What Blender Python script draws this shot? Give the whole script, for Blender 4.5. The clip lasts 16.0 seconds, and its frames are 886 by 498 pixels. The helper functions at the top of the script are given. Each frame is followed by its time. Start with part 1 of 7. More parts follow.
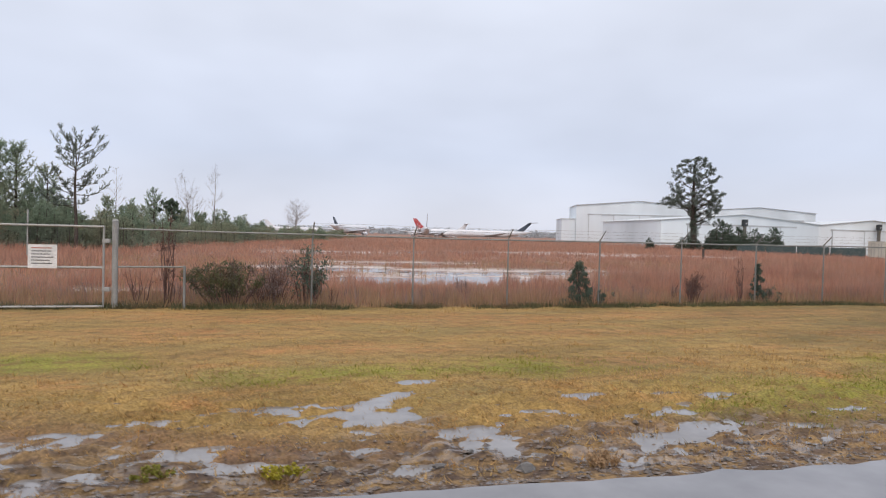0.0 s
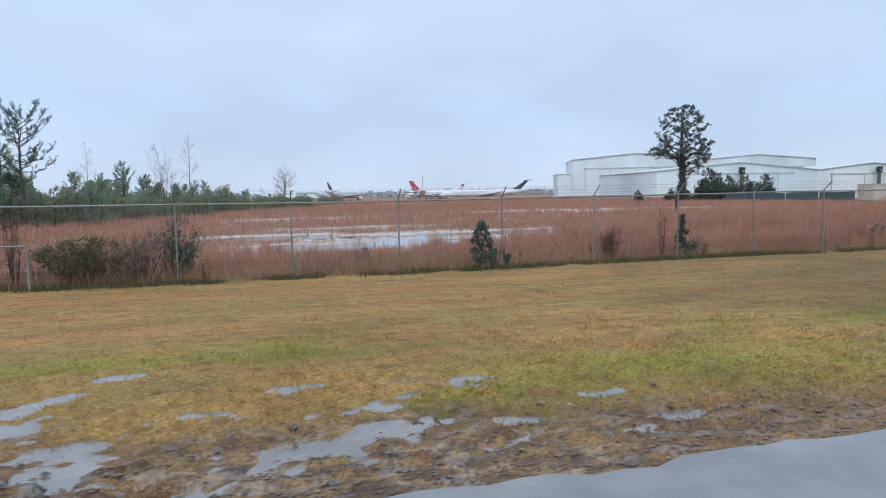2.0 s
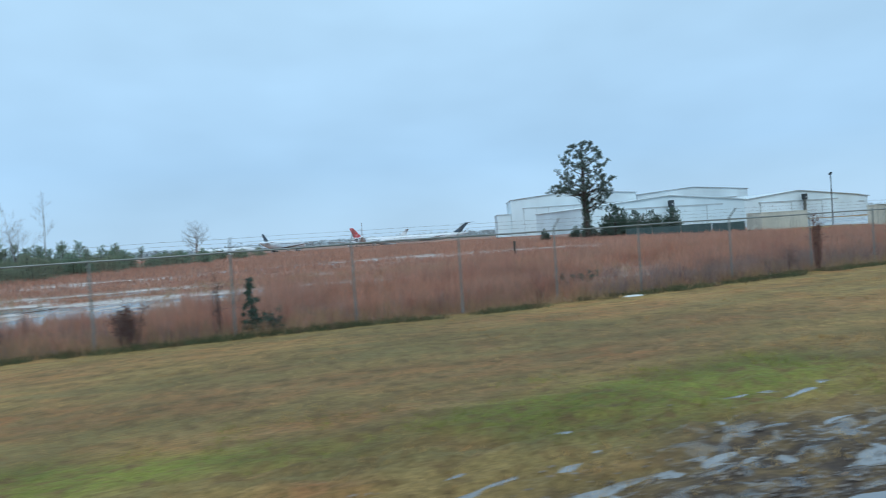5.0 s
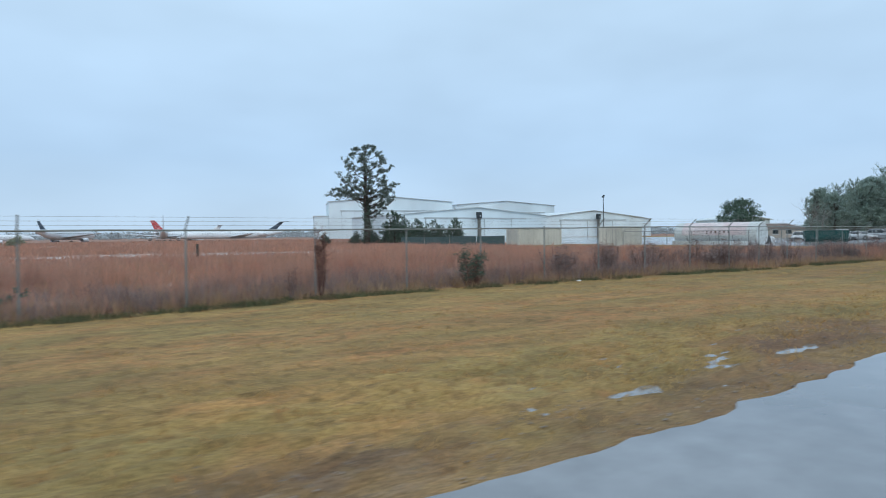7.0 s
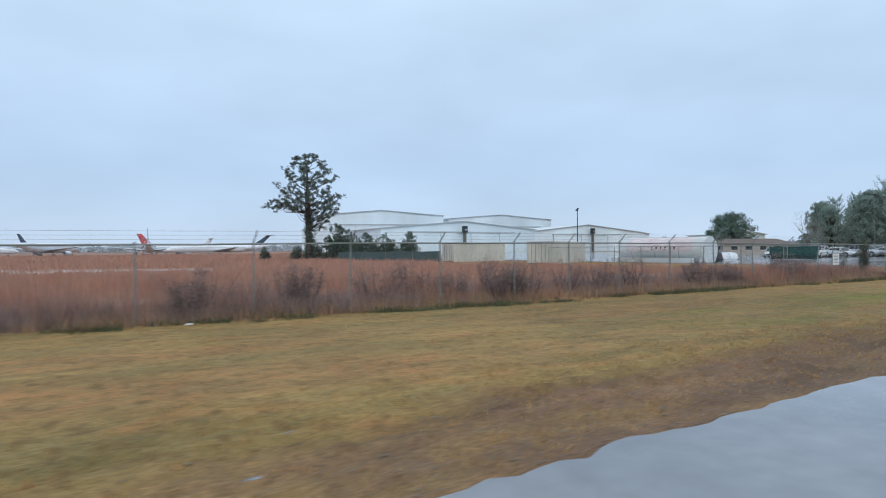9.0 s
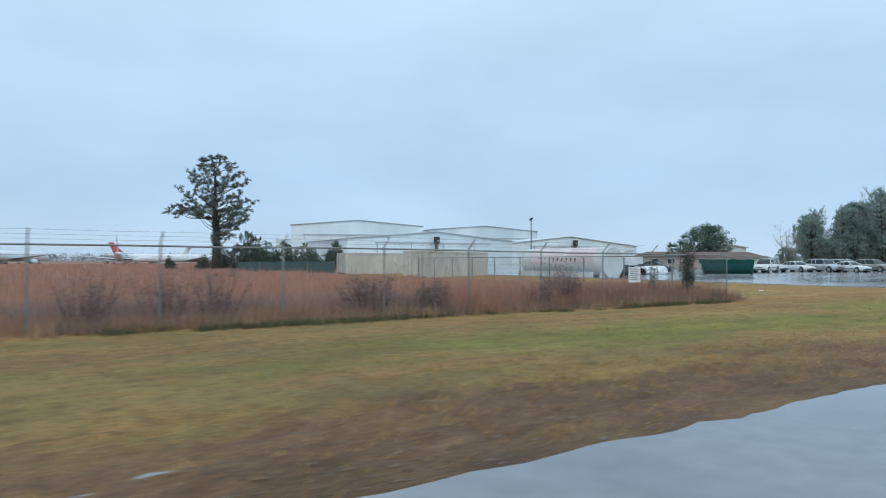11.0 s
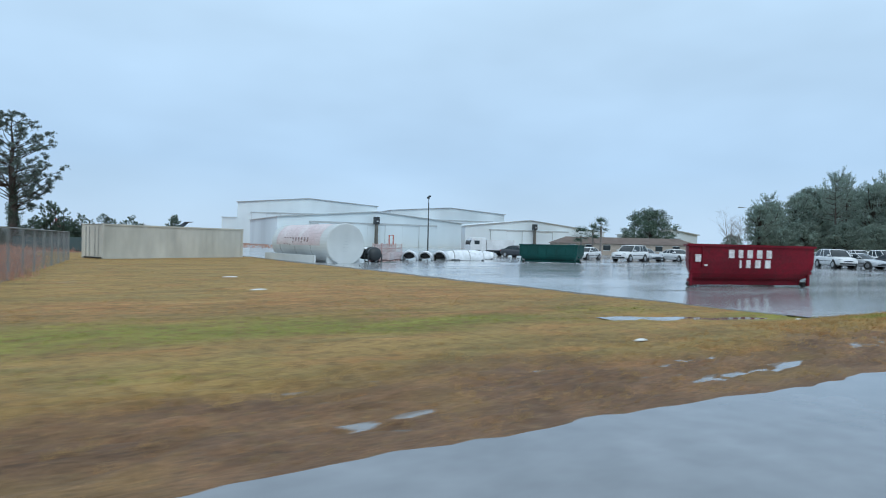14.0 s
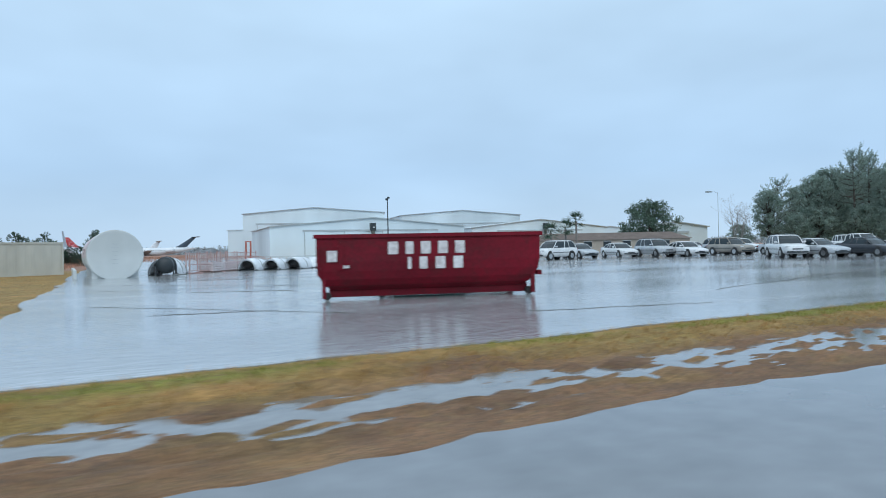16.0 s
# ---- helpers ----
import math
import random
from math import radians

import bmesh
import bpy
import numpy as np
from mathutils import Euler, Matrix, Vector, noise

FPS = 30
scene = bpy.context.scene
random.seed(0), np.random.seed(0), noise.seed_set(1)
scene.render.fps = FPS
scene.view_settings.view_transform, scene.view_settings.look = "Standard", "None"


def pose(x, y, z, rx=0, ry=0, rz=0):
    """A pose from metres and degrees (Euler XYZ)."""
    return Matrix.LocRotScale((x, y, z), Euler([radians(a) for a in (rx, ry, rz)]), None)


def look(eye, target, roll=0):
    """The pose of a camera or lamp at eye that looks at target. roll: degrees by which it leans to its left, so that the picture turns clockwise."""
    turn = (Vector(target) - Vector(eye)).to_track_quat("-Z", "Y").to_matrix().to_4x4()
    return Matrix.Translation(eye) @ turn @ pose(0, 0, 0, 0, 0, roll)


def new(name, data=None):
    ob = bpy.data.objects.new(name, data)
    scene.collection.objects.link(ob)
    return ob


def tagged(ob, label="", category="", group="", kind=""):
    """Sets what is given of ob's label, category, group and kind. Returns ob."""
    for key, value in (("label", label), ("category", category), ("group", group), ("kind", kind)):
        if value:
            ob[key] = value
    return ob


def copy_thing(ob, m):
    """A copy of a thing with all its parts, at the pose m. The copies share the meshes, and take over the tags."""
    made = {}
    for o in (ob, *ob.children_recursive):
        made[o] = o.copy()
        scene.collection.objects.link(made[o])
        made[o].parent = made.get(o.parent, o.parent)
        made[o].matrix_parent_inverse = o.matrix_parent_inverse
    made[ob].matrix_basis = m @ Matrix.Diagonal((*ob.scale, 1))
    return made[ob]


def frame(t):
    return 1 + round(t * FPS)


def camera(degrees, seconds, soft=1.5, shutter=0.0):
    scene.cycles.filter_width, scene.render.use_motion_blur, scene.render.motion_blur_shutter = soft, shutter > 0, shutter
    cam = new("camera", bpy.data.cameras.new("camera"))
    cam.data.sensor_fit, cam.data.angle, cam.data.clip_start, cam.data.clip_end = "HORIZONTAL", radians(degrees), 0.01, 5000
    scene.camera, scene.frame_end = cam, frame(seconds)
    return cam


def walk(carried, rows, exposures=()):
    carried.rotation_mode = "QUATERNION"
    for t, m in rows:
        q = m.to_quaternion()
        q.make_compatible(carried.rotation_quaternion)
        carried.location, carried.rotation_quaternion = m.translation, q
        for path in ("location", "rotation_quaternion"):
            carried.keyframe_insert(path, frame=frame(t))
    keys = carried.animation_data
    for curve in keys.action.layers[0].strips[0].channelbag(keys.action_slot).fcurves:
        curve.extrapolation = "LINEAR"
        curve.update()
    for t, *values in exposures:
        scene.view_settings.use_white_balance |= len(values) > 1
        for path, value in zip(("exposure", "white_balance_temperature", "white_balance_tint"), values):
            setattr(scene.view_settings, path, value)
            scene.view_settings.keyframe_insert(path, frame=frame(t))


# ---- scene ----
cam = camera(70.8, 16.0, soft=1.0, shutter=0.3)
PATH = [
    (0, (0.064, -1.231, 1.728), (0.595, 0.697, 1.68), 1.5),
    (0.5, (0.868, -1.136, 1.69), (1.338, 0.804, 1.567), 1.5),
    (1, (1.506, -1.119, 1.746), (2.041, 0.806, 1.653), 0.6),
    (1.5, (2.328, -0.942, 1.723), (2.854, 0.981, 1.562), -1.7),
    (2, (3.315, -0.824, 1.736), (3.833, 1.1, 1.564), -1.0),
    (2.5, (4.436, -0.618, 1.747), (4.81, 1.342, 1.606), -1.5),
    (3, (5.862, -0.598, 1.771), (6.264, 1.358, 1.656), -3.2),
    (3.5, (7.643, -0.375, 1.744), (8.043, 1.58, 1.61), -2.3),
    (4, (9.73, -0.105, 1.748), (10.092, 1.861, 1.692), -0.9),
    (4.5, (12.193, 0.393, 1.714), (12.659, 2.337, 1.649), -1.7),
    (5, (14.766, 0.628, 1.659), (15.401, 2.524, 1.623), -3.7),
    (7.5, (28.403, 0.068, 1.496), (29.527, 1.722, 1.457), 0.0),
    (8, (31.414, 0.203, 1.558), (32.5, 1.882, 1.557), 0.3),
    (8.5, (34.577, 0.272, 1.57), (35.643, 1.964, 1.565), -0.4),
    (11, (52.749, 0.752, 1.409), (53.796, 2.456, 1.447), 0.1),
    (11.5, (56.844, 0.59, 1.561), (57.88, 2.301, 1.574), 0.1),
    (12, (60.683, 0.338, 1.444), (61.731, 2.041, 1.455), -0.1),
    (12.5, (64.763, 0.272, 1.434), (65.839, 1.958, 1.424), -0.8),
    (13, (68.595, 0.136, 1.415), (69.633, 1.846, 1.416), -1.1),
    (13.5, (72.812, 0.213, 1.409), (73.853, 1.921, 1.384), 0.2),
    (14, (77.154, 0.302, 1.422), (78.191, 2.012, 1.406), 1.3),
    (14.5, (81.365, 0.408, 1.311), (82.397, 2.121, 1.309), 1.2),
    (15.2, (86.908, 0.663, 1.251), (87.912, 2.393, 1.245), 0.4),
    (15.5, (88.977, 0.735, 1.27), (89.966, 2.474, 1.265), -0.3),
    (16, (93.018, 0.604, 1.257), (93.938, 2.38, 1.255), -1.2),
]
walk(cam, [(t, look(e, g, r)) for t, e, g, r in PATH],
     exposures=[(0.0, 0.14, 7750, 21), (1.0, 0.12, 7250, 17), (1.6, 0.05, 6700, 12), (2.5, 0.06, 6560, 10), (3.2, 0.02, 6470, 7),
                (4.0, -0.03, 6380, 5), (4.5, -0.08, 6020, -2), (5.0, -0.09, 5760, -3), (7.5, 0.0, 6380, 7), (8.0, 0.0, 6450, 9), (8.5, 0.0, 6450, 9), (11.0, -0.02, 6220, 3), (16.0, -0.02, 6140, 3)])

# ---- world and sun ----
SUN_EL, SUN_AZ = radians(48), radians(-150)
world = bpy.data.worlds.new("overcast")
scene.world = world
world.use_nodes = True
wn, wl = world.node_tree.nodes, world.node_tree.links
wn.clear()
w_out = wn.new("ShaderNodeOutputWorld")
w_mix = wn.new("ShaderNodeMixShader")
w_mix.inputs[0].default_value = 0.94
w_sky = wn.new("ShaderNodeTexSky")
w_sky.sky_type, w_sky.sun_disc = "NISHITA", False
w_sky.sun_elevation, w_sky.sun_rotation = SUN_EL, SUN_AZ
w_bg1, w_bg2 = wn.new("ShaderNodeBackground"), wn.new("ShaderNodeBackground")
w_bg1.inputs[1].default_value = 0.1
wl.new(w_sky.outputs[0], w_bg1.inputs[0])
w_tc, w_sep = wn.new("ShaderNodeTexCoord"), wn.new("ShaderNodeSeparateXYZ")
wl.new(w_tc.outputs["Generated"], w_sep.inputs[0])
w_ramp = wn.new("ShaderNodeValToRGB")
w_ramp.color_ramp.elements[0].position, w_ramp.color_ramp.elements[0].color = 0.0, (0.565, 0.70, 0.885, 1)
w_ramp.color_ramp.elements[1].position, w_ramp.color_ramp.elements[1].color = 0.45, (0.635, 0.80, 1.0, 1)
e = w_ramp.color_ramp.elements.new(0.12)
e.color = (0.515, 0.68, 0.915, 1)
e = w_ramp.color_ramp.elements.new(1.0)
e.color = (1.05, 1.15, 1.28, 1)
wl.new(w_sep.outputs[2], w_ramp.inputs[0])
w_map = wn.new("ShaderNodeMapping")
w_map.inputs["Scale"].default_value = (1.6, 1.6, 4.0)
wl.new(w_tc.outputs["Generated"], w_map.inputs[0])
w_noise = wn.new("ShaderNodeTexNoise")
w_noise.inputs["Scale"].default_value, w_noise.inputs["Detail"].default_value = 1.7, 3.0
wl.new(w_map.outputs[0], w_noise.inputs["Vector"])
w_rng = wn.new("ShaderNodeMapRange")
w_rng.inputs[1].default_value, w_rng.inputs[2].default_value = 0.3, 0.7
w_rng.inputs[3].default_value, w_rng.inputs[4].default_value = 0.93, 1.09
wl.new(w_noise.outputs[0], w_rng.inputs[0])
wl.new(w_ramp.outputs[0], w_bg2.inputs[0])
wl.new(w_rng.outputs[0], w_bg2.inputs[1])
wl.new(w_bg1.outputs[0], w_mix.inputs[1])
wl.new(w_bg2.outputs[0], w_mix.inputs[2])
wl.new(w_mix.outputs[0], w_out.inputs[0])

sun = new("sun", bpy.data.lights.new("sun", "SUN"))
sun.data.energy, sun.data.angle, sun.data.color = 0.9, radians(40), (1.0, 0.98, 0.95)
sun.matrix_world = look((40 + 60 * math.sin(-0.5), -60, 75), (50, 20, 0))


# ---- materials ----
def mat(name, c1, c2=None, rough=0.7, metal=0.0, scale=2.0, fine=30.0, bump=0.0, bump_scale=40.0, island=0.0,
        spec=0.5, objrand=0.0, stretch=None, c3=None, rough2=None, leaf=0.0):
    """Two-scale procedural surface: broad stains between c1 and c2, fine grain, relief."""
    m = bpy.data.materials.new(name)
    m.use_nodes = True
    n, l = m.node_tree.nodes, m.node_tree.links
    b = n["Principled BSDF"]
    b.inputs["Roughness"].default_value, b.inputs["Metallic"].default_value = rough, metal
    b.inputs["Specular IOR Level"].default_value = spec
    c2 = c2 or tuple(v * 0.82 for v in c1)
    geo = n.new("ShaderNodeNewGeometry")
    vec = geo.outputs["Position"]
    if stretch:
        mp = n.new("ShaderNodeMapping")
        mp.inputs["Scale"].default_value = stretch
        l.new(vec, mp.inputs[0])
        vec = mp.outputs[0]

    def noise_at(s, detail=4.0, dist=0.0):
        t = n.new("ShaderNodeTexNoise")
        t.inputs["Scale"].default_value, t.inputs["Detail"].default_value = s, detail
        t.inputs["Distortion"].default_value = dist
        l.new(vec, t.inputs["Vector"])
        return t.outputs[0]

    def mix(fac, a, bb, lo=0.35, hi=0.65):
        r = n.new("ShaderNodeMapRange")
        r.inputs[1].default_value, r.inputs[2].default_value = lo, hi
        l.new(fac, r.inputs[0])
        x = n.new("ShaderNodeMix")
        x.data_type = "RGBA"
        l.new(r.outputs[0], x.inputs[0])
        for k, v in ((6, a), (7, bb)):
            if isinstance(v, tuple):
                x.inputs[k].default_value = (*v, 1)
            else:
                l.new(v, x.inputs[k])
        return x.outputs[2]
    col = mix(noise_at(scale, 5.0, 0.4), c1, c2)
    if c3:
        col = mix(noise_at(scale * 3.1, 4.0, 0.6), col, c3, 0.5, 0.72)
    hsv = n.new("ShaderNodeHueSaturation")
    l.new(col, hsv.inputs["Color"])
    r = n.new("ShaderNodeMapRange")
    r.inputs[1].default_value, r.inputs[2].default_value = 0.25, 0.75
    r.inputs[3].default_value, r.inputs[4].default_value = 0.8, 1.2
    l.new(noise_at(fine, 3.0), r.inputs[0])
    val = r.outputs[0]
    for amount, src in ((island, geo.outputs["Random Per Island"]),
                        (objrand, n.new("ShaderNodeObjectInfo").outputs["Random"] if objrand else None)):
        if amount:
            q = n.new("ShaderNodeMapRange")
            q.inputs[3].default_value, q.inputs[4].default_value = 1 - amount, 1 + amount
            l.new(src, q.inputs[0])
            mm = n.new("ShaderNodeMath")
            mm.operation = "MULTIPLY"
            l.new(val, mm.inputs[0])
            l.new(q.outputs[0], mm.inputs[1])
            val = mm.outputs[0]
    l.new(val, hsv.inputs["Value"])
    l.new(hsv.outputs[0], b.inputs["Base Color"])
    if leaf:
        tr, ms = n.new("ShaderNodeBsdfTranslucent"), n.new("ShaderNodeMixShader")
        ms.inputs[0].default_value = leaf
        l.new(hsv.outputs[0], tr.inputs[0])
        l.new(b.outputs[0], ms.inputs[1])
        l.new(tr.outputs[0], ms.inputs[2])
        l.new(ms.outputs[0], n["Material Output"].inputs[0])
    if rough2 is not None:
        rr = n.new("ShaderNodeMapRange")
        rr.inputs[1].default_value, rr.inputs[2].default_value = 0.4, 0.6
        rr.inputs[3].default_value, rr.inputs[4].default_value = rough, rough2
        l.new(noise_at(scale * 0.7, 4.0), rr.inputs[0])
        l.new(rr.outputs[0], b.inputs["Roughness"])
    if bump:
        bp = n.new("ShaderNodeBump")
        bp.inputs["Strength"].default_value, bp.inputs["Distance"].default_value = bump, 0.02
        l.new(noise_at(bump_scale, 4.0), bp.inputs["Height"])
        l.new(bp.outputs[0], b.inputs["Normal"])
    return m


def glass_mat(name, c):
    m = bpy.data.materials.new(name)
    m.use_nodes = True
    b = m.node_tree.nodes["Principled BSDF"]
    b.inputs["Base Color"].default_value = (*c, 1)
    b.inputs["Roughness"].default_value, b.inputs["IOR"].default_value = 0.05, 1.5
    return m


M_WATER = mat("murky_rain_water", (0.24, 0.235, 0.23), (0.17, 0.16, 0.15), rough=0.05, scale=1.5, fine=6, bump=0.08, bump_scale=7, spec=0.9)
M_ROAD = mat("wet_road_asphalt", (0.20, 0.205, 0.215), (0.155, 0.16, 0.17), rough=0.11, rough2=0.05, spec=1.0, scale=0.4, fine=2.5, bump=0.02, bump_scale=9)
M_LOT = mat("wet_lot_asphalt", (0.41, 0.42, 0.43), (0.31, 0.32, 0.33), rough=0.07, rough2=0.17, scale=0.25, fine=8, bump=0.3, bump_scale=9, stretch=(0.35, 1.4, 1), spec=1.0)
M_SEAM = mat("lot_seam", (0.05, 0.055, 0.04), rough=0.5)
M_BLADE = mat("straw_blades", (0.485, 0.325, 0.135), (0.40, 0.26, 0.108), rough=0.75, scale=0.6, fine=3, island=0.35, c3=(0.46, 0.225, 0.09), spec=0.15, leaf=0.4)
M_BLADE_G = mat("green_blades", (0.315, 0.30, 0.07), (0.23, 0.235, 0.055), rough=0.75, scale=0.6, fine=3, island=0.25, spec=0.15, leaf=0.4)
M_SEDGE = mat("broom_sedge", (0.52, 0.275, 0.185), (0.44, 0.265, 0.20), rough=0.8, scale=0.22, fine=1, island=0.3, c3=(0.43, 0.195, 0.145), spec=0.1, leaf=0.35)
M_STRAW = mat("pale_straw", (0.44, 0.30, 0.18), (0.34, 0.22, 0.13), rough=0.8, scale=0.5, fine=2, island=0.3, spec=0.1, leaf=0.35)
M_WEED = mat("dead_weeds", (0.33, 0.24, 0.215), (0.25, 0.185, 0.17), rough=0.85, scale=0.5, fine=2, island=0.35, spec=0.1, leaf=0.3)
M_LEAF = mat("evergreen_leaves", (0.12, 0.17, 0.125), (0.09, 0.135, 0.10), rough=0.6, scale=0.4, fine=3, island=0.4, spec=0.3, leaf=0.4)
M_PINE = mat("pine_needles", (0.19, 0.235, 0.205), (0.145, 0.185, 0.16), rough=0.65, scale=0.3, fine=3, island=0.4, spec=0.25, leaf=0.4)
# wood-edge needles and scrub: haze put in as a paler, greyer base colour
M_YPINE_HAZED = mat("hazed_pine_needles", (0.31, 0.40, 0.29), (0.25, 0.33, 0.24), rough=0.65, scale=0.12, fine=3, island=0.3, c3=(0.35, 0.36, 0.25), spec=0.25, leaf=0.5)
M_SCRUB_HAZED = mat("hazed_scrub_leaves", (0.37, 0.40, 0.28), (0.29, 0.34, 0.245), rough=0.7, scale=0.15, fine=2, island=0.3, c3=(0.38, 0.33, 0.245), spec=0.2, leaf=0.5)
# leaf colour lifted far above real foliage to imitate rain haze
M_WOOD_HAZED = mat("hazed_wood_leaves", (0.33, 0.41, 0.36), (0.26, 0.33, 0.29), rough=0.7, scale=0.15, fine=1.5, island=0.12, c3=(0.29, 0.33, 0.29), spec=0.05, leaf=0.6)
M_BUSH = mat("olive_bush_leaves", (0.15, 0.155, 0.08), (0.10, 0.11, 0.06), rough=0.7, scale=0.6, fine=3, island=0.4, c3=(0.20, 0.135, 0.09), spec=0.2, leaf=0.4)
M_BARK = mat("wet_bark", (0.085, 0.065, 0.05), (0.05, 0.04, 0.033), rough=0.7, scale=3, fine=25, bump=0.4, bump_scale=15)
M_TWIG = mat("grey_twigs", (0.26, 0.235, 0.22), (0.19, 0.165, 0.15), rough=0.8, scale=2, fine=20)
M_RUST = mat("dead_stem", (0.17, 0.085, 0.065), (0.12, 0.06, 0.05), rough=0.8, scale=3, fine=20, island=0.3)
M_GALV = mat("galvanised_steel", (0.27, 0.285, 0.275), (0.20, 0.215, 0.205), rough=0.55, metal=0.3, scale=3, fine=40)
M_PIPE = mat("grey_gate_pipe", (0.36, 0.37, 0.36), (0.28, 0.29, 0.285), rough=0.5, metal=0.3, scale=3, fine=40)
M_WIRE = mat("fence_wire", (0.25, 0.25, 0.25), (0.2, 0.2, 0.2), rough=0.55, metal=0.4, scale=1)
M_WHITE = mat("white_sheet_metal", (0.70, 0.78, 0.82), (0.645, 0.73, 0.77), rough=0.5, scale=0.06, fine=0.05, stretch=(1, 1, 0.3), spec=0.4)
M_WHITE_ROOF = mat("pale_roof_metal", (0.64, 0.71, 0.74), (0.58, 0.65, 0.68), rough=0.45, scale=0.1, fine=2)
M_GREYTRIM = mat("grey_trim_metal", (0.47, 0.51, 0.53), rough=0.5, scale=0.4)
M_PLANE = mat("white_aircraft_paint", (0.76, 0.79, 0.82), (0.68, 0.71, 0.74), rough=0.3, scale=0.2, fine=3)
M_PLANE_GREY = mat("grey_aircraft_paint", (0.50, 0.53, 0.56), (0.43, 0.46, 0.49), rough=0.35, scale=0.3)
M_FIN_RED = mat("red_fin_paint", (0.52, 0.06, 0.06), (0.42, 0.045, 0.05), rough=0.35, scale=0.4, c3=(0.66, 0.42, 0.42))
M_FIN_DARK = mat("dark_blue_fin_paint", (0.07, 0.10, 0.14), (0.055, 0.08, 0.11), rough=0.35, scale=0.4)
M_RED = mat("red_skip_paint", (0.17, 0.002, 0.013), (0.11, 0.002, 0.010), rough=0.5, rough2=0.65, spec=0.25, scale=0.9, fine=12, bump=0.12, bump_scale=3, c3=(0.10, 0.006, 0.012))
M_GREEN = mat("green_skip_paint", (0.005, 0.07, 0.062), (0.004, 0.05, 0.045), rough=0.5, rough2=0.6, spec=0.3, scale=0.9, fine=12)
M_LETTER = mat("white_lettering", (0.72, 0.70, 0.70), (0.5, 0.46, 0.46), rough=0.5, scale=6, fine=40)
M_BEIGE = mat("beige_container_paint", (0.56, 0.54, 0.47), (0.51, 0.49, 0.43), rough=0.5, scale=0.4, fine=0.8, stretch=(1, 1, 0.4))
M_TANK = mat("white_tank_paint", (0.60, 0.63, 0.63), (0.52, 0.55, 0.55), rough=0.45, scale=0.4, fine=0.3)
M_TANK_TINT = mat("faded_pink_paint", (0.58, 0.47, 0.48), (0.66, 0.60, 0.60), rough=0.5, scale=0.8, fine=8)
M_BLACK = mat("black_rubber", (0.02, 0.02, 0.02), (0.03, 0.03, 0.03), rough=0.6, scale=4)
M_DARK = mat("dark_metal", (0.05, 0.06, 0.065), (0.035, 0.04, 0.045), rough=0.45, metal=0.3, scale=2)
M_CHROME = mat("bare_aluminium", (0.6, 0.61, 0.62), rough=0.3, metal=0.9, scale=3)
M_ORANGE = mat("orange_red_paint", (0.45, 0.10, 0.055), (0.36, 0.08, 0.05), rough=0.5, scale=3)
M_FADED = mat("faded_red_paint", (0.50, 0.33, 0.31), (0.42, 0.26, 0.24), rough=0.5, scale=3)
M_PINKW = mat("weathered_white_rails", (0.62, 0.56, 0.55), (0.5, 0.42, 0.42), rough=0.5, scale=3)
M_SCREEN = mat("dark_green_windscreen", (0.05, 0.085, 0.085), (0.065, 0.10, 0.10), rough=0.8, scale=1.2, stretch=(1, 1, 0.2))
M_BROWNROOF = mat("brown_shingle_roof", (0.16, 0.12, 0.10), (0.12, 0.09, 0.075), rough=0.8, scale=0.7, fine=8)
M_TANWALL = mat("tan_wall", (0.42, 0.36, 0.30), rough=0.8, scale=0.8)
M_GLASS = glass_mat("dark_glass", (0.02, 0.03, 0.035))
# blue-grey distance haze is painted into this woodland colour
M_FARWOOD_HAZED = mat("far_woodland", (0.36, 0.40, 0.42), (0.30, 0.34, 0.36), rough=0.9, scale=0.02, fine=0.4, island=0.2, spec=0.05)
M_YELLOW = mat("yellow_weed_leaves", (0.45, 0.38, 0.05), (0.33, 0.32, 0.05), rough=0.6, scale=6, fine=30, island=0.3, spec=0.3, leaf=0.3)
M_STONE = mat("wet_dark_stone", (0.12, 0.115, 0.105), (0.075, 0.07, 0.065), rough=0.3, scale=8, fine=60, bump=0.4, bump_scale=30, spec=0.6)
M_LAMPGLASS = mat("headlight_lens", (0.6, 0.62, 0.64), rough=0.15, scale=5)
M_TAIL = mat("red_tail_lens", (0.35, 0.02, 0.02), rough=0.2, scale=5)
M_PAPER = mat("white_debris", (0.75, 0.76, 0.76), (0.62, 0.64, 0.64), rough=0.6, scale=6)
M_MAST = mat("weathered_mast", (0.16, 0.15, 0.13), (0.10, 0.10, 0.09), rough=0.7, scale=1.5)
CARPAINT = {"white": mat("white_car_paint", (0.74, 0.75, 0.76), rough=0.25, scale=1),
            "silver": mat("silver_car_paint", (0.58, 0.60, 0.62), rough=0.25, metal=0.4, scale=1),
            "dark": mat("dark_car_paint", (0.05, 0.055, 0.065), rough=0.2, scale=1),
            "tan": mat("tan_car_paint", (0.36, 0.33, 0.29), rough=0.25, metal=0.3, scale=1)}


# ---- mesh helpers ----
def thing(name, m, label, category, group="", kind=""):
    ob = new(name)
    ob.empty_display_size = 0.2
    ob.matrix_world = m
    return tagged(ob, label, category, group, kind)


def part(name, bm, material, parent=None, label="", smooth=False):
    me = bpy.data.meshes.new(name)
    if isinstance(bm, tuple):
        me.from_pydata([tuple(v) for v in bm[0]], [], [tuple(f) for f in bm[1]])
    else:
        bm.normal_update()
        bm.to_mesh(me)
        bm.free()
    me.materials.append(material)
    if smooth:
        me.polygons.foreach_set("use_smooth", [True] * len(me.polygons))
    ob = new(name, me)
    if parent:
        ob.parent = parent
    if label:
        ob["label"] = label
    return ob


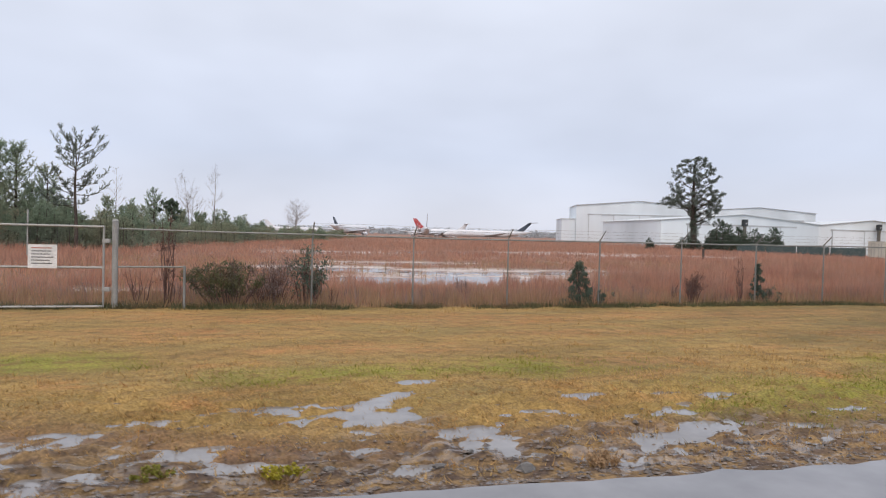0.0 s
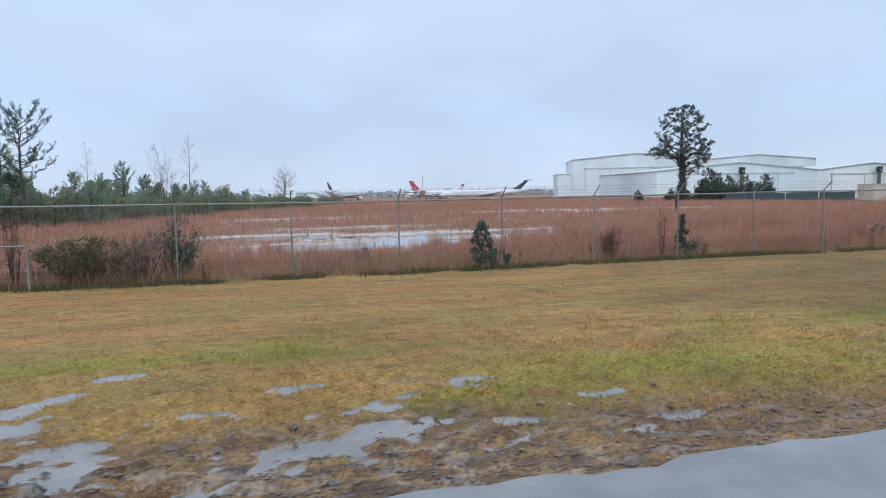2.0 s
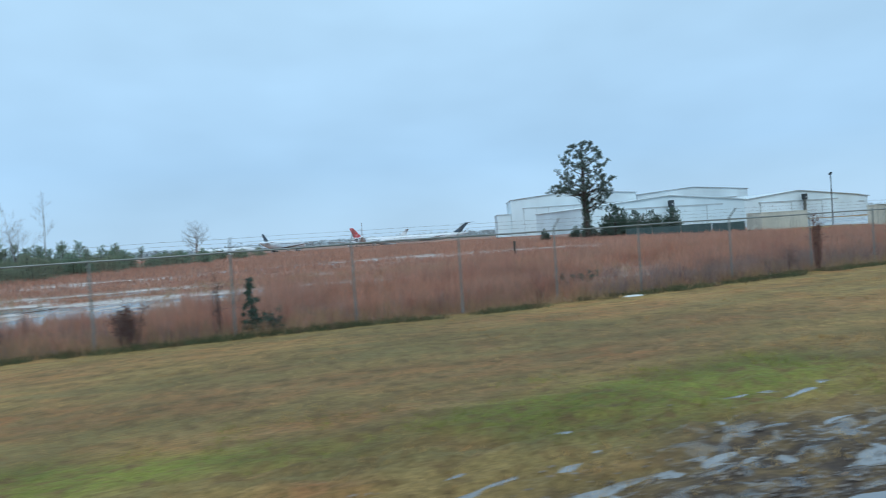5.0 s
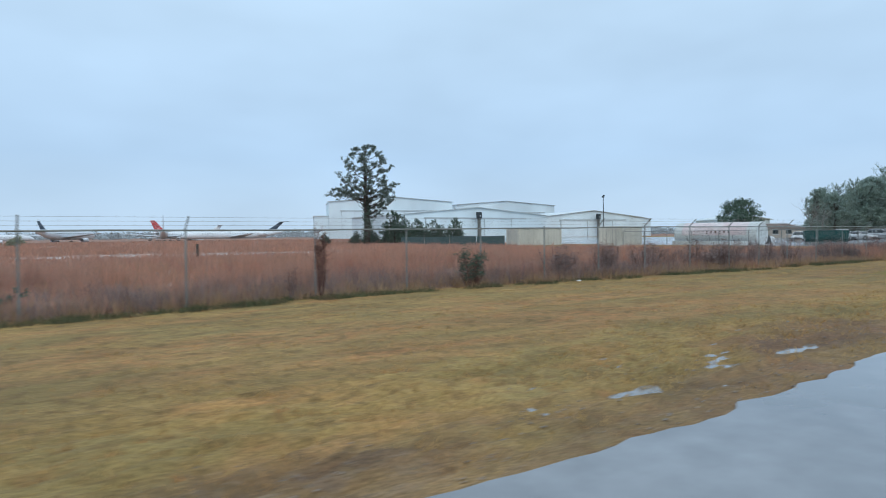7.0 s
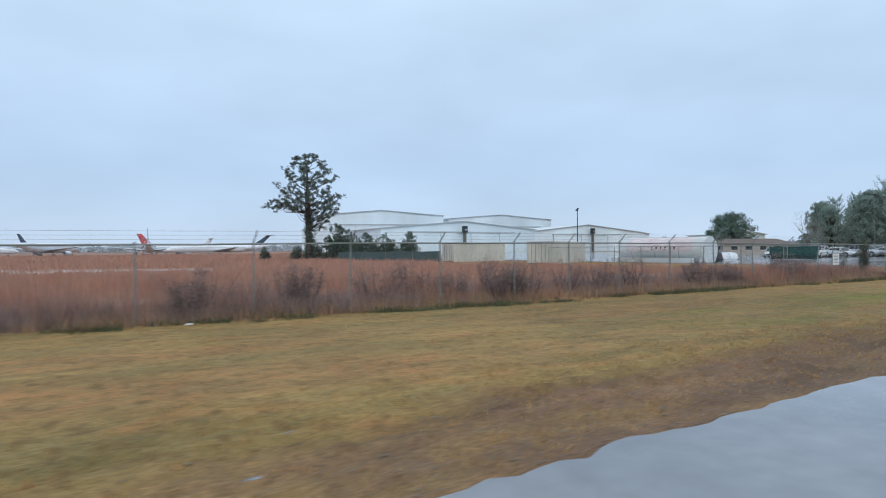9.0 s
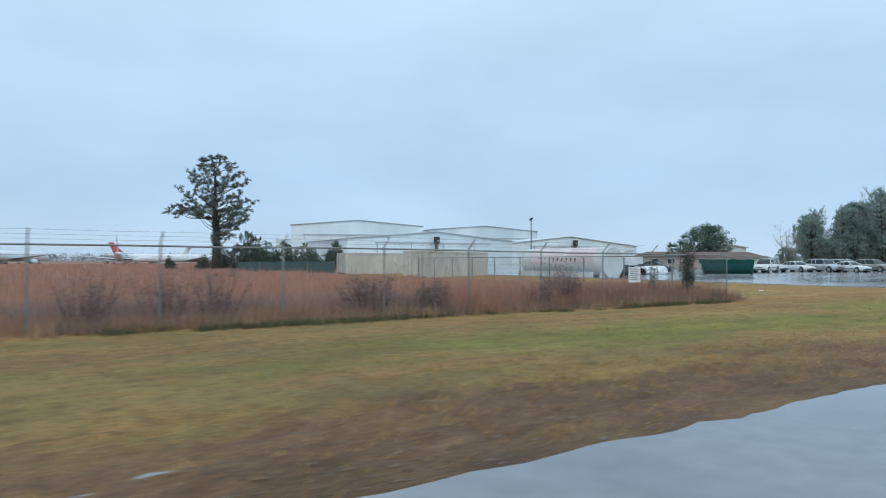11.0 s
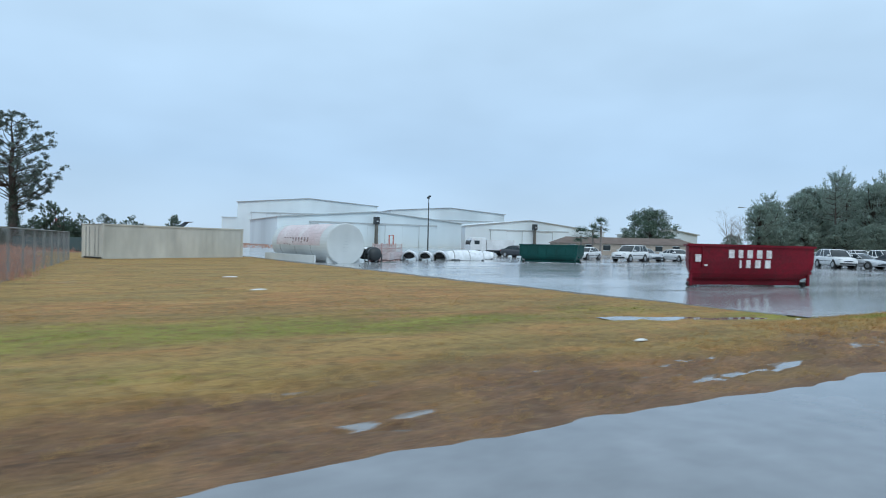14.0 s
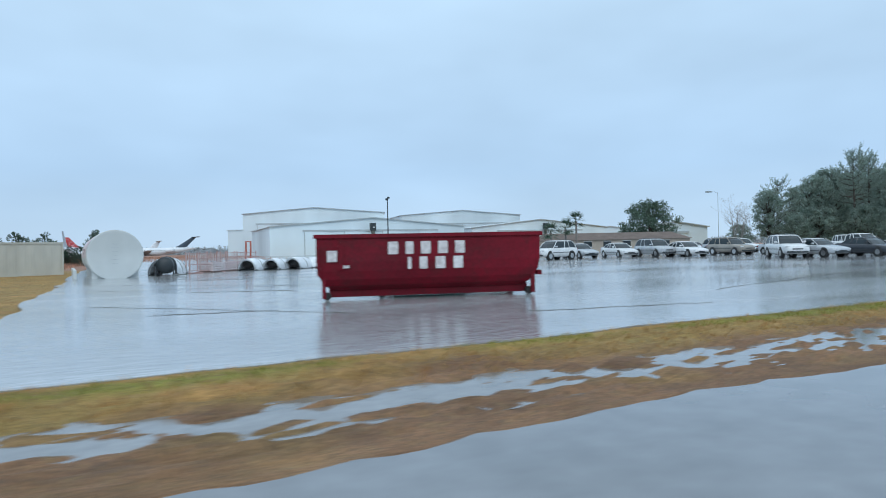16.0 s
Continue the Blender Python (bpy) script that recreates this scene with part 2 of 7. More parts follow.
def box(bm, x0, x1, y0, y1, z0, z1, bevel=0.0):
    vs = [bm.verts.new(p) for p in ((x0, y0, z0), (x1, y0, z0), (x1, y1, z0), (x0, y1, z0), (x0, y0, z1), (x1, y0, z1), (x1, y1, z1), (x0, y1, z1))]
    fs = [bm.faces.new([vs[i] for i in f]) for f in ((3, 2, 1, 0), (4, 5, 6, 7), (0, 1, 5, 4), (1, 2, 6, 5), (2, 3, 7, 6), (3, 0, 4, 7))]
    if bevel:
        bmesh.ops.bevel(bm, geom=list({e for f in fs for e in f.edges}), offset=bevel, segments=2, affect="EDGES")
    return bm


def boxes(*specs, bevel=0.0):
    bm = bmesh.new()
    for s in specs:
        box(bm, *s, bevel=bevel)
    return bm


def tube(bm, points, radii, sides=8, cap=True):
    """A round bar through points with a radius at each."""
    rings = []
    pts = [Vector(p) for p in points]
    for i, p in enumerate(pts):
        d = (pts[min(i + 1, len(pts) - 1)] - pts[max(i - 1, 0)]).normalized()
        u = d.orthogonal().normalized() if abs(d.z) < 0.99 else Vector((1, 0, 0))
        if abs(d.z) < 0.99:
            u = d.cross(Vector((0, 0, 1))).normalized()
        v = d.cross(u).normalized()
        r = radii[i] if isinstance(radii, (list, tuple)) else radii
        rings.append([bm.verts.new(p + (u * math.cos(a) + v * math.sin(a)) * r) for a in (2 * math.pi * k / sides for k in range(sides))])
    for a, b in zip(rings, rings[1:]):
        for k in range(sides):
            bm.faces.new((a[k], a[(k + 1) % sides], b[(k + 1) % sides], b[k]))
    if cap:
        bm.faces.new(rings[0][::-1])
        bm.faces.new(rings[-1])
    return bm


def loft(rings, cap=True):
    """Skin between closed rings of equal point counts."""
    bm = bmesh.new()
    vr = [[bm.verts.new(p) for p in r] for r in rings]
    n = len(vr[0])
    for a, b in zip(vr, vr[1:]):
        for k in range(n):
            bm.faces.new((a[k], a[(k + 1) % n], b[(k + 1) % n], b[k]))
    if cap:
        bm.faces.new(vr[0][::-1])
        bm.faces.new(vr[-1])
    bmesh.ops.recalc_face_normals(bm, faces=bm.faces)
    return bm


rng = np.random.default_rng(7)
_lat = rng.random((256, 256))


def vnoise(x, y):
    x, y = np.asarray(x, float), np.asarray(y, float)
    xi, yi = np.floor(x).astype(int), np.floor(y).astype(int)
    fx, fy = x - xi, y - yi
    fx, fy = fx * fx * (3 - 2 * fx), fy * fy * (3 - 2 * fy)
    g = lambda a, b: _lat[a % 256, b % 256]
    return (g(xi, yi) * (1 - fx) + g(xi + 1, yi) * fx) * (1 - fy) + (g(xi, yi + 1) * (1 - fx) + g(xi + 1, yi + 1) * fx) * fy


def fbm(x, y):
    return (vnoise(x, y) + 0.5 * vnoise(2.1 * x + 7, 2.1 * y + 3) + 0.25 * vnoise(4.3 * x + 1, 4.3 * y + 9)) / 1.75


def road_edge(x):
    x = np.asarray(x, float)
    base = np.interp(x, [-60, 0, 3, 6, 9, 11, 14, 18, 30, 34, 54, 58, 67, 75, 86, 93, 98, 160], [2.95, 2.86, 2.64, 2.58, 2.42, 2.45, 2.8, 3.3, 3.05, 3.5, 4.15, 4.2, 4.05, 3.95, 3.95, 4.05, 4.2, 4.25])
    return base + 0.22 * (fbm(x * 1.1, x * 0 + 3) - 0.5) + 0.16 * (fbm(x * 3.3, x * 0 + 8) - 0.5)


def lot_left(y):
    return 90.9 + 0.9 * (fbm(np.asarray(y, float) * 0.35, 11.3) - 0.5) - 0.6 * np.clip((np.asarray(y, float) - 12) / 40, -0.1, 1)


def lot_near(x):
    return 7.65 + 0.35 * (fbm(np.asarray(x, float) * 0.6, 5.7) - 0.5)


# pale wet clearings in the field: centre, half sizes
CLEARINGS = ((7.5, 25, 6.5, 3.2), (12, 30, 8.5, 2.8), (3, 32.5, 4, 2.2), (19, 30.5, 4, 1.6), (8, 38.5, 5.5, 1.8), (41, 55, 9, 4), (-4, 19, 2.0, 1.0),
             (59, 20, 4, 1.0), (5, 58, 6, 3), (26, 62, 12, 3), (47, 30, 3.5, 1.1), (66, 24, 5, 1.3), (52, 18.6, 2.4, 0.7), (33, 17.6, 2.4, 0.6), (38.5, 18.2, 3, 0.7), (28.5, 19.2, 2, 0.8), (44, 17.2, 1.8, 0.5))


def clearing(x, y):
    """Above 0.5 inside a bare wet patch of the field."""
    x, y = np.asarray(x, float), np.asarray(y, float)
    s = np.zeros(np.broadcast(x, y).shape)
    for cx, cy, rx, ry in CLEARINGS:
        s = np.maximum(s, 1.15 - 0.6 * np.sqrt(((x - cx) / rx) ** 2 + ((y - cy) / ry) ** 2))
    return s + 0.8 * (fbm(x * 0.3, y * 0.9) - 0.5) + 0.45 * (fbm(x * 1.1 + 4, y * 2.6) - 0.5)


# greener stretches of the verge: centre, half sizes
GREENS = ((-3.4, 7.6, 2.4, 0.9), (2.4, 6.4, 3.2, 0.7), (7.5, 4.7, 3.2, 1.0), (12.5, 5.8, 4.2, 1.0), (19.0, 6.0, 3.6, 0.9), (66, 9.2, 15, 2.0), (80, 10.5, 8, 1.8),
          (104, 7.2, 9, 0.4), (93.5, 7.2, 2.2, 0.4), (90.5, 8.2, 1.6, 0.9))
# rust-coloured stretches of the verge
RUSTS = ((1, 12.6, 7, 1.3), (11, 12.4, 6, 1.2), (22, 12.5, 6, 1.0), (5.2, 6.6, 1.6, 0.4), (5.5, 9.6, 2.6, 0.7), (30.5, 7.2, 4, 0.7), (57, 7.9, 3, 0.5), (62, 13, 4, 0.6), (74.5, 6.0, 5, 0.8), (83, 5.6, 5, 0.7), (84.6, 11.2, 3, 0.8), (-1.5, 10.2, 4, 1.0), (1.5, 8.2, 2.6, 0.7), (14, 8.6, 4, 0.8), (5, 11.5, 3, 0.8), (26, 9.5, 7, 1.1), (15.8, 6.6, 3.2, 0.7), (20, 8.2, 3, 0.8), (38, 8, 8, 1.0), (31, 9.2, 6, 0.9), (36, 10.5, 6, 0.8), (70, 6.4, 6, 0.6), (52, 11.5, 9, 1.2), (78, 14.5, 9, 1.6), (85, 17, 5, 4.0))


def green(x, y, patches=GREENS):
    """Above 0.5 where the verge grass is green."""
    x, y = np.asarray(x, float), np.asarray(y, float)
    s = np.zeros(np.broadcast(x, y).shape)
    for cx, cy, rx, ry in patches:
        s = np.maximum(s, 1.0 - 0.55 * np.sqrt(((x - cx) / rx) ** 2 + ((y - cy) / ry) ** 2))
    return s + 0.9 * (fbm(x * 0.45 + 9, y * 0.8) - 0.5)


# hollows of the verge that hold water: centre and half length; the longest lies aslant
SLANT_HOLLOW = (0.92, 4.95, 0.8, 0.17, 43)
HOLLOWS_NEAR = ((0.25, 5.05, 0.42), (1.15, 4.55, 0.3), (1.72, 4.06, 0.2), (2.1, 3.72, 0.3), (3.72, 4.25, 0.42), (3.56, 5.02, 0.3), (4.38, 4.93, 0.28), (4.98, 4.76, 0.26), (6.1, 4.0, 0.32), (6.35, 3.4, 0.22),
                (2.5, 4.5, 0.3), (3.5, 3.5, 0.4), (4.1, 3.68, 0.34), (1.77, 5.96, 0.25), (-0.7, 3.9, 0.5), (-1.9, 4.3, 0.4), (-0.2, 3.5, 0.35), (5.2, 3.6, 0.3), (-3.2, 4.4, 0.5), (10.75, 3.45, 0.25))
HOLLOWS_FAR = ((16.3, 4.5, 0.4), (16.9, 4.1, 0.5), (17.7, 4.2, 0.4), (18.3, 4.05, 0.42), (18.9, 3.75, 0.4), (30.2, 4.1, 0.4), (30.9, 4.2, 0.4), (31.9, 4.35, 0.45), (32.6, 4.7, 0.4), (33.9, 4.4, 0.5), (53.0, 5.3, 0.5),
               (66.6, 5.3, 0.5), (72.9, 4.5, 0.7), (73.1, 5.2, 0.5), (75.7, 4.9, 0.6), (76.4, 4.55, 0.4), (83.7, 4.75, 0.5), (84.9, 4.85, 0.6), (79.5, 4.9, 0.5))
HOLLOWS = [SLANT_HOLLOW] + [(hx, hy, hr, 0.08 + 0.1 * hr, 5.0) for hx, hy, hr in HOLLOWS_NEAR + HOLLOWS_FAR]


def height(x, y):
    x, y = np.asarray(x, float), np.asarray(y, float)
    low = np.interp(x, [-20, 5, 22, 33, 60, 90], [-0.1, -0.24, -0.22, -0.03, -0.08, -0.03])
    z = low * np.clip((y - 6) / 9, 0, 1)
    edge = road_edge(x)
    strip = np.clip((y - edge) / 0.5, 0, 1) * np.clip((edge + 3.6 - y) / 1.4, 0, 1)
    wet = np.interp(x, [-12, 3, 11, 20, 30, 55, 66, 80, 88, 93, 130], [0.7, 1.0, 0.25, 0.75, 0.75, 0.5, 0.6, 0.7, 0.9, 1.0, 1.0])
    z = z + strip * (0.04 * (fbm(x * 0.8, y * 1.9) - 0.45) + 0.06 * (fbm(x * 2.2, y * 4.2) - 0.5) + 0.11 * (fbm(x * 3.6 + 5, y * 7.2) - 0.5) + 0.10 * (fbm(x * 8.3 + 2, y * 13) - 0.5) - 0.012 * (wet - 0.6)
                     - 0.012 * np.interp(x, [-12, 4, 8, 15, 19, 24, 28], [1, 1, 0, 0, 0.9, 0.9, 0]) * np.clip((edge + 2.3 - y) / 0.6, 0, 1))
    for cx, cy, rx, ry, turn in HOLLOWS:
        near = (np.abs(x - cx) < 3) & (np.abs(y - cy) < 2)
        if near.any():
            c, s = math.cos(radians(turn)), math.sin(radians(turn))
            u, v = ((x - cx) * c + (y - cy) * s) / rx, (-(x - cx) * s + (y - cy) * c) / ry
            z = z - np.where(near, 0.05 * np.exp(-0.5 * (u * u + v * v) ** 1.5), 0)
    z = z + np.where(y > 8, 0.05 * (fbm(x * 0.3, y * 0.3) - 0.5), 0) + 0.006 * (fbm(x * 1.3 + 2, y * 1.7) - 0.5)
    # shallow gutter along the lot
    g = np.clip((x - 86) / 5, 0, 1) * np.exp(-((y - 5.55) / 0.42) ** 2)
    z = z - 0.07 * g * (0.25 + 1.2 * fbm(x * 0.9, y * 4)) + 0.15 * g * (fbm(x * 3, y * 7) - 0.5)
    z = z + 0.04 * np.clip((x - 88) / 3, 0, 1) * np.exp(-((y - 6.9) / 0.6) ** 2)
    z = z - 0.055 * np.exp(-((x - 88.4) / 2.2) ** 2 - ((y - 9.35 + 0.35 * (x - 87)) / 0.32) ** 2) * (-0.35 + 2.7 * fbm(x * 1.1, y * 3.2))
    # wet clearings lie lower
    z = z - 0.10 * np.clip((clearing(x, y) - 0.45) * 2.5, 0, 1) * (y > 15.5) + 0.03 * (fbm(x * 0.9, y * 2.2) - 0.5) * (y > 15.5)
    under = (y < edge - 0.05) & (y > -9.5)
    z = np.where(under, -0.16, z)
    lot = (x > lot_left(y) + 0.1) & (y > lot_near(x) + 0.06) & (x < 210) & (y < 190)
    return np.where(lot, -0.16, z)


def gz(x, y):
    return float(height(np.array([x]), np.array([y]))[0])


# ---- ground ----
def ground_material():
    m = bpy.data.materials.new("ground_cover")
    m.use_nodes = True
    n, l = m.node_tree.nodes, m.node_tree.links
    b = n["Principled BSDF"]
    geo = n.new("ShaderNodeNewGeometry")

    def tex(scale, stretch=(1, 1, 1), detail=5.0, dist=0.3):
        mp = n.new("ShaderNodeMapping")
        mp.inputs["Scale"].default_value = stretch
        l.new(geo.outputs["Position"], mp.inputs[0])
        t = n.new("ShaderNodeTexNoise")
        t.inputs["Scale"].default_value, t.inputs["Detail"].default_value, t.inputs["Distortion"].default_value = scale, detail, dist
        l.new(mp.outputs[0], t.inputs["Vector"])
        return t.outputs[0]

    def rng_(v, lo, hi, a=0.0, c=1.0):
        r = n.new("ShaderNodeMapRange")
        for k, x in zip((1, 2, 3, 4), (lo, hi, a, c)):
            r.inputs[k].default_value = x
        l.new(v, r.inputs[0])
        return r.outputs[0]

    def mix(f, a, c):
        x = n.new("ShaderNodeMix")
        x.data_type = "RGBA"
        l.new(f, x.inputs[0])
        for k, v in ((6, a), (7, c)):
            if isinstance(v, tuple):
                x.inputs[k].default_value = (*v, 1)
            else:
                l.new(v, x.inputs[k])
        return x.outputs[2]

    def attr(name):
        a = n.new("ShaderNodeAttribute")
        a.attribute_name = name
        return a.outputs["Fac"]
    grass = mix(rng_(tex(0.55, (0.5, 1, 1)), 0.38, 0.62), (0.36, 0.228, 0.08), (0.275, 0.195, 0.07))
    grass = mix(rng_(tex(1.3, (0.6, 1, 1)), 0.5, 0.78), grass, (0.42, 0.195, 0.075))
    grass = mix(rng_(tex(0.9, (0.35, 1.2, 1), 6.0, 1.0), 0.52, 0.66), grass, (0.26, 0.19, 0.075))
    grass = mix(attr("green"), grass, mix(rng_(tex(1.1), 0.35, 0.65), (0.25, 0.245, 0.045), (0.19, 0.19, 0.038)))
    grass = mix(attr("rust"), grass, mix(rng_(tex(2.0, (0.7, 1, 1), 7.0, 1.2), 0.35, 0.62), (0.40, 0.185, 0.07), (0.32, 0.20, 0.08)))
    grass = mix(rng_(tex(4.5), 0.5, 0.68), grass, (0.20, 0.12, 0.045))
    grass = mix(rng_(tex(14), 0.45, 0.75), grass, (0.23, 0.15, 0.05))
    litter = mix(rng_(tex(0.6), 0.35, 0.65), (0.32, 0.185, 0.135), (0.26, 0.16, 0.12))
    mud = mix(rng_(tex(2.2, (0.5, 1, 1)), 0.35, 0.65), (0.235, 0.13, 0.07), (0.16, 0.092, 0.055))
    mud = mix(rng_(tex(9), 0.5, 0.8), mud, (0.22, 0.145, 0.07))
    mud = mix(rng_(tex(24), 0.52, 0.7), mud, (0.10, 0.075, 0.055))
    sand = mix(rng_(tex(1.5, (0.5, 1, 1)), 0.35, 0.65), (0.60, 0.56, 0.53), (0.42, 0.36, 0.33))
    col = mix(attr("field"), grass, litter)
    col = mix(attr("mud"), col, mud)
    clods = mix(rng_(tex(7, (0.6, 1, 1), 7.0), 0.42, 0.6), (0.095, 0.066, 0.05), (0.23, 0.15, 0.075))
    col = mix(attr("film"), col, clods)
    col = mix(attr("sand"), col, sand)
    h = n.new("ShaderNodeHueSaturation")
    l.new(col, h.inputs["Color"])
    mm = n.new("ShaderNodeMath")
    mm.operation = "MULTIPLY"
    l.new(rng_(tex(38, (1, 1, 1), 8.0), 0.3, 0.7, 0.6, 1.45), mm.inputs[0])
    l.new(rng_(tex(5.5, (0.8, 0.8, 1), 7.0), 0.3, 0.7, 0.9, 1.1), mm.inputs[1])
    m3 = n.new("ShaderNodeMath")
    m3.operation = "MULTIPLY"
    l.new(mm.outputs[0], m3.inputs[0])
    l.new(rng_(tex(1.0, (0.4, 1, 1), 7.0, 1.2), 0.32, 0.68, 0.8, 1.18), m3.inputs[1])
    l.new(m3.outputs[0], h.inputs["Value"])
    # tints set stretches of the verge darker and slightly bluer
    darkened = n.new("ShaderNodeMix")
    darkened.data_type, darkened.blend_type = "RGBA", "MULTIPLY"
    l.new(attr("dark_ground"), darkened.inputs[0])
    l.new(h.outputs[0], darkened.inputs[6])
    darkened.inputs[7].default_value = (0.62, 0.66, 0.70, 1)
    l.new(darkened.outputs[2], b.inputs["Base Color"])
    film = n.new("ShaderNodeMath")
    film.operation = "MULTIPLY"
    l.new(rng_(tex(6.5, (0.5, 1, 1), 7.0, 0.8), 0.52, 0.58), film.inputs[0])
    l.new(attr("film"), film.inputs[1])
    l.new(rng_(film.outputs[0], 0, 1, 0.82, 0.1), b.inputs["Roughness"])
    l.new(rng_(film.outputs[0], 0, 1, 0.2, 0.9), b.inputs["Specular IOR Level"])
    bp = n.new("ShaderNodeBump")
    bp.inputs["Distance"].default_value = 0.03
    l.new(rng_(film.outputs[0], 0, 1, 0.65, 0.12), bp.inputs["Strength"])
    l.new(tex(20), bp.inputs["Height"])
    l.new(bp.outputs[0], b.inputs["Normal"])
    return m


xs = np.concatenate([[-3000, -1200, -500, -250, -120, -70, -45, -30, -22, -16], np.arange(-12, -3.5, 0.13), np.arange(-3.5, 9, 0.065), np.arange(9, 112, 0.18), np.arange(112, 150, 1.5),
                     [155, 165, 180, 200, 230, 280, 350, 500, 800, 1400, 3000]])
ys = np.concatenate([[-3000, -1000, -300, -100, -40, -20, -12, -10, -9.4, -6, 0, 2], np.arange(2.3, 6.6, 0.065), np.arange(6.7, 9.2, 0.14), np.arange(9.3, 16, 0.24),
                     np.arange(16, 46, 0.42), np.arange(47, 70, 1.5), [75, 82, 90, 100, 112, 125, 140, 160, 189, 191, 230, 300, 420, 600, 1000, 1800, 3000]])
GX, GY = np.meshgrid(xs, ys)
GZ = height(GX, GY)
nx, ny = len(xs), len(ys)
idx = np.arange(nx * ny).reshape(ny, nx)
quads = np.stack([idx[:-1, :-1], idx[:-1, 1:], idx[1:, 1:], idx[1:, :-1]], -1).reshape(-1, 4)
gme = bpy.data.meshes.new("ground")
gme.vertices.add(nx * ny)
gme.vertices.foreach_set("co", np.stack([GX, GY, GZ], -1).ravel())
gme.loops.add(quads.size)
gme.loops.foreach_set("vertex_index", quads.ravel())
gme.polygons.add(len(quads))
gme.polygons.foreach_set("loop_start", np.arange(0, quads.size, 4))
gme.update(calc_edges=True)
gme.polygons.foreach_set("use_smooth", np.ones(len(quads), bool))
EDGE = road_edge(GX)
mud_mask = np.clip((EDGE + np.interp(GX, [0, 30, 45, 100], [2.1, 1.7, 2.5, 2.5]) + 1.9 * (fbm(GX * 0.5, GY * 0.9) - 0.5) - GY) / 0.9, 0, 1) * (GY > -20)
mud_mask = mud_mask * np.clip(np.interp(GX, [0, 6, 9, 15, 19, 30, 45, 100], [0.45, 0.3, 0.0, 0.05, 0.4, 0.35, 0.7, 0.75]) + 1.3 * (fbm(GX * 0.8 + 31, GY * 1.6) - 0.3), 0, 1)
field_mask = np.clip((GY - 14.9) / 0.7, 0, 1) * np.clip((75.5 - GX) / 0.8, 0, 1) + np.clip((GY - 62) / 4, 0, 1) * ((GX < 95) | (GY > 189))
sand_mask = np.clip((clearing(GX, GY) - 0.34) * 4, 0, 1) * (GY > 15.6) * (GX < 80)
film_mask = np.clip((EDGE + np.interp(GX, [0, 7, 9, 15, 17, 22, 30], [1.7, 1.5, 1.15, 1.15, 1.7, 1.5, 1.15]) + 1.7 * (fbm(GX * 0.7 + 8, GY * 1.1) - 0.5) - GY) / 0.6, 0, 1) * np.interp(GX, [-30, 4, 7, 9, 15, 18, 24, 28, 90], [1, 1, 0.5, 0.1, 0.1, 1, 0.8, 0.1, 0.03]) * (GY > -20)
for name, v in (("mud", mud_mask), ("film", film_mask), ("dark_ground", np.clip(np.maximum(1.2 - ((GX - 18.5) / 9) ** 2 - ((GY - 8) / 7.5) ** 2 + 1.2 * (fbm(GX * 0.5 + 3, GY * 0.8) - 0.5) , (0.4 * np.clip((GX - 24) / 4, 0, 1) + 0.35 * np.clip((GX - 42) / 8, 0, 1) - 0.42 * np.clip((GX - 60) / 8, 0, 1)) * np.clip((92 - GX) / 4, 0, 1) + 0.6 * (fbm(GX * 0.4 + 3, GY * 0.7) - 0.5)), 0, 1) * (GY < 15)), ("rust", np.clip((green(GX + 40, GY + 3, [(q[0] + 40, q[1] + 3, q[2], q[3]) for q in RUSTS]) - 0.38) * 2.6, 0, 1)), ("field", np.clip(field_mask, 0, 1)), ("sand", sand_mask), ("green", np.clip((green(GX, GY) - 0.4) * 2.2, 0, 1))):
    gme.attributes.new(name, "FLOAT", "POINT").data.foreach_set("value", v.ravel().astype(np.float32))
gme.materials.append(ground_material())
ground = tagged(new("ground", gme), "mown straw-coloured grass verge and reddish field, wet with rain", "ground", kind="structure")


def strips(name, rows, material, label, category):
    """A slab surface from rows of paired points, with a skirt along both sides."""
    bm = bmesh.new()
    for row in rows:
        vs = [[bm.verts.new(p) for p in ((*a, -0.1), (*a, z), (*b, z))] for a, b, z in row]
        for p, q in zip(vs, vs[1:]):
            for k in range(2):
                bm.faces.new((p[k], q[k], q[k + 1], p[k + 1]))
    bmesh.ops.recalc_face_normals(bm, faces=bm.faces)
    if sum(f.normal.z for f in bm.faces) < 0:
        bmesh.ops.reverse_faces(bm, faces=bm.faces)
    return tagged(part(name, bm, material), label, category, kind="structure")


ex = np.concatenate([[-900, -200, -60, -30], np.arange(-14, 115, 0.22), [125, 140, 180, 300, 900]])
ey = road_edge(ex) + 0.05 * (vnoise(ex * 3.1, ex * 0 + 2) - 0.5)
strips("road", [[((float(x), float(y)), (float(x), -9.0), 0.012) for x, y in zip(ex, ey)]], M_ROAD,
       "rain-wet grey asphalt road with a ragged edge", "road")
ly = np.concatenate([np.arange(8.2, 40, 0.35), np.arange(41, 190, 6)])
lx = np.concatenate([np.arange(float(lot_left(8.2)), 125, 0.35), [130, 140, 160, 185, 208]])
lot = strips("pavement", [[((float(lot_left(y)), float(y)), (208.0, float(y)), 0.015) for y in ly],
                          [((float(x), float(lot_near(x))), (float(x), 8.2), 0.015) for x in lx]], M_LOT,
             "flooded grey asphalt yard reflecting the pale sky", "pavement")
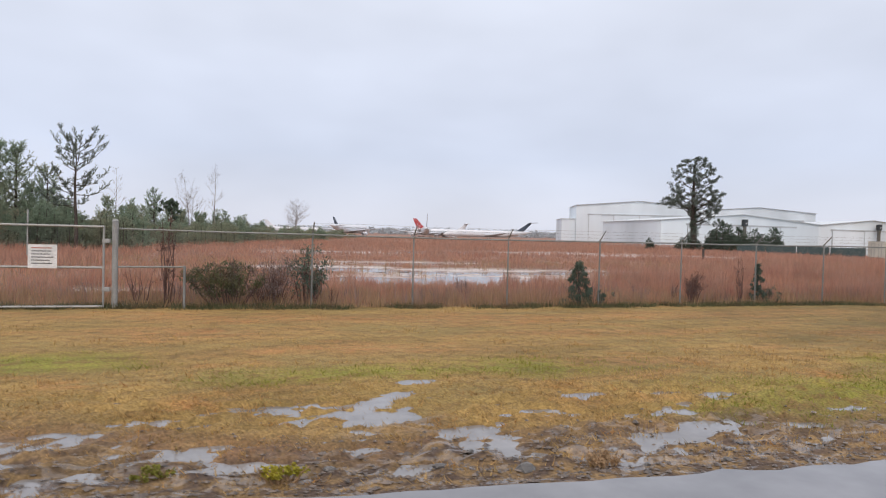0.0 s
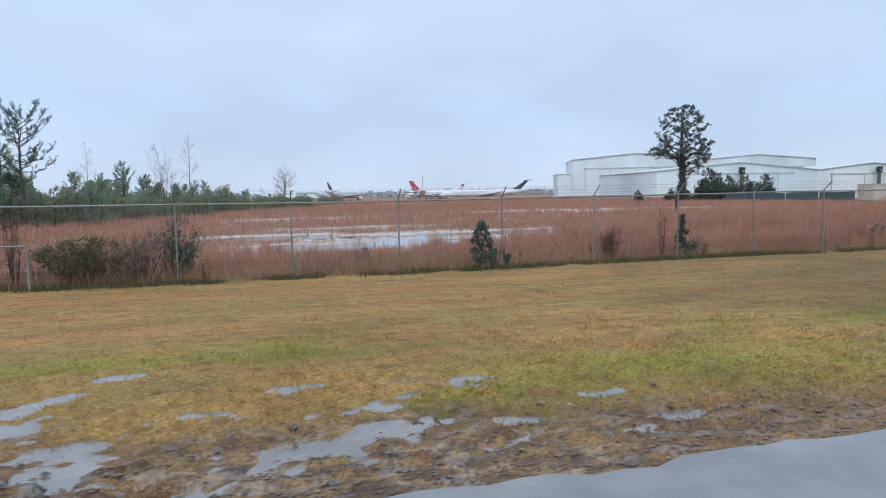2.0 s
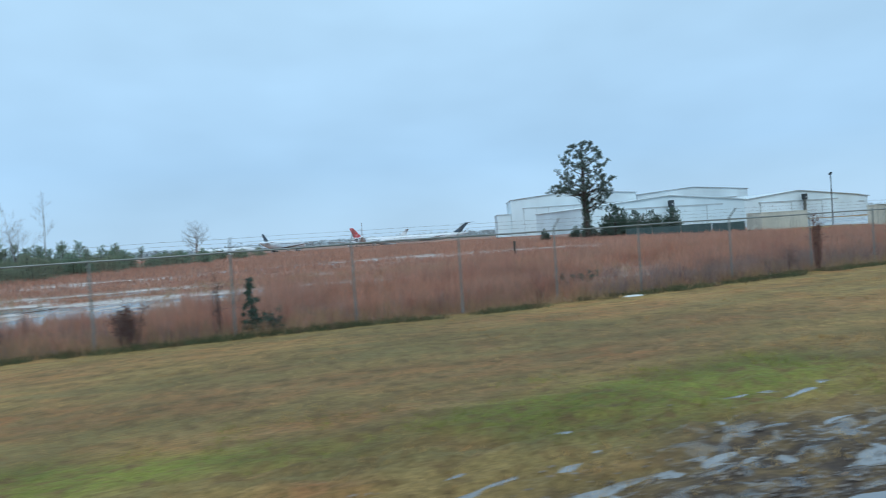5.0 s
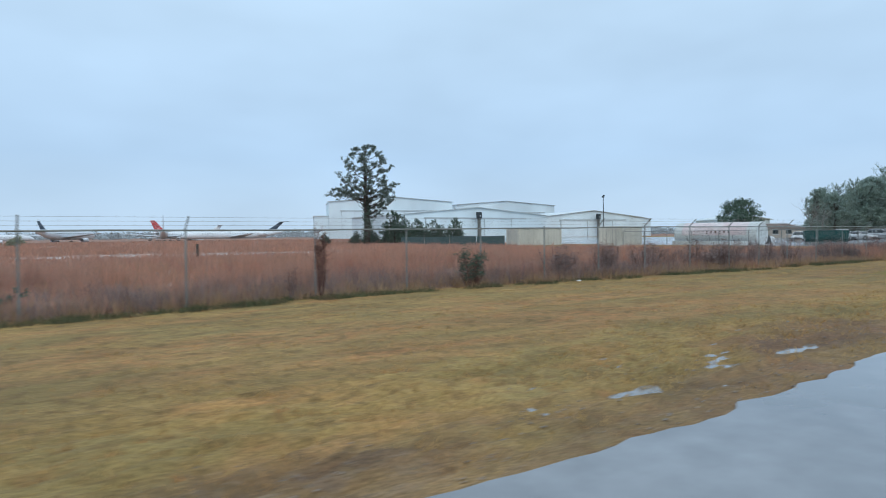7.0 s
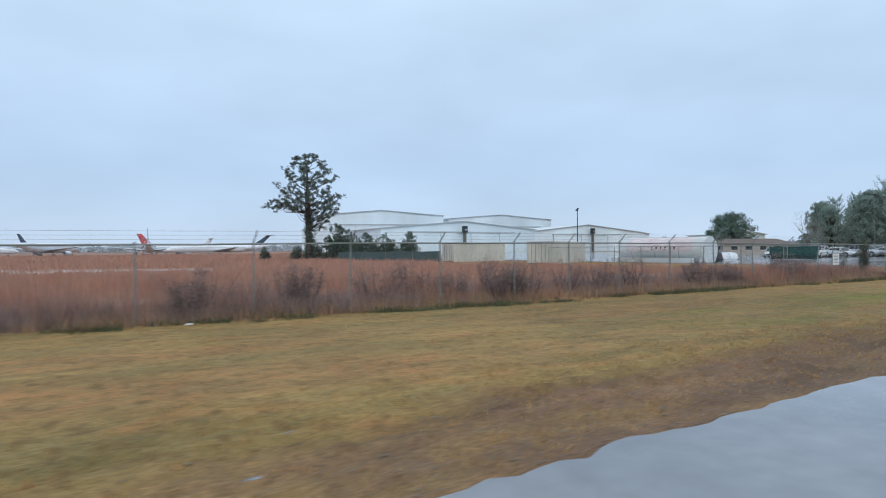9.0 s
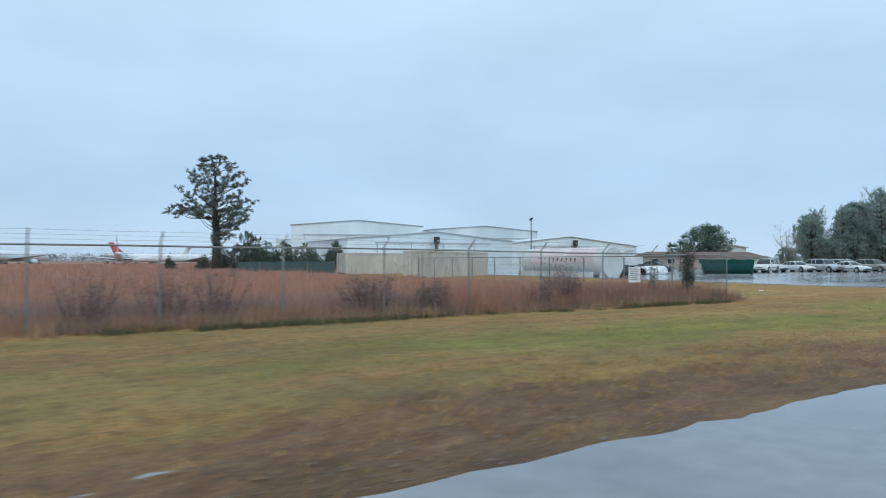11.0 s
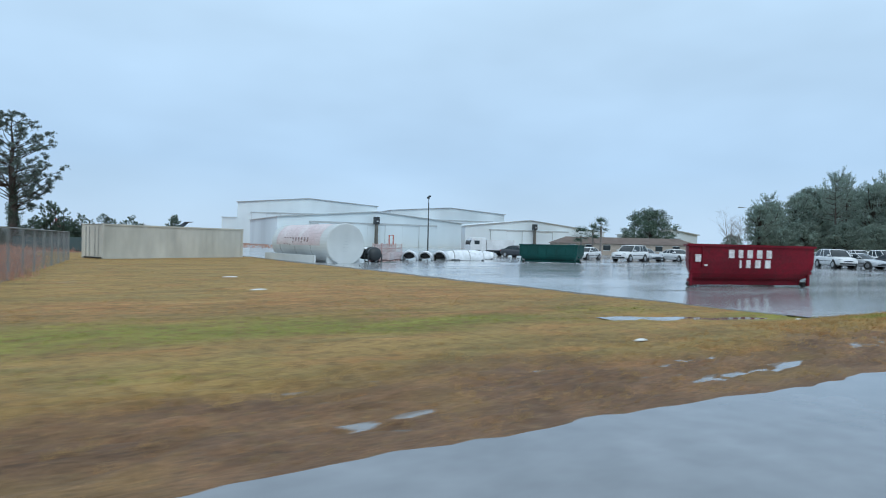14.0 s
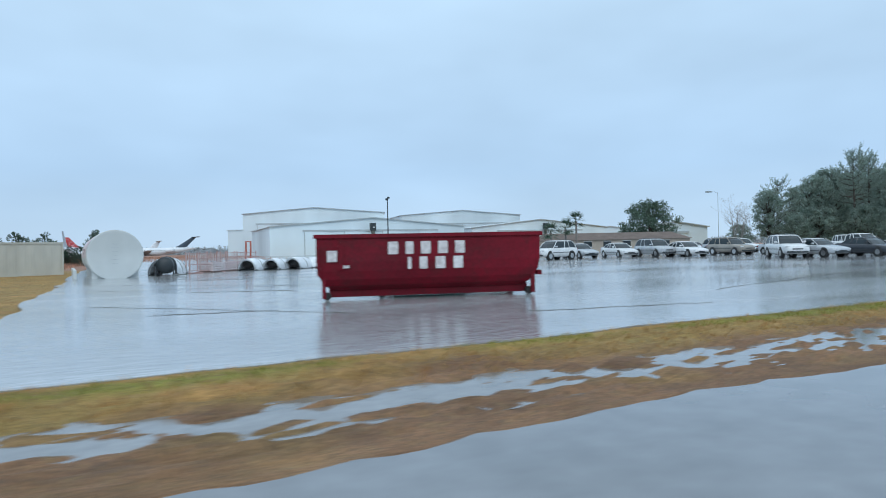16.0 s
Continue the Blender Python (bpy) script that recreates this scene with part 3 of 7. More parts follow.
for a, b_, w in (((93, 29), (103.5, 19.5), 0.05), ((96, 31), (113, 27), 0.05), ((92.3, 18), (97, 12.5), 0.03), ((104, 33), (124, 31), 0.06), ((107, 12), (122, 16), 0.04), ((95, 22), (98, 20.5), 0.08), ((112, 22), (131, 26), 0.05), ((92, 25), (99, 23.5), 0.05), ((94.5, 33.5), (104, 30), 0.05), ((99, 26), (109, 21.5), 0.04), ((100, 10.5), (104, 9.6), 0.04), ((93.5, 14.5), (96, 14), 0.05), ((105, 24), (112, 23), 0.04), ((118, 19), (126, 20), 0.04), ((109, 33), (116, 36), 0.05)):
    d = Vector((b_[0] - a[0], b_[1] - a[1], 0)).normalized()
    q = Vector((-d.y, d.x, 0)) * w
    bm = bmesh.new()
    ring = []
    for k in range(13):
        p = Vector((*a, 0)).lerp(Vector((*b_, 0)), k / 12) + q * 4 * (random.random() - 0.5)
        ww = q * random.uniform(0.4, 1.4)
        ring.append((bm.verts.new((p.x - ww.x, p.y - ww.y, 0.02)), bm.verts.new((p.x + ww.x, p.y + ww.y, 0.02))))
    for (p0, p1), (p2, p3) in zip(ring, ring[1:]):
        bm.faces.new((p0, p2, p3, p1))
    part("crack", bm, M_SEAM, lot)


def puddle(x0, x1, y0, y1, z):
    bm = bmesh.new()
    n = 28
    cx, cy, rx, ry = (x0 + x1) / 2, (y0 + y1) / 2, (x1 - x0) / 2, (y1 - y0) / 2
    vs = []
    for k in range(n):
        a = 2 * math.pi * k / n
        s = (abs(math.cos(a)) ** 4 + abs(math.sin(a)) ** 4) ** -0.25
        vs.append(bm.verts.new((cx + rx * s * math.cos(a), cy + ry * s * math.sin(a), z)))
    bm.faces.new(vs)
    ob = part("puddle", bm, M_WATER)
    return tagged(ob, "shallow rain puddle lying in the muddy verge", "puddle", "puddles", "structure")


for x0, x1, zz in ((-11, -2, -0.047), (-2, 4.5, -0.036), (4.5, 8, -0.041), (8, 13, -0.07), (13, 24, -0.046), (26, 40, -0.046), (40, 54, -0.05), (54, 68, -0.048), (68, 86, -0.042)):
    e0 = float(road_edge((x0 + x1) / 2))
    puddle(x0, x1, e0 + 0.15, e0 + 3.4, zz)
puddle(86, 89.9, 4.75, 6.3, -0.048)
puddle(89.9, 112, 4.75, 6.3, -0.03)
puddle(112, 150, 4.75, 6.3, -0.03)
puddle(86.6, 91.6, 7.9, 10.4, -0.033)
for cx, cy, rx, ry in CLEARINGS:
    ob = puddle(cx - rx * 1.1, cx + rx * 1.1, cy - ry * 1.1, cy + ry * 1.1, gz(cx, cy) + 0.035)
    ob["label"] = "sheet of standing rain water in the reddish field"


# ---- grass and weeds ----
def blades(base, h, lean, w, seed):
    """One tapering blade at each base point."""
    r = np.random.default_rng(seed)
    n = len(base)
    a, b_ = r.random(n) * 2 * np.pi, r.random(n) * 2 * np.pi
    side = np.stack([np.cos(b_), np.sin(b_), np.zeros(n)], -1) * (w / 2)[:, None]
    tip = base + np.stack([np.cos(a) * lean, np.sin(a) * lean, h], -1)
    v = np.stack([base - side, base + side, tip], 1).reshape(-1, 3)
    return v


def tri_object(name, v, material, label, category, kind="stuff", parent=None):
    me = bpy.data.meshes.new(name)
    n = len(v)
    me.vertices.add(n)
    me.vertices.foreach_set("co", np.ascontiguousarray(v, np.float32).ravel())
    me.loops.add(n)
    me.loops.foreach_set("vertex_index", np.arange(n, dtype=np.int32))
    me.polygons.add(n // 3)
    me.polygons.foreach_set("loop_start", np.arange(0, n, 3, dtype=np.int32))
    me.update(calc_edges=True)
    me.materials.append(material)
    ob = new(name, me)
    if parent:
        ob.parent = parent
    return tagged(ob, label, category, kind=kind)


def scatter(n, x0, x1, y0, y1, seed, keep=None):
    r = np.random.default_rng(seed)
    x, y = r.uniform(x0, x1, n), r.uniform(y0, y1, n)
    if keep is not None:
        k = keep(x, y, r)
        x, y = x[k], y[k]
    return x, y, r


def clumps(x, y, r, per, spread, h0, h1, lean, w, seed):
    n = len(x)
    hh = np.repeat(r.uniform(h0, h1, n), per)
    bx, by = np.repeat(x, per) + r.normal(0, spread, n * per), np.repeat(y, per) + r.normal(0, spread, n * per)
    base = np.stack([bx, by, height(bx, by) - 0.02], -1)
    return blades(base, hh * r.uniform(0.55, 1.1, n * per), lean * hh * r.random(n * per), np.full(n * per, w) * r.uniform(0.6, 1.4, n * per), seed)


not_wet = lambda x, y, r: (clearing(x, y) < 0.40 + 0.14 * r.random(len(x)))
field_in = lambda x, y: (x < 74.6) | (y > 62)
v = []
x, y, r = scatter(4200, -9, 22, 15.25, 23, 93, lambda x, y, r: not_wet(x, y, r))
v.append(clumps(x, y, r, 10, 0.16, 0.16, 0.42, 0.55, 0.016, 94))
x, y, r = scatter(6800, 20, 75, 15.25, 24, 1, lambda x, y, r: not_wet(x, y, r) & (fbm(x * 0.5, y * 0.5) > 0.36))
x2, y2, r2 = scatter(1500, 17, 75, 16.5, 24, 91, lambda x, y, r: not_wet(x, y, r) & (fbm(x * 0.22, y * 0.3) > 0.48))
v.append(clumps(x2, y2, r2, 14, 0.1, 0.55, 0.95, 0.5, 0.018, 92))
v.append(clumps(x, y, r, 11, 0.12, 0.22, 0.55, 0.6, 0.018, 2))
x, y, r = scatter(2600, 13, 48, 15.6, 30, 191, lambda x, y, r: not_wet(x, y, r) & (fbm(x * 0.55 + 3, y * 0.5) > 0.52))
v.append(clumps(x, y, r, 36, 0.09, 0.7, 1.15, 0.5, 0.014, 192))
x, y, r = scatter(700, -6, 14, 15.4, 24, 193, lambda x, y, r: not_wet(x, y, r) & (fbm(x * 0.7 + 3, y * 0.6) > 0.52))
v.append(clumps(x, y, r, 34, 0.08, 0.5, 0.85, 0.5, 0.013, 194))
x, y, r = scatter(900, 62, 74.6, 15.3, 19.5, 195, lambda x, y, r: fbm(x * 0.5 + 1, y * 0.6) > 0.3)
v.append(clumps(x, y, r, 30, 0.12, 0.55, 0.95, 0.4, 0.015, 196))
x, y, r = scatter(9500, -22, 76, 24, 48, 3, lambda x, y, r: not_wet(x, y, r) & (fbm(x * 0.3, y * 0.3) > 0.3))
low = (x > -8) & (x < 28)
v.append(clumps(x[~low], y[~low], r, 12, 0.26, 0.25, 0.75, 0.4, 0.03, 4))
v.append(clumps(x[low], y[low], r, 12, 0.26, 0.14, 0.42, 0.5, 0.028, 44))
x, y, r = scatter(6500, -45, 88, 48, 110, 5, lambda x, y, r: not_wet(x, y, r) & ((y > 66) | (x < 74)))
v.append(clumps(x, y, r, 14, 0.6, 0.25, 0.75, 0.5, 0.06, 6))
x, y, r = scatter(3500, -60, 120, 110, 240, 7)
v.append(clumps(x, y, r, 10, 1.3, 0.3, 0.8, 0.6, 0.14, 8))
tri_object("broom_sedge", np.concatenate(v), M_SEDGE, "tall reddish-brown broom sedge filling the field behind the fence", "grass")
x, y, r = scatter(5200, -9, 75, 14.7, 17.5, 9, lambda x, y, r: not_wet(x, y, r))
v = [clumps(x, y, r, 9, 0.1, 0.2, 0.5, 0.5, 0.018, 10)]
x, y, r = scatter(2600, -10, 75, 17, 40, 11, lambda x, y, r: (clearing(x, y) < 0.62))
v.append(clumps(x, y, r, 7, 0.15, 0.25, 0.6, 0.5, 0.03, 12))
tri_object("dry_straw", np.concatenate(v), M_STRAW, "pale bent straw along the foot of the fence", "grass")
x, y, r = scatter(4200, 24, 75, 15.1, 19.5, 13, lambda x, y, r: fbm(x * 0.35, y * 0.5) > 0.42)
v = [clumps(x, y, r, 14, 0.14, 0.3, 0.75, 0.9, 0.018, 14)]
x, y, r = scatter(2600, 24, 75, 15.05, 16.6, 113, lambda x, y, r: fbm(x * 0.5 + 2, y * 0.7) > 0.4)
v.append(clumps(x, y, r, 14, 0.12, 0.12, 0.34, 1.6, 0.016, 114))
x, y, r = scatter(700, -8, 26, 15.1, 18, 15, lambda x, y, r: fbm(x * 0.6, y * 0.6) > 0.5)
v.append(clumps(x, y, r, 10, 0.12, 0.3, 0.7, 0.5, 0.018, 16))
tri_object("dead_weeds", np.concatenate(v), M_WEED, "tangled mauve-brown dead weeds along the fence", "weeds")
straw_v, green_v = [], []


def both(x, y, r, *args):
    g = green(x, y) + 0.25 * (r.random(len(x)) - 0.5) > 0.48
    for sel, out in ((g, green_v), (~g, straw_v)):
        if sel.any():
            out.append(clumps(x[sel], y[sel], r, *args))


# the darkened stretch carries fewer blades
thin = lambda x, r: (x < 11) | (x > 26) | (r.random(len(x)) > 0.6)
x, y, r = scatter(9000, -9, 92, 5.0, 15.0, 97, lambda x, y, r: (fbm(x * 1.1 + 5, y * 1.6) > 0.52) & thin(x, r))
both(x, y, r, 9, 0.07, 0.03, 0.09, 1.4, 0.014, 98)
x, y, r = scatter(30000, -9, 92, 4.2, 15.1, 17, lambda x, y, r: (y > road_edge(x) + 0.25 + 2.6 * r.random(len(x)) ** 2) & (fbm(x * 0.6, y * 0.9) > 0.36) & thin(x, r))
both(x, y, r, 4, 0.05, 0.025, 0.07, 1.0, 0.012, 18)
x, y, r = scatter(7000, 74, 91, 9, 54, 19, lambda x, y, r: x < lot_left(y) - 0.1)
both(x, y, r, 4, 0.08, 0.03, 0.08, 1.0, 0.02, 20)
x, y, r = scatter(7000, 88, 125, 6.05, 7.75, 21, lambda x, y, r: y < lot_near(x) + 0.05)
both(x, y, r, 6, 0.05, 0.03, 0.10, 1.0, 0.012, 22)
x, y, r = scatter(11000, -9, 92, 2.9, 7.2, 23, lambda x, y, r: (y > road_edge(x) + 0.12) & (height(x, y) > -0.10) & (fbm(x * 1.4, y * 1.8) > 0.42))
both(x, y, r, 8, 0.07, 0.03, 0.10, 1.3, 0.013, 24)
x, y, r = scatter(30000, -9, 14, 3.2, 9.5, 223, lambda x, y, r: (y > road_edge(x) + 0.3 + 1.2 * r.random(len(x))) & (fbm(x * 1.2 + 9, y * 1.7) > 0.4))
both(x, y, r, 5, 0.05, 0.012, 0.045, 1.8, 0.011, 224)
x, y, r = scatter(5200, -9, 12, 2.9, 6.4, 123, lambda x, y, r: (y > road_edge(x) + 0.1) & (fbm(x * 1.9 + 3, y * 2.6) > 0.5))
both(x, y, r, 7, 0.06, 0.02, 0.075, 1.9, 0.016, 124)
x, y, r = scatter(6500, -9, 75, 14.35, 15.1, 95, lambda x, y, r: fbm(x * 0.8, y * 1.2) > 0.42 + 0.08 * (x > 22))
tri_object("fence_foot_weeds", clumps(x, y, r, 14, 0.09, 0.05, 0.2, 1.1, 0.018, 96), M_BUSH, "low dark weeds along the foot of the fence", "weeds")
tri_object("straw_grass", np.concatenate(straw_v), M_BLADE, "short mown straw-coloured grass blades", "grass")
tri_object("green_grass", np.concatenate(green_v), M_BLADE_G, "short mown yellow-green grass blades", "grass")


def gravel():
    r = np.random.default_rng(30)
    n = 8500
    x = np.concatenate([r.uniform(-5, 8, n - 5000), r.uniform(8, 14, 800), r.uniform(14, 24, 3000), r.uniform(24, 60, 1200)])
    y = road_edge(x) + np.abs(r.normal(0, 0.6, n)) + 0.03
    s = r.uniform(0.005, 0.024, n) * np.where((r.random(n) < 0.09) & (x < 8), 1.45, 0.8)
    z = height(x, y)
    oct_v = np.array([(1, 0, 0), (0, 1, 0), (-1, 0, 0), (0, -1, 0), (0, 0, 0.7), (0, 0, -0.5)], float)
    oct_f = [(0, 1, 4), (1, 2, 4), (2, 3, 4), (3, 0, 4), (1, 0, 5), (2, 1, 5), (3, 2, 5), (0, 3, 5)]
    V = (oct_v[None] * np.array([1.3, 1.0, 0.8]) * s[:, None, None] * r.uniform(0.6, 1.4, (n, 6, 1)) + np.stack([x, y, z + 0.008], -1)[:, None])
    tri = V[:, np.array(oct_f).ravel()].reshape(-1, 3)
    tri_object("gravel", tri, mat("road_gravel", (0.17, 0.13, 0.10), (0.075, 0.06, 0.05), rough=0.3, island=0.5, scale=4, spec=0.7), "loose wet grey gravel along the road edge", "gravel")


gravel()


# ---- plants ----
def leaf_cloud(centres, radii, per, size, seed, flat=0.85):
    """Small leaves scattered through each clump."""
    r = np.random.default_rng(seed)
    n = len(centres) * per
    c = np.repeat(np.asarray(centres, float), per, 0)
    rad = np.repeat(np.asarray(radii, float), per)
    d = r.normal(size=(n, 3))
    d /= np.linalg.norm(d, axis=1)[:, None]
    p = c + d * (rad * r.random(n) ** 0.45)[:, None] * np.array([1, 1, flat])
    a, b_ = r.normal(size=(n, 3)), r.normal(size=(n, 3))
    a /= np.linalg.norm(a, axis=1)[:, None]
    b_ /= np.linalg.norm(b_, axis=1)[:, None]
    s = size * r.uniform(0.6, 1.4, n)[:, None]
    return np.stack([p - a * s, p + a * s * 0.6 + b_ * s * 0.6, p - a * s * 0.2 + b_ * s * 1.2], 1).reshape(-1, 3)


def twig_needles(p, q, per, length, width, seed, ahead=0.8):
    """Needles that stand off both sides of each twig from p to q."""
    r = np.random.default_rng(seed)
    p, q = np.repeat(np.asarray(p, float), per, 0), np.repeat(np.asarray(q, float), per, 0)
    n = len(p)
    d = q - p
    d /= np.linalg.norm(d, axis=1)[:, None] + 1e-9
    o = p + (q - p) * (r.random(n) ** 0.75)[:, None]
    k = r.normal(size=(n, 3))
    k -= d * (k * d).sum(1)[:, None]
    k /= np.linalg.norm(k, axis=1)[:, None] + 1e-9
    e_ = d * ahead + k * r.uniform(0.3, 1.0, n)[:, None]
    e_ /= np.linalg.norm(e_, axis=1)[:, None]
    tip = o + e_ * (length * r.uniform(0.55, 1.1, n))[:, None]
    s = np.cross(e_, r.normal(size=(n, 3)))
    s /= np.linalg.norm(s, axis=1)[:, None] + 1e-9
    return np.stack([o - s * width, o + s * width, tip], 1).reshape(-1, 3)


def limb(bm, p0, p1, r0, r1, rr, sag=0.0, sides=5, steps=4):
    p0, p1 = Vector(p0), Vector(p1)
    pts = []
    for k in range(steps + 1):
        f = k / steps
        p = p0.lerp(p1, f)
        j = (p1 - p0).length * 0.06 * (1 if 0 < k < steps else 0)
        pts.append(p + Vector((rr.uniform(-j, j), rr.uniform(-j, j), rr.uniform(-j, j) - sag * math.sin(math.pi * f))))
    tube(bm, pts, [r0 + (r1 - r0) * k / steps for k in range(steps + 1)], sides)
    return pts


def crown_part(v, material, parent, name="crown"):
    return tri_object(name, v, material, "", "", "", parent)


def tall_pine(m, label):
    """The lone field pine: ivy-wrapped trunk, rising boughs, rounded crown of separate clumps."""
    rr = random.Random(5)
    t = thing("pine_tree", m, label, "tree")
    bm = bmesh.new()
    axis = [(0, 0, -0.2), (0.1, 0, 3), (0.0, 0.1, 6.5), (-0.2, 0, 9.5), (-0.1, 0.1, 12.5), (-0.3, 0, 15.0)]
    tube(bm, axis, [0.6, 0.52, 0.42, 0.3, 0.18, 0.04], 9)
    zz = [a[2] for a in axis]
    ax = lambda z: Vector((np.interp(z, zz, [a[0] for a in axis]), 0, z))
    half = lambda z: float(np.interp(z, [4.2, 6.0, 8.5, 10.5, 12.5, 14.3, 15.6, 16.3], [0.8, 3.6, 5.2, 5.4, 4.9, 4.0, 2.5, 0.7]))
    spots = []
    tries = 0
    while len(spots) < 80 and tries < 14000:
        tries += 1
        z = rr.uniform(4.6, 16.0)
        a, q = rr.uniform(0, 6.283), rr.random() ** 0.3
        c = Vector((math.cos(a) * half(z) * q + 0.1, math.sin(a) * half(z) * q, z))
        if z < 7.5 and (c.x < 1.2 or q < 0.5):
            continue
        if min(((c - s_).length for s_ in spots), default=9) > 1.15:
            spots.append(c)
    # the long low limb
    spots += [Vector(p) for p in ((-6.2, 0.2, 8.2), (-5.3, -0.5, 8.0), (-4.5, 0.4, 8.9), (-5.6, 0.5, 9.0), (-3.7, -0.3, 8.5))]
    ps, qs = [], []
    for c in spots:
        run = math.hypot(c.x, c.y)
        base = ax(max(4.2, min(14.6, c.z - run * rr.uniform(0.45, 0.8))) if c.x > -3.4 or c.z > 9.2 else 7.4)
        elbow = base.lerp(c, 0.55) + Vector((0, 0, -0.08 * run))
        limb(bm, base, elbow, 0.03 + 0.011 * run, 0.04, rr, steps=3, sides=5)
        limb(bm, elbow, c, 0.04, 0.018, rr, steps=2, sides=4)
        heart, puffs = c, [(c, rr.uniform(0.35, 0.75))]
        for k in range(4):
            p_ = heart.lerp(elbow, rr.uniform(0, 0.6)) + Vector((rr.gauss(0, 0.5), rr.gauss(0, 0.5), rr.gauss(0.1, 0.36)))
            limb(bm, heart.lerp(elbow, 0.3), p_, 0.016, 0.008, rr, steps=1, sides=3)
            puffs.append((p_, rr.uniform(0.16, 0.42)))
        for k in range(17):
            c, size = puffs[0] if k < 6 else puffs[1 + k % 4]
            d = Vector((rr.gauss(0, 1), rr.gauss(0, 1), rr.gauss(0.2, 0.7))).normalized()
            e_ = c + d * size * rr.uniform(0.4, 1.0)
            limb(bm, c + d * 0.05, e_, 0.02, 0.009, rr, steps=1, sides=3)
            for j in range(5):
                u = Vector((rr.gauss(0, 0.7), rr.gauss(0, 0.7), rr.gauss(0.35, 0.5))).normalized()
                o = c.lerp(e_, rr.uniform(0.5, 1.0))
                ps.append(tuple(o))
                qs.append(tuple(o + u * rr.uniform(0.12, 0.34)))
    part("trunk", bm, M_BARK, t, smooth=True)
    crown_part(twig_needles(ps, qs, 11, 0.25, 0.020, 41, 0.5), M_PINE, t)
    ivy = [(ax(z).x + rr.uniform(-0.5, 0.5) * (1.15 - z / 16), rr.uniform(-0.45, 0.45), z) for z in np.linspace(0.1, 7.6, 130)]
    crown_part(leaf_cloud(ivy, [0.5] * 130, 70, 0.10, 42), M_LEAF, t, "ivy")
    return t


def open_pine(name, h, seed, label, group="", start=0.35, width=0.28, material=None, dens=1.0, taper=0.75, gaps=0.1, per=15):
    """A pine with whorls of boughs that turn up at the ends, needles along every twig."""
    rr = random.Random(seed)
    t = thing(name, Matrix(), label, "tree", group)
    bm = bmesh.new()
    lean = rr.uniform(-0.03, 0.03) * h
    ax = lambda z: Vector((lean * (z / h) ** 1.5 + 0.006 * h * math.sin(9 * z / h), 0.005 * h * math.sin(7 * z / h), z))
    tube(bm, [ax(h * k / 6) - Vector((0, 0, 0.2 if k == 0 else 0)) for k in range(7)], [0.019 * h * (1 - k / 6.4) + 0.008 for k in range(7)], 7)
    ps, qs = [], []

    def twigs(p, q, n, size):
        d = (q - p).normalized()
        for k in range(n):
            f = rr.uniform(0.25, 1.0)
            o = p.lerp(q, f)
            u = (d * 0.7 + Vector((rr.gauss(0, 0.55), rr.gauss(0, 0.55), rr.uniform(0.1, 0.9)))).normalized()
            e_ = o + u * size * rr.uniform(0.5, 1.1)
            ps.append(tuple(o))
            qs.append(tuple(e_))
    z = h * start
    while z < h * 0.965:
        f = (z - h * start) / (h * (1 - start))
        ln = h * width * (1 - f) ** taper + 0.05 * h
        a0 = rr.uniform(0, 6.28)
        n = rr.choice((4, 5, 5, 6))
        for k in range(n):
            if rr.random() < gaps:
                continue
            a = a0 + 6.28 * k / n + rr.uniform(-0.4, 0.4)
            L = ln * rr.uniform(0.5, 1.12)
            b0 = ax(z + rr.uniform(-0.02, 0.02) * h)
            out = Vector((math.cos(a), math.sin(a), 0))
            mid_ = b0 + out * L * 0.6 + Vector((0, 0, L * (rr.uniform(-0.05, 0.2) + 0.35 * f)))
            end = mid_ + out * L * 0.4 + Vector((0, 0, L * (rr.uniform(0.15, 0.45) + 0.35 * f)))
            limb(bm, b0, mid_, 0.0035 * h + 0.004, 0.0022 * h + 0.003, rr, steps=2, sides=4)
            limb(bm, mid_, end, 0.0022 * h + 0.003, 0.006, rr, steps=1, sides=3)
            twigs(b0.lerp(mid_, 0.4), mid_, int(4 * dens), 0.06 * h)
            twigs(mid_, end, int(6 * dens), 0.065 * h)
            ps.append(tuple(end))
            qs.append(tuple(end + (out * 0.5 + Vector((0, 0, 1))).normalized() * 0.06 * h))
        z += h * rr.uniform(0.04, 0.07)
    top = ax(h * 0.95)
    for k in range(5):
        ps.append(tuple(top))
        qs.append(tuple(top + Vector((rr.gauss(0, 0.25), rr.gauss(0, 0.25), 1)).normalized() * 0.06 * h))
    part("trunk", bm, M_BARK, t, smooth=True)
    crown_part(twig_needles(ps, qs, per, 0.018 * h + 0.09, 0.0016 * h + 0.006, seed), material or M_YPINE_HAZED, t)
    return t


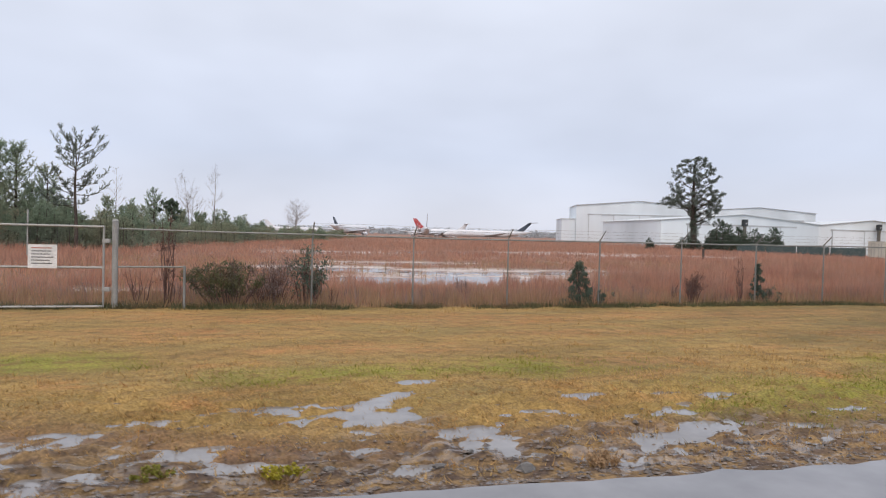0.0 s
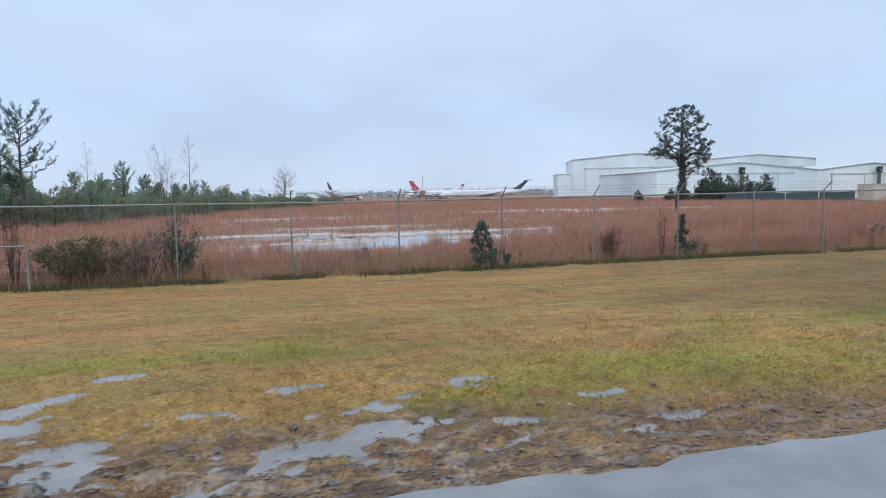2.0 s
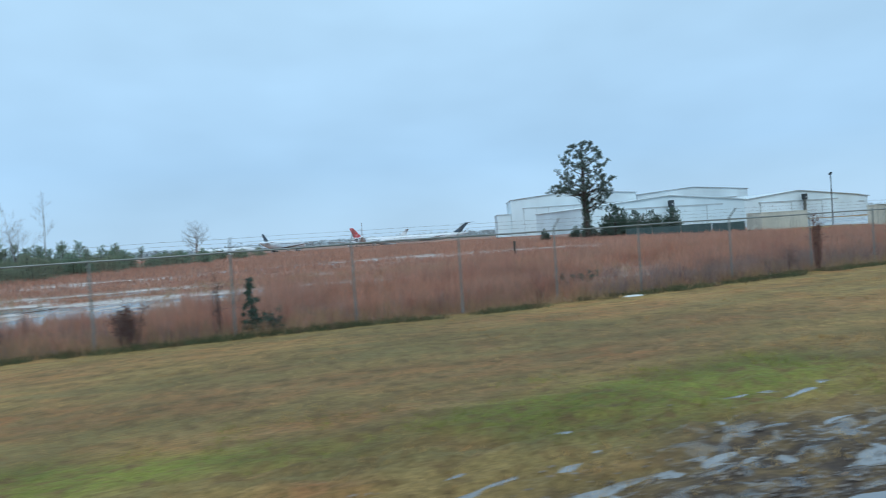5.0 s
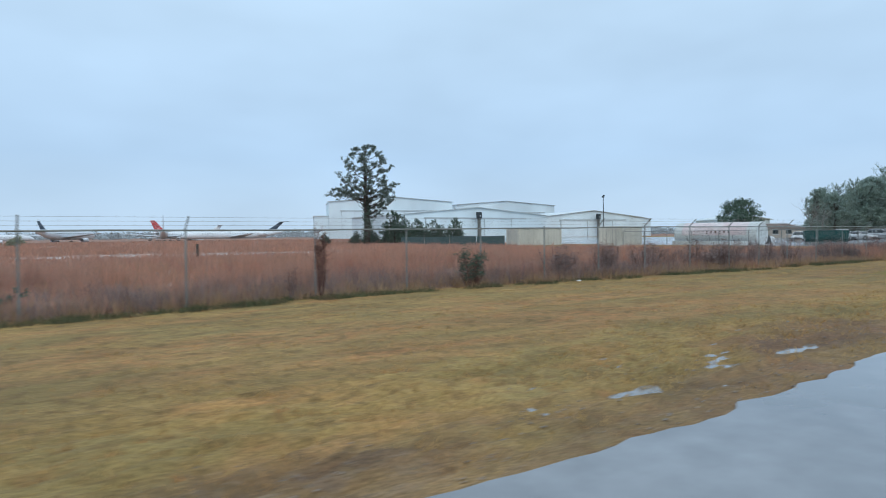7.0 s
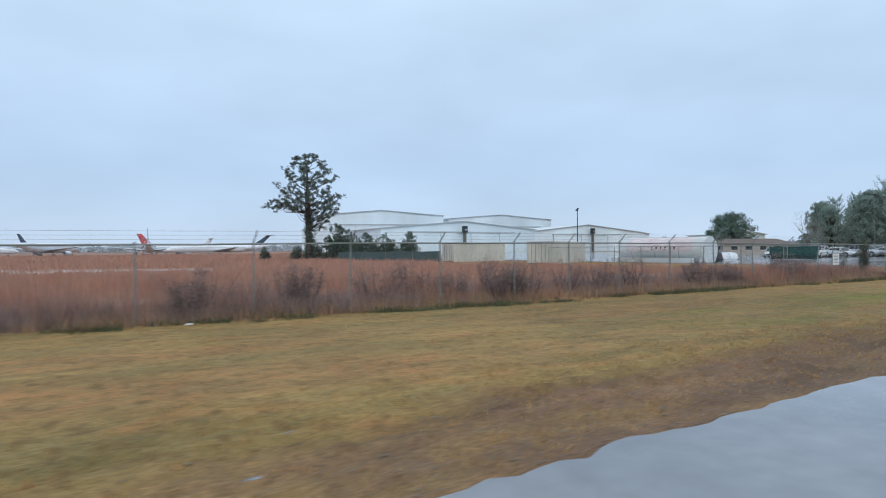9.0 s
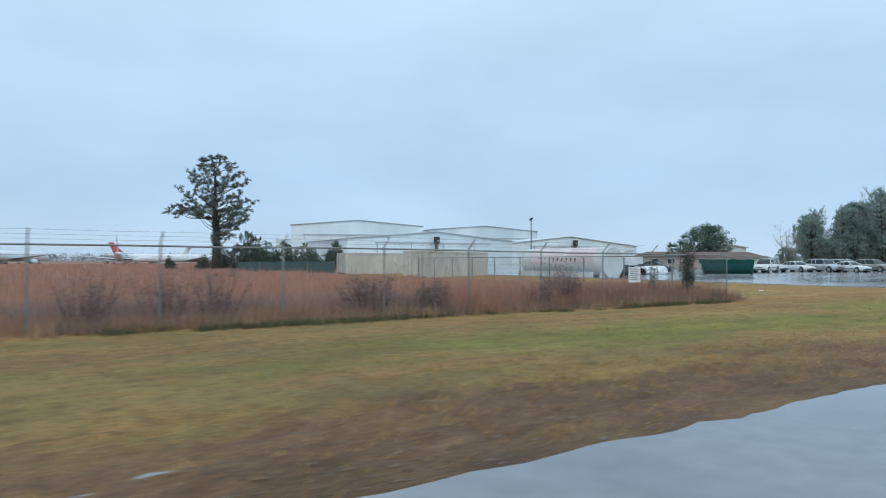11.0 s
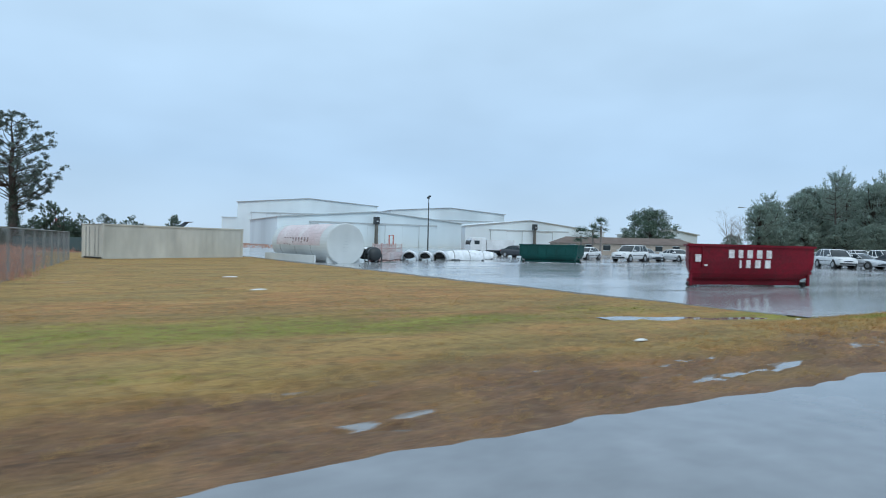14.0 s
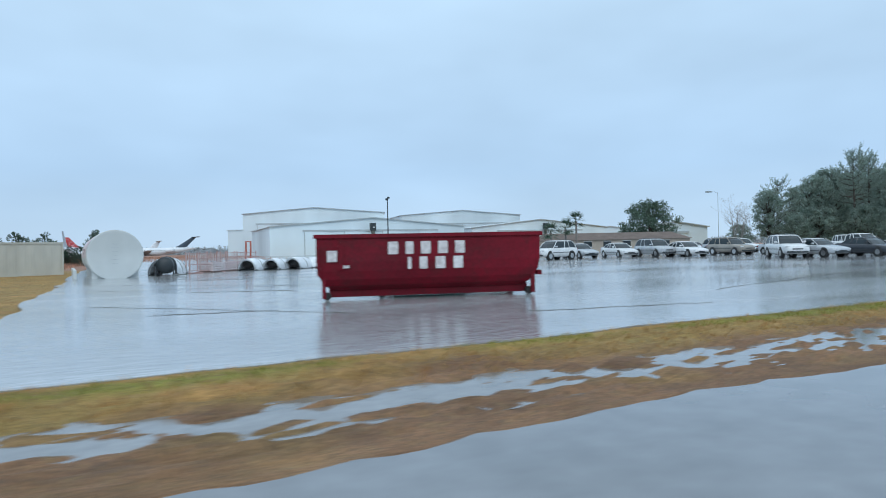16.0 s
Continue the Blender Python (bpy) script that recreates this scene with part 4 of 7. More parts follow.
def thicket(name, h, w, seed, label, material, group="", spires=6, per=13, category="bush"):
    """A broad evergreen clump, leafy to the ground, with several uneven tops."""
    rr = random.Random(seed)
    t = thing(name, Matrix(), label, category, group)
    bm = bmesh.new()
    ps, qs = [], []
    for k in range(spires):
        a, R = rr.uniform(0, 6.28), w * 0.5 * (k / spires) ** 0.6
        hh = h * (1.0 - 0.45 * (k / spires)) * rr.uniform(0.8, 1.05) if k else h
        bx, by, br = math.cos(a) * R * 0.75, math.sin(a) * R * 0.75, w * rr.uniform(0.2, 0.32)
        tube(bm, [(bx, by, -0.15), (bx * 1.05, by * 1.05, hh * 0.9)], [0.016 * h, 0.004 * h], 5)
        for j in range(95):
            f = rr.random() ** 1.15
            rad = br * (1 - f) ** 0.55 * (0.85 + 0.3 * math.sin(f * 19 + k))
            a2, q = rr.uniform(0, 6.28), rr.random() ** 0.5
            o = Vector((bx + math.cos(a2) * rad * q, by + math.sin(a2) * rad * q, hh * f * 0.97))
            u = Vector((math.cos(a2) * 0.8, math.sin(a2) * 0.8, rr.uniform(0.1, 1.3))).normalized()
            ps.append(tuple(o))
            qs.append(tuple(o + u * h * rr.uniform(0.04, 0.11)))
            if j % 6 == 0:
                limb(bm, (bx, by, max(0.05, o.z - 0.1 * h)), o, 0.004 * h, 0.0015 * h, rr, steps=1, sides=3)
    part("trunk", bm, M_BARK, t)
    crown_part(twig_needles(ps, qs, per, 0.035 * h + 0.06, 0.004 * h + 0.008, seed, 0.5), material, t, "foliage")
    return t


def leafy_tree(name, h, w, seed, label, material, size=0.16, trunk=0.22, clumps_n=90, per=60, group="", cone=0.0):
    """A trunk with forking limbs and a crown of leaf clumps with gaps between them."""
    rr = random.Random(seed)
    t = thing(name, Matrix(), label, "tree", group)
    bm = bmesh.new()
    zb = h * trunk
    tube(bm, [(0, 0, -0.2), (0.05, 0, zb), (0, 0.05, h * 0.75)], [0.03 * h, 0.024 * h, 0.008 * h], 7)
    cs, rs = [], []
    for k in range(clumps_n):
        f = rr.random()
        z = zb + (h - zb) * f
        prof = (1 - f) ** cone if cone else math.sqrt(max(0.05, 1 - (2 * (f - 0.42) / 1.25) ** 2))
        a, q = rr.uniform(0, 6.28), math.sqrt(rr.random())
        R = w * 0.5 * prof * q * rr.uniform(0.75, 1.12)
        c = Vector((math.cos(a) * R, math.sin(a) * R, z - 0.06 * h))
        cs.append(tuple(c))
        rs.append(w * rr.uniform(0.045, 0.12))
        if k % 4 == 0:
            limb(bm, (0, 0, max(0.3 * h * trunk, z * 0.55)), c, 0.008 * h, 0.003 * h, rr, steps=3, sides=4)
    part("trunk", bm, M_BARK, t, smooth=True)
    crown_part(leaf_cloud(cs, rs, per, size, seed), material, t)
    return t


def bare_tree(name, m, h, seed, label, material=None, crown=0.35, start=0.35, fork=1, base=0.009, twigs=1.0):
    """Leafless tree: one or more leaders with rising side limbs and a haze of fine twigs."""
    rr = random.Random(seed)
    t = thing(name, m, label, "tree")
    bm = bmesh.new()

    def spray(p, d, L, r, lv):
        q = p + d * L
        bend = p.lerp(q, 0.5) + Vector((rr.uniform(-1, 1), rr.uniform(-1, 1), -0.4)) * 0.07 * L
        tube(bm, [p, bend, q], [r, r * 0.75, max(0.003, r * 0.45)], 4 if lv > 1 else 3, cap=False)
        if lv == 0:
            return
        for k in range(int(rr.choice((3, 4, 5)) * (twigs if lv < 2 else 1))):
            f = rr.uniform(0.3, 1.0)
            nd = (d + Vector((rr.gauss(0, 0.55), rr.gauss(0, 0.55), rr.uniform(-0.05, 0.7)))).normalized()
            spray((p.lerp(bend, f * 2) if f < 0.5 else bend.lerp(q, f * 2 - 1)), nd, L * rr.uniform(0.4, 0.62), max(0.004, r * 0.5), lv - 1)
    for s in range(fork):
        lean_ = Vector((rr.uniform(-1, 1), rr.uniform(-1, 1), 0)) * 0.12 * h * (s > 0 or fork > 1)
        hh = h * (1 if s == 0 else rr.uniform(0.75, 0.95))
        pts = [Vector((0, 0, -0.1)), lean_ * 0.25 + Vector((0, 0, hh * 0.33)), lean_ * 0.7 + Vector((0.01 * h, 0, hh * 0.66)), lean_ + Vector((0, 0, hh))]
        tube(bm, pts, [h * base, h * base * 0.75, h * base * 0.42, 0.006], 6)
        z = start
        while z < 0.97:
            k = min(2, int(z * 3))
            o = pts[k].lerp(pts[k + 1], z * 3 - k)
            a = rr.uniform(0, 6.28)
            fz = (z - start) / (1 - start)
            L = h * crown * (0.55 + 0.45 * math.sin(math.pi * min(1, fz * 0.9 + 0.18))) * rr.uniform(0.55, 1.0) * (1 - 0.55 * fz)
            spray(o, Vector((math.cos(a), math.sin(a), rr.uniform(0.5, 1.3))).normalized(), L, h * base * 0.36 * (1.1 - z), 2)
            z += rr.uniform(0.012, 0.045)
    part("branchwork", bm, material or M_TWIG, t)
    return t


def stem_bush(name, m, h, w, seed, label, stem_mat, leaf_mat=None, stems=14, leaves=30, size=0.05, per=26, lean=0.5, puff=0.13):
    """A many-stemmed bush with sparse leaf clumps."""
    rr = random.Random(seed)
    t = thing(name, m, label, "bush")
    bm = bmesh.new()
    cs = []
    for k in range(stems):
        a, R = rr.uniform(0, 6.28), w * 0.5 * math.sqrt(rr.random())
        hh = h * rr.uniform(0.55, 1.0)
        top = Vector((math.cos(a) * R * (1 + lean * rr.random()), math.sin(a) * R * 0.7, hh))
        limb(bm, (math.cos(a) * R * 0.45, math.sin(a) * R * 0.4, -0.05), top, 0.014, 0.004, rr, steps=3, sides=4)
        for j in range(3):
            q = Vector((math.cos(a) * R * 0.45, math.sin(a) * R * 0.4, 0)).lerp(top, rr.uniform(0.35, 1.0))
            limb(bm, q, q + Vector((rr.uniform(-1, 1), rr.uniform(-1, 1), rr.uniform(0, 1))) * 0.16 * h, 0.006, 0.003, rr, steps=2, sides=3)
            cs.append(tuple(q))
    part("branchwork", bm, stem_mat, t)
    if leaf_mat:
        rr.shuffle(cs)
        cs = cs[:leaves]
        crown_part(leaf_cloud(cs, [puff * h * rr.uniform(0.7, 1.4) for _ in cs], per, size, seed), leaf_mat, t, "leaves")
    return t


at = lambda x, y, rz=0, s=1.0: pose(x, y, gz(x, y), 0, 0, rz) @ Matrix.Diagonal((s, s, s, 1))


def put_copy(ob, x, y, rz=0.0, s=1.0):
    c = copy_thing(ob, pose(x, y, gz(x, y), 0, 0, rz))
    c.scale = (s, s, s)
    return c


tall_pine(at(71.6, 93), "tall lone pine with an ivy-wrapped trunk and open ragged crown")

# evergreens beside the lone pine
cedar = thicket("evergreen_bush", 5.6, 6.0, 11, "dark bushy evergreen thicket standing in the field", M_LEAF, "evergreens by the pine", 9, 30)
cedar.matrix_world = at(75.6, 91)
cedar2 = thicket("evergreen_bush", 4.2, 5.2, 12, "low dark evergreen thicket standing in the field", M_LEAF, "evergreens by the pine", 8, 30)
cedar2.matrix_world = at(79.0, 93)
for x, y, k, s, rz in ((81.6, 93.5, 0, 0.78, 50), (84.4, 92.8, 1, 1.0, 140), (77.6, 94.5, 1, 0.9, 230), (90.2, 94.3, 0, 0.82, 300), (73.4, 96, 1, 0.8, 20), (66.0, 98, 1, 0.5, 80), (87.2, 95, 1, 0.62, 10), (70.2, 94, 1, 0.55, 200)):
    put_copy((cedar, cedar2)[k], x, y, rz, s)

# pines and scrub along the field's far side
yp = open_pine("young_pine", 7.2, 21, "young green pine in the scrubby wood edge", "pines of the wood edge", 0.12, 0.22, dens=1.3, gaps=0.12)
yp.matrix_world = at(-24.5, 52)
yp2 = open_pine("young_pine", 5.0, 22, "young green pine in the scrubby wood edge", "pines of the wood edge", 0.08, 0.26, dens=1.3, gaps=0.15)
yp2.matrix_world = at(-20, 60)
yp3 = open_pine("young_pine", 6.0, 29, "thin young pine with gaps between its boughs", "pines of the wood edge", 0.3, 0.2, dens=1.1, gaps=0.35, taper=0.5)
yp3.matrix_world = at(-13.2, 78)
scrub = thicket("scrub_bush", 2.9, 5.2, 23, "dense olive scrub bush at the wood edge", M_SCRUB_HAZED, "scrub of the wood edge", 10, 20)
scrub.matrix_world = at(-21, 50)
gscrub = thicket("scrub_bush", 3.4, 4.6, 24, "dense green scrub bush at the wood edge", M_YPINE_HAZED, "scrub of the wood edge", 9, 20)
gscrub.matrix_world = at(-17, 55)
feature = open_pine("open_pine", 7.6, 25, "tall thin pine with open upswept boughs", "", 0.42, 0.26, M_PINE, 1.3, 0.3, 0.35, 18)
feature.matrix_world = at(-13.5, 48.9)
rr = random.Random(77)
for x, y, k, s in ((-22.5, 49, 0, 1.1), (-19.4, 49, 0, 1.0), (-27, 56, 0, 1.2), (-30, 62, 0, 1.25), (-24, 66, 2, 1.1), (-21, 70, 1, 1.1), (-17.8, 76, 1, 1.2), (-14.5, 82, 2, 0.95),
                   (-16.5, 88, 0, 0.8), (-12.5, 90, 1, 1.0), (-10.3, 96, 2, 0.9), (-7.5, 92, 1, 1.0), (-4.2, 96, 2, 0.75), (-19, 95, 0, 0.9), (-26, 84, 0, 1.1), (-34, 76, 0, 1.3), (-1.5, 108, 1, 0.8), (-29, 50, 0, 1.2),
                   (-36, 60, 0, 1.3), (2.5, 128, 1, 0.7), (-7, 110, 2, 0.8), (-22, 108, 0, 0.9), (-33, 98, 0, 1.1), (-5.8, 94, 1, 0.8), (-9.0, 88, 1, 0.75)):
    put_copy((yp, yp2, yp3)[k], x, y, rr.uniform(0, 360), s * rr.uniform(0.8, 1.0) * (0.8 if y > 58 else 1.0))
for x, y, k, s in ((-16.3, 52, 1, 0.9), (-19, 54, 0, 1.1), (-23, 57, 1, 1.1), (-14.6, 60, 0, 0.9), (-12.7, 64, 1, 0.8), (-16, 66, 0, 1.1), (-11, 72, 1, 0.75), (-14, 74, 0, 1.0), (-8.8, 80, 0, 0.8), (-11.5, 84, 1, 0.9),
                   (-6.3, 88, 1, 0.75), (-9, 98, 0, 1.0), (-4, 102, 0, 0.9), (-1.5, 114, 1, 0.8), (1.8, 122, 0, 0.9), (4.5, 134, 1, 0.75), (8, 148, 0, 0.8), (12, 165, 1, 0.8), (0, 145, 1, 0.9), (17, 185, 0, 0.9), (-14, 105, 1, 1.1), (-26, 72, 0, 1.3), (-31, 55, 1, 1.3), (-27, 48, 0, 1.2),
                   (-13.6, 56, 0, 0.8), (-10.2, 77, 0, 0.7), (-2.5, 106, 1, 0.7), (3.5, 140, 0, 1.0), (-7.5, 104, 1, 0.9), (22, 205, 0, 1.0), (-5, 91, 0, 0.8)):
    put_copy((scrub, gscrub)[k], x, y, rr.uniform(0, 360), s * rr.uniform(0.9, 1.1))
for x, y, s in ((-19.9, 56.7, 1.13), (-21.6, 56.2, 1.15), (-23.6, 58, 1.2), (-18.2, 58.6, 0.92), (-25.6, 57, 1.2)):
    put_copy(yp, x, y, rr.uniform(0, 360), s)
for k in range(30):
    f = (k + rr.random()) / 30
    y = 60 + 75 * f
    put_copy((yp2, yp3, yp2)[k % 3], -19 + 17 * f + rr.uniform(-5, 2.5), y, rr.uniform(0, 360), rr.uniform(0.5, 0.85))
for k in range(46):
    f = (k + rr.random()) / 46
    y = 49 + 130 * f ** 1.5
    x = -22 + 8.5 * rr.random() + 40 * f ** 1.35 + rr.uniform(-3.5, 0.5) * (1 + f)
    put_copy((scrub, gscrub)[k % 2], x, y, rr.uniform(0, 360), rr.uniform(0.7, 1.15) * (1 - 0.25 * f))
bare_tree("bare_tree", at(-7.7, 91), 11.0, 31, "slim leafless tree above the wood edge", crown=0.2, start=0.4, base=0.007)
bare_tree("bare_tree", at(-10.6, 90), 9.0, 32, "leafless twiggy tree above the wood edge", crown=0.36, start=0.35, fork=2, base=0.007)
bare_tree("bare_tree", at(-19.5, 88), 9.5, 35, "leafless twiggy tree above the wood edge", crown=0.2, start=0.4, base=0.006)
bare_tree("bare_tree", at(6, 166), 9.8, 33, "lone leafless tree with a spreading top", crown=0.5, start=0.32, fork=3, base=0.011)


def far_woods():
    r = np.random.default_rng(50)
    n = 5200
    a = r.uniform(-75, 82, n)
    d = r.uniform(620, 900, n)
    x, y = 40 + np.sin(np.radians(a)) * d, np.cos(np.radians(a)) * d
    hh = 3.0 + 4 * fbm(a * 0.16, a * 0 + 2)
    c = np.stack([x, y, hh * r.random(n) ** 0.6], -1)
    tri_object("far_woodland", leaf_cloud(c, np.full(n, 3.6), 14, 1.3, 51), M_FARWOOD_HAZED, "low woodland along the horizon with mist in its colour", "woodland")


far_woods()


def each(name, specs, material, parent, bevel=0.0, label=""):
    """One part for each box."""
    for s in specs:
        part(name, boxes(s, bevel=bevel), material, parent, label)


# ---- perimeter fence ----
FY = lambda x: 14.9 + 0.012 * max(0.0, x - 10) if x > -3 else 14.6
POSTS = [1.07, 3.7, 6.38, 9.2, 11.95, 14.68, 17.35, 20.0, 22.65, 25.25, 28.4, 31.5, 34.2, 36.8, 39.4, 41.95, 44.45, 47.2, 49.9, 52.2, 54.6, 57.3, 60.0, 62.7, 65.4, 68.1, 70.5, 72.8, 74.9]
fence = thing("chain_link_fence", Matrix(), "galvanised chain-link fence with barbed-wire arms round the field", "fence")
TOPZ = lambda x: float(np.interp(x, [-4, 5, 18, 33, 45, 60, 75], [1.66, 1.60, 1.66, 1.66, 1.72, 1.72, 1.63]))


def post_mesh(x, arm=True, r=0.022):
    bm = bmesh.new()
    y, z0, z1 = FY(x), gz(x, FY(x)), TOPZ(x)
    tube(bm, [(x, y, z0 - 0.1), (x, y, z1 + 0.03)], r, 8)
    tube(bm, [(x, y, z1 + 0.02), (x, y, z1 + 0.06)], [r * 1.3, r * 0.7], 8)
    part("post", bm, M_GALV, fence)
    if arm:
        bm = bmesh.new()
        box(bm, x - 0.015, x + 0.015, y - 0.02, y + 0.02, z1 + 0.02, z1 + 0.06)
        tube(bm, [(x, y, z1 + 0.04), (x + 0.02, y - 0.27, z1 + 0.31)], 0.016, 6)
        part("barb_arm", bm, M_GALV, fence)


for x in POSTS:
    post_mesh(x, arm=(x < 71 and not 30 < x < 41))
rr = random.Random(3)
for a, b_ in zip([-3.4] + POSTS, POSTS):
    bm = bmesh.new()
    s1 = rr.uniform(-0.015, 0.01)
    tube(bm, [(a, FY(a), TOPZ(a)), ((a + b_) / 2, FY((a + b_) / 2), (TOPZ(a) + TOPZ(b_)) / 2 + s1), (b_, FY(b_), TOPZ(b_))], 0.024, 6)
    part("top_rail", bm, M_GALV, fence)
for k, (dy, dz) in enumerate(((0.09, 0.13), (0.18, 0.22), (0.26, 0.31))):
    bm = bmesh.new()
    pts = []
    for x in np.arange(1.07, 71, 1.35):
        sag = -0.03 * abs(math.sin(x * 1.15))
        pts.append((x, FY(x) - dy, TOPZ(x) + dz + sag))
    tube(bm, pts, 0.0028, 3)
    for x in np.arange(1.1, 70.8, 0.35):
        y, z = FY(x) - dy, TOPZ(x) + dz
        tube(bm, [(x, y - 0.015, z - 0.015), (x, y + 0.015, z + 0.015)], 0.003, 3, cap=False)
    part("barbed_wire", bm, M_WIRE, fence)


def chain_link(x0, x1, yf, z0f, z1f, pitch=0.075, w=0.0017):
    """Two sets of slanting wires, each a thin flat-sided bar."""
    out = []
    for sgn in (1, -1):
        n = int((x1 - x0 + 2) / pitch)
        for k in range(n):
            xa = x0 - 1 + k * pitch
            za, zb = z0f((x0 + x1) / 2), z1f((x0 + x1) / 2)
            xb = xa + sgn * (zb - za) * 0.9
            lo, hi = sorted((xa, xb))
            if hi < x0 or lo > x1:
                continue
            def clip(t):
                return xa + (xb - xa) * t, za + (zb - za) * t
            t0 = min(1, max(0, ((x0 if sgn > 0 else x1) - xa) / (xb - xa)))
            t1 = min(1, max(0, ((x1 if sgn > 0 else x0) - xa) / (xb - xa)))
            if t1 - t0 < 0.02:
                continue
            (pa, qa), (pb, qb) = clip(t0), clip(t1)
            ya, yb = yf(pa) + 0.006 * sgn, yf(pb) + 0.006 * sgn
            out += [(pa - w, ya, qa), (pa + w, ya, qa), (pb + w, yb, qb), (pa - w, ya, qa), (pb + w, yb, qb), (pb - w, yb, qb)]
            out += [(pa, ya - w, qa), (pa, ya + w, qa), (pb, yb + w, qb), (pa, ya - w, qa), (pb, yb + w, qb), (pb, yb - w, qb)]
    return np.array(out)


for a, b_ in zip([-3.4] + POSTS, POSTS):
    v = chain_link(a, b_, lambda x: FY(x) - 0.035, lambda x: gz(x, FY(x)), lambda x: TOPZ(x) - 0.02)
    tri_object("wire_mesh", v, M_WIRE, "", "", "", fence)
# braced bays at both ends
bm = bmesh.new()
tube(bm, [(-3.4, 14.52, 0.78), (-1.9, 14.55, 0.79)], 0.022, 6)
part("brace_rail", bm, M_GALV, fence)
bm = bmesh.new()
tube(bm, [(-1.9, 14.55, gz(-1.9, 14.55) - 0.1), (-1.9, 14.55, 0.82)], 0.03, 8)
part("brace_post", bm, M_GALV, fence)
bm = bmesh.new()
tube(bm, [(72.8, FY(72.8) - 0.03, 0.82), (74.9, FY(74.9) - 0.03, 0.78)], 0.024, 6)
tube(bm, [(72.8, FY(72.8) - 0.03, 0.77), (74.9, FY(74.9) - 0.03, 0.72)], 0.012, 6)
part("brace_rail", bm, M_GALV, fence)
# the return leg of the fence, towards the container
ret = thing("return_fence", Matrix(), "grey chain-link fence running back from the corner post", "fence")
RX = lambda y: 74.9 + (y - 15.7) * 0.085
for k, y in enumerate(np.linspace(18.4, 44.5, 10)):
    bm = bmesh.new()
    tube(bm, [(RX(y), y, gz(RX(y), y) - 0.1), (RX(y), y, 1.66)], 0.033, 8)
    part("post", bm, M_GALV, ret)
bm = bmesh.new()
tube(bm, [(74.9, 15.68, 1.63), (RX(44.5), 44.5, 1.64)], 0.024, 6)
part("top_rail", bm, M_GALV, ret)
v = chain_link(15.7, 44.5, lambda q: 0.0, lambda q: -0.05, lambda q: 1.62, pitch=0.1)
v = np.stack([RX(v[:, 0]) + v[:, 1], v[:, 0], v[:, 2]], -1)
tri_object("wire_mesh", v, M_WIRE, "", "", "", ret)
# windscreen fence further back
scr = thing("screened_fence", Matrix(), "low fence hung with dark green windscreen cloth", "fence")
for k0 in range(4):
    p0, p1 = Vector((78.6 - 1.6 * k0, 65.8 + 4.3 * k0)), Vector((78.6 - 1.6 * (k0 + 0.97), 65.8 + 4.3 * (k0 + 0.97)))
    rows = []
    for k in range(9):
        q = p0.lerp(p1, k / 8)
        x, y, z1 = q.x, q.y + 0.05 * math.sin(k * 2.1), 1.3 - 0.03 * (k0 + k / 8) + 0.03 * math.sin(q.x * 2)
        rows.append([(x, y, gz(x, y) + 0.05), (x, y, z1), (x + 0.02, y + 0.01, z1), (x + 0.02, y + 0.01, gz(x, y) + 0.05)])
    part("windscreen", loft(rows), M_SCREEN, scr)
    bm = bmesh.new()
    tube(bm, [(p0.x + 0.07, p0.y + 0.04, -0.2), (p0.x + 0.07, p0.y + 0.04, 1.35)], 0.03, 8)
    part("post", bm, M_GALV, scr)

# swing gate
gate = thing("metal_gate", pose(-3.55, 14.35, gz(-3.5, 14.4)), "wide galvanised pipe gate closed across a field entrance", "gate")
bm = bmesh.new()
tube(bm, [(0.17, 0.15, -0.1), (0.17, 0.15, 2.0)], 0.065, 12)
tube(bm, [(0.17, 0.15, 2.0), (0.17, 0.15, 2.05)], [0.075, 0.03], 12)
part("gate_post", bm, M_PIPE, gate)
for z in (0.06, 0.94, 1.86):
    part("rail", tube(bmesh.new(), [(-5.6, 0, z), (-0.02, 0, z)], 0.026, 8), M_PIPE, gate)
for x in (-5.6, -2.8, -0.03):
    bm = bmesh.new()
    tube(bm, [(x, 0, 0.06), (x, 0, 1.86)], 0.024, 8)
    part("upright", bm, M_PIPE, gate)
bm = bmesh.new()
tube(bm, [(-1.55, 0.03, 1.2), (-1.55, 0.03, 2.2)], 0.018, 6)
part("sign_stay", bm, M_PIPE, gate)
for z in (0.4, 1.5):
    bm = boxes((-0.06, 0.1, -0.03, 0.1, z, z + 0.09), bevel=0.01)
    part("hinge", bm, M_PIPE, gate)
v = chain_link(-5.6, -0.05, lambda x: 0.02, lambda x: 0.06, lambda x: 1.86)
tri_object("wire_mesh", v, M_WIRE, "", "", "", gate)


def notice_sign(m, w, h, label):
    t = thing("notice_sign", m, label, "sign")
    part("board", boxes((0, w, -0.006, 0.006, 0, h), bevel=0.004), M_PAPER, t)
    r = random.Random(9)
    for k in range(6):
        z = h * (0.84 - 0.13 * k)
        bm = boxes((w * 0.12, w * r.uniform(0.75, 0.9), -0.010, -0.006, z, z + h * 0.035))
        part("text_bar", bm, M_DARK if k else M_ORANGE, t)
    return t


notice_sign(pose(-5.06, 14.28, 0.75), 0.57, 0.52, "white notice sign with rows of dark text on the gate")
notice_sign(pose(69.27, FY(69.3) - 0.06, 0.68), 0.58, 0.53, "white notice sign with rows of dark text on the fence")

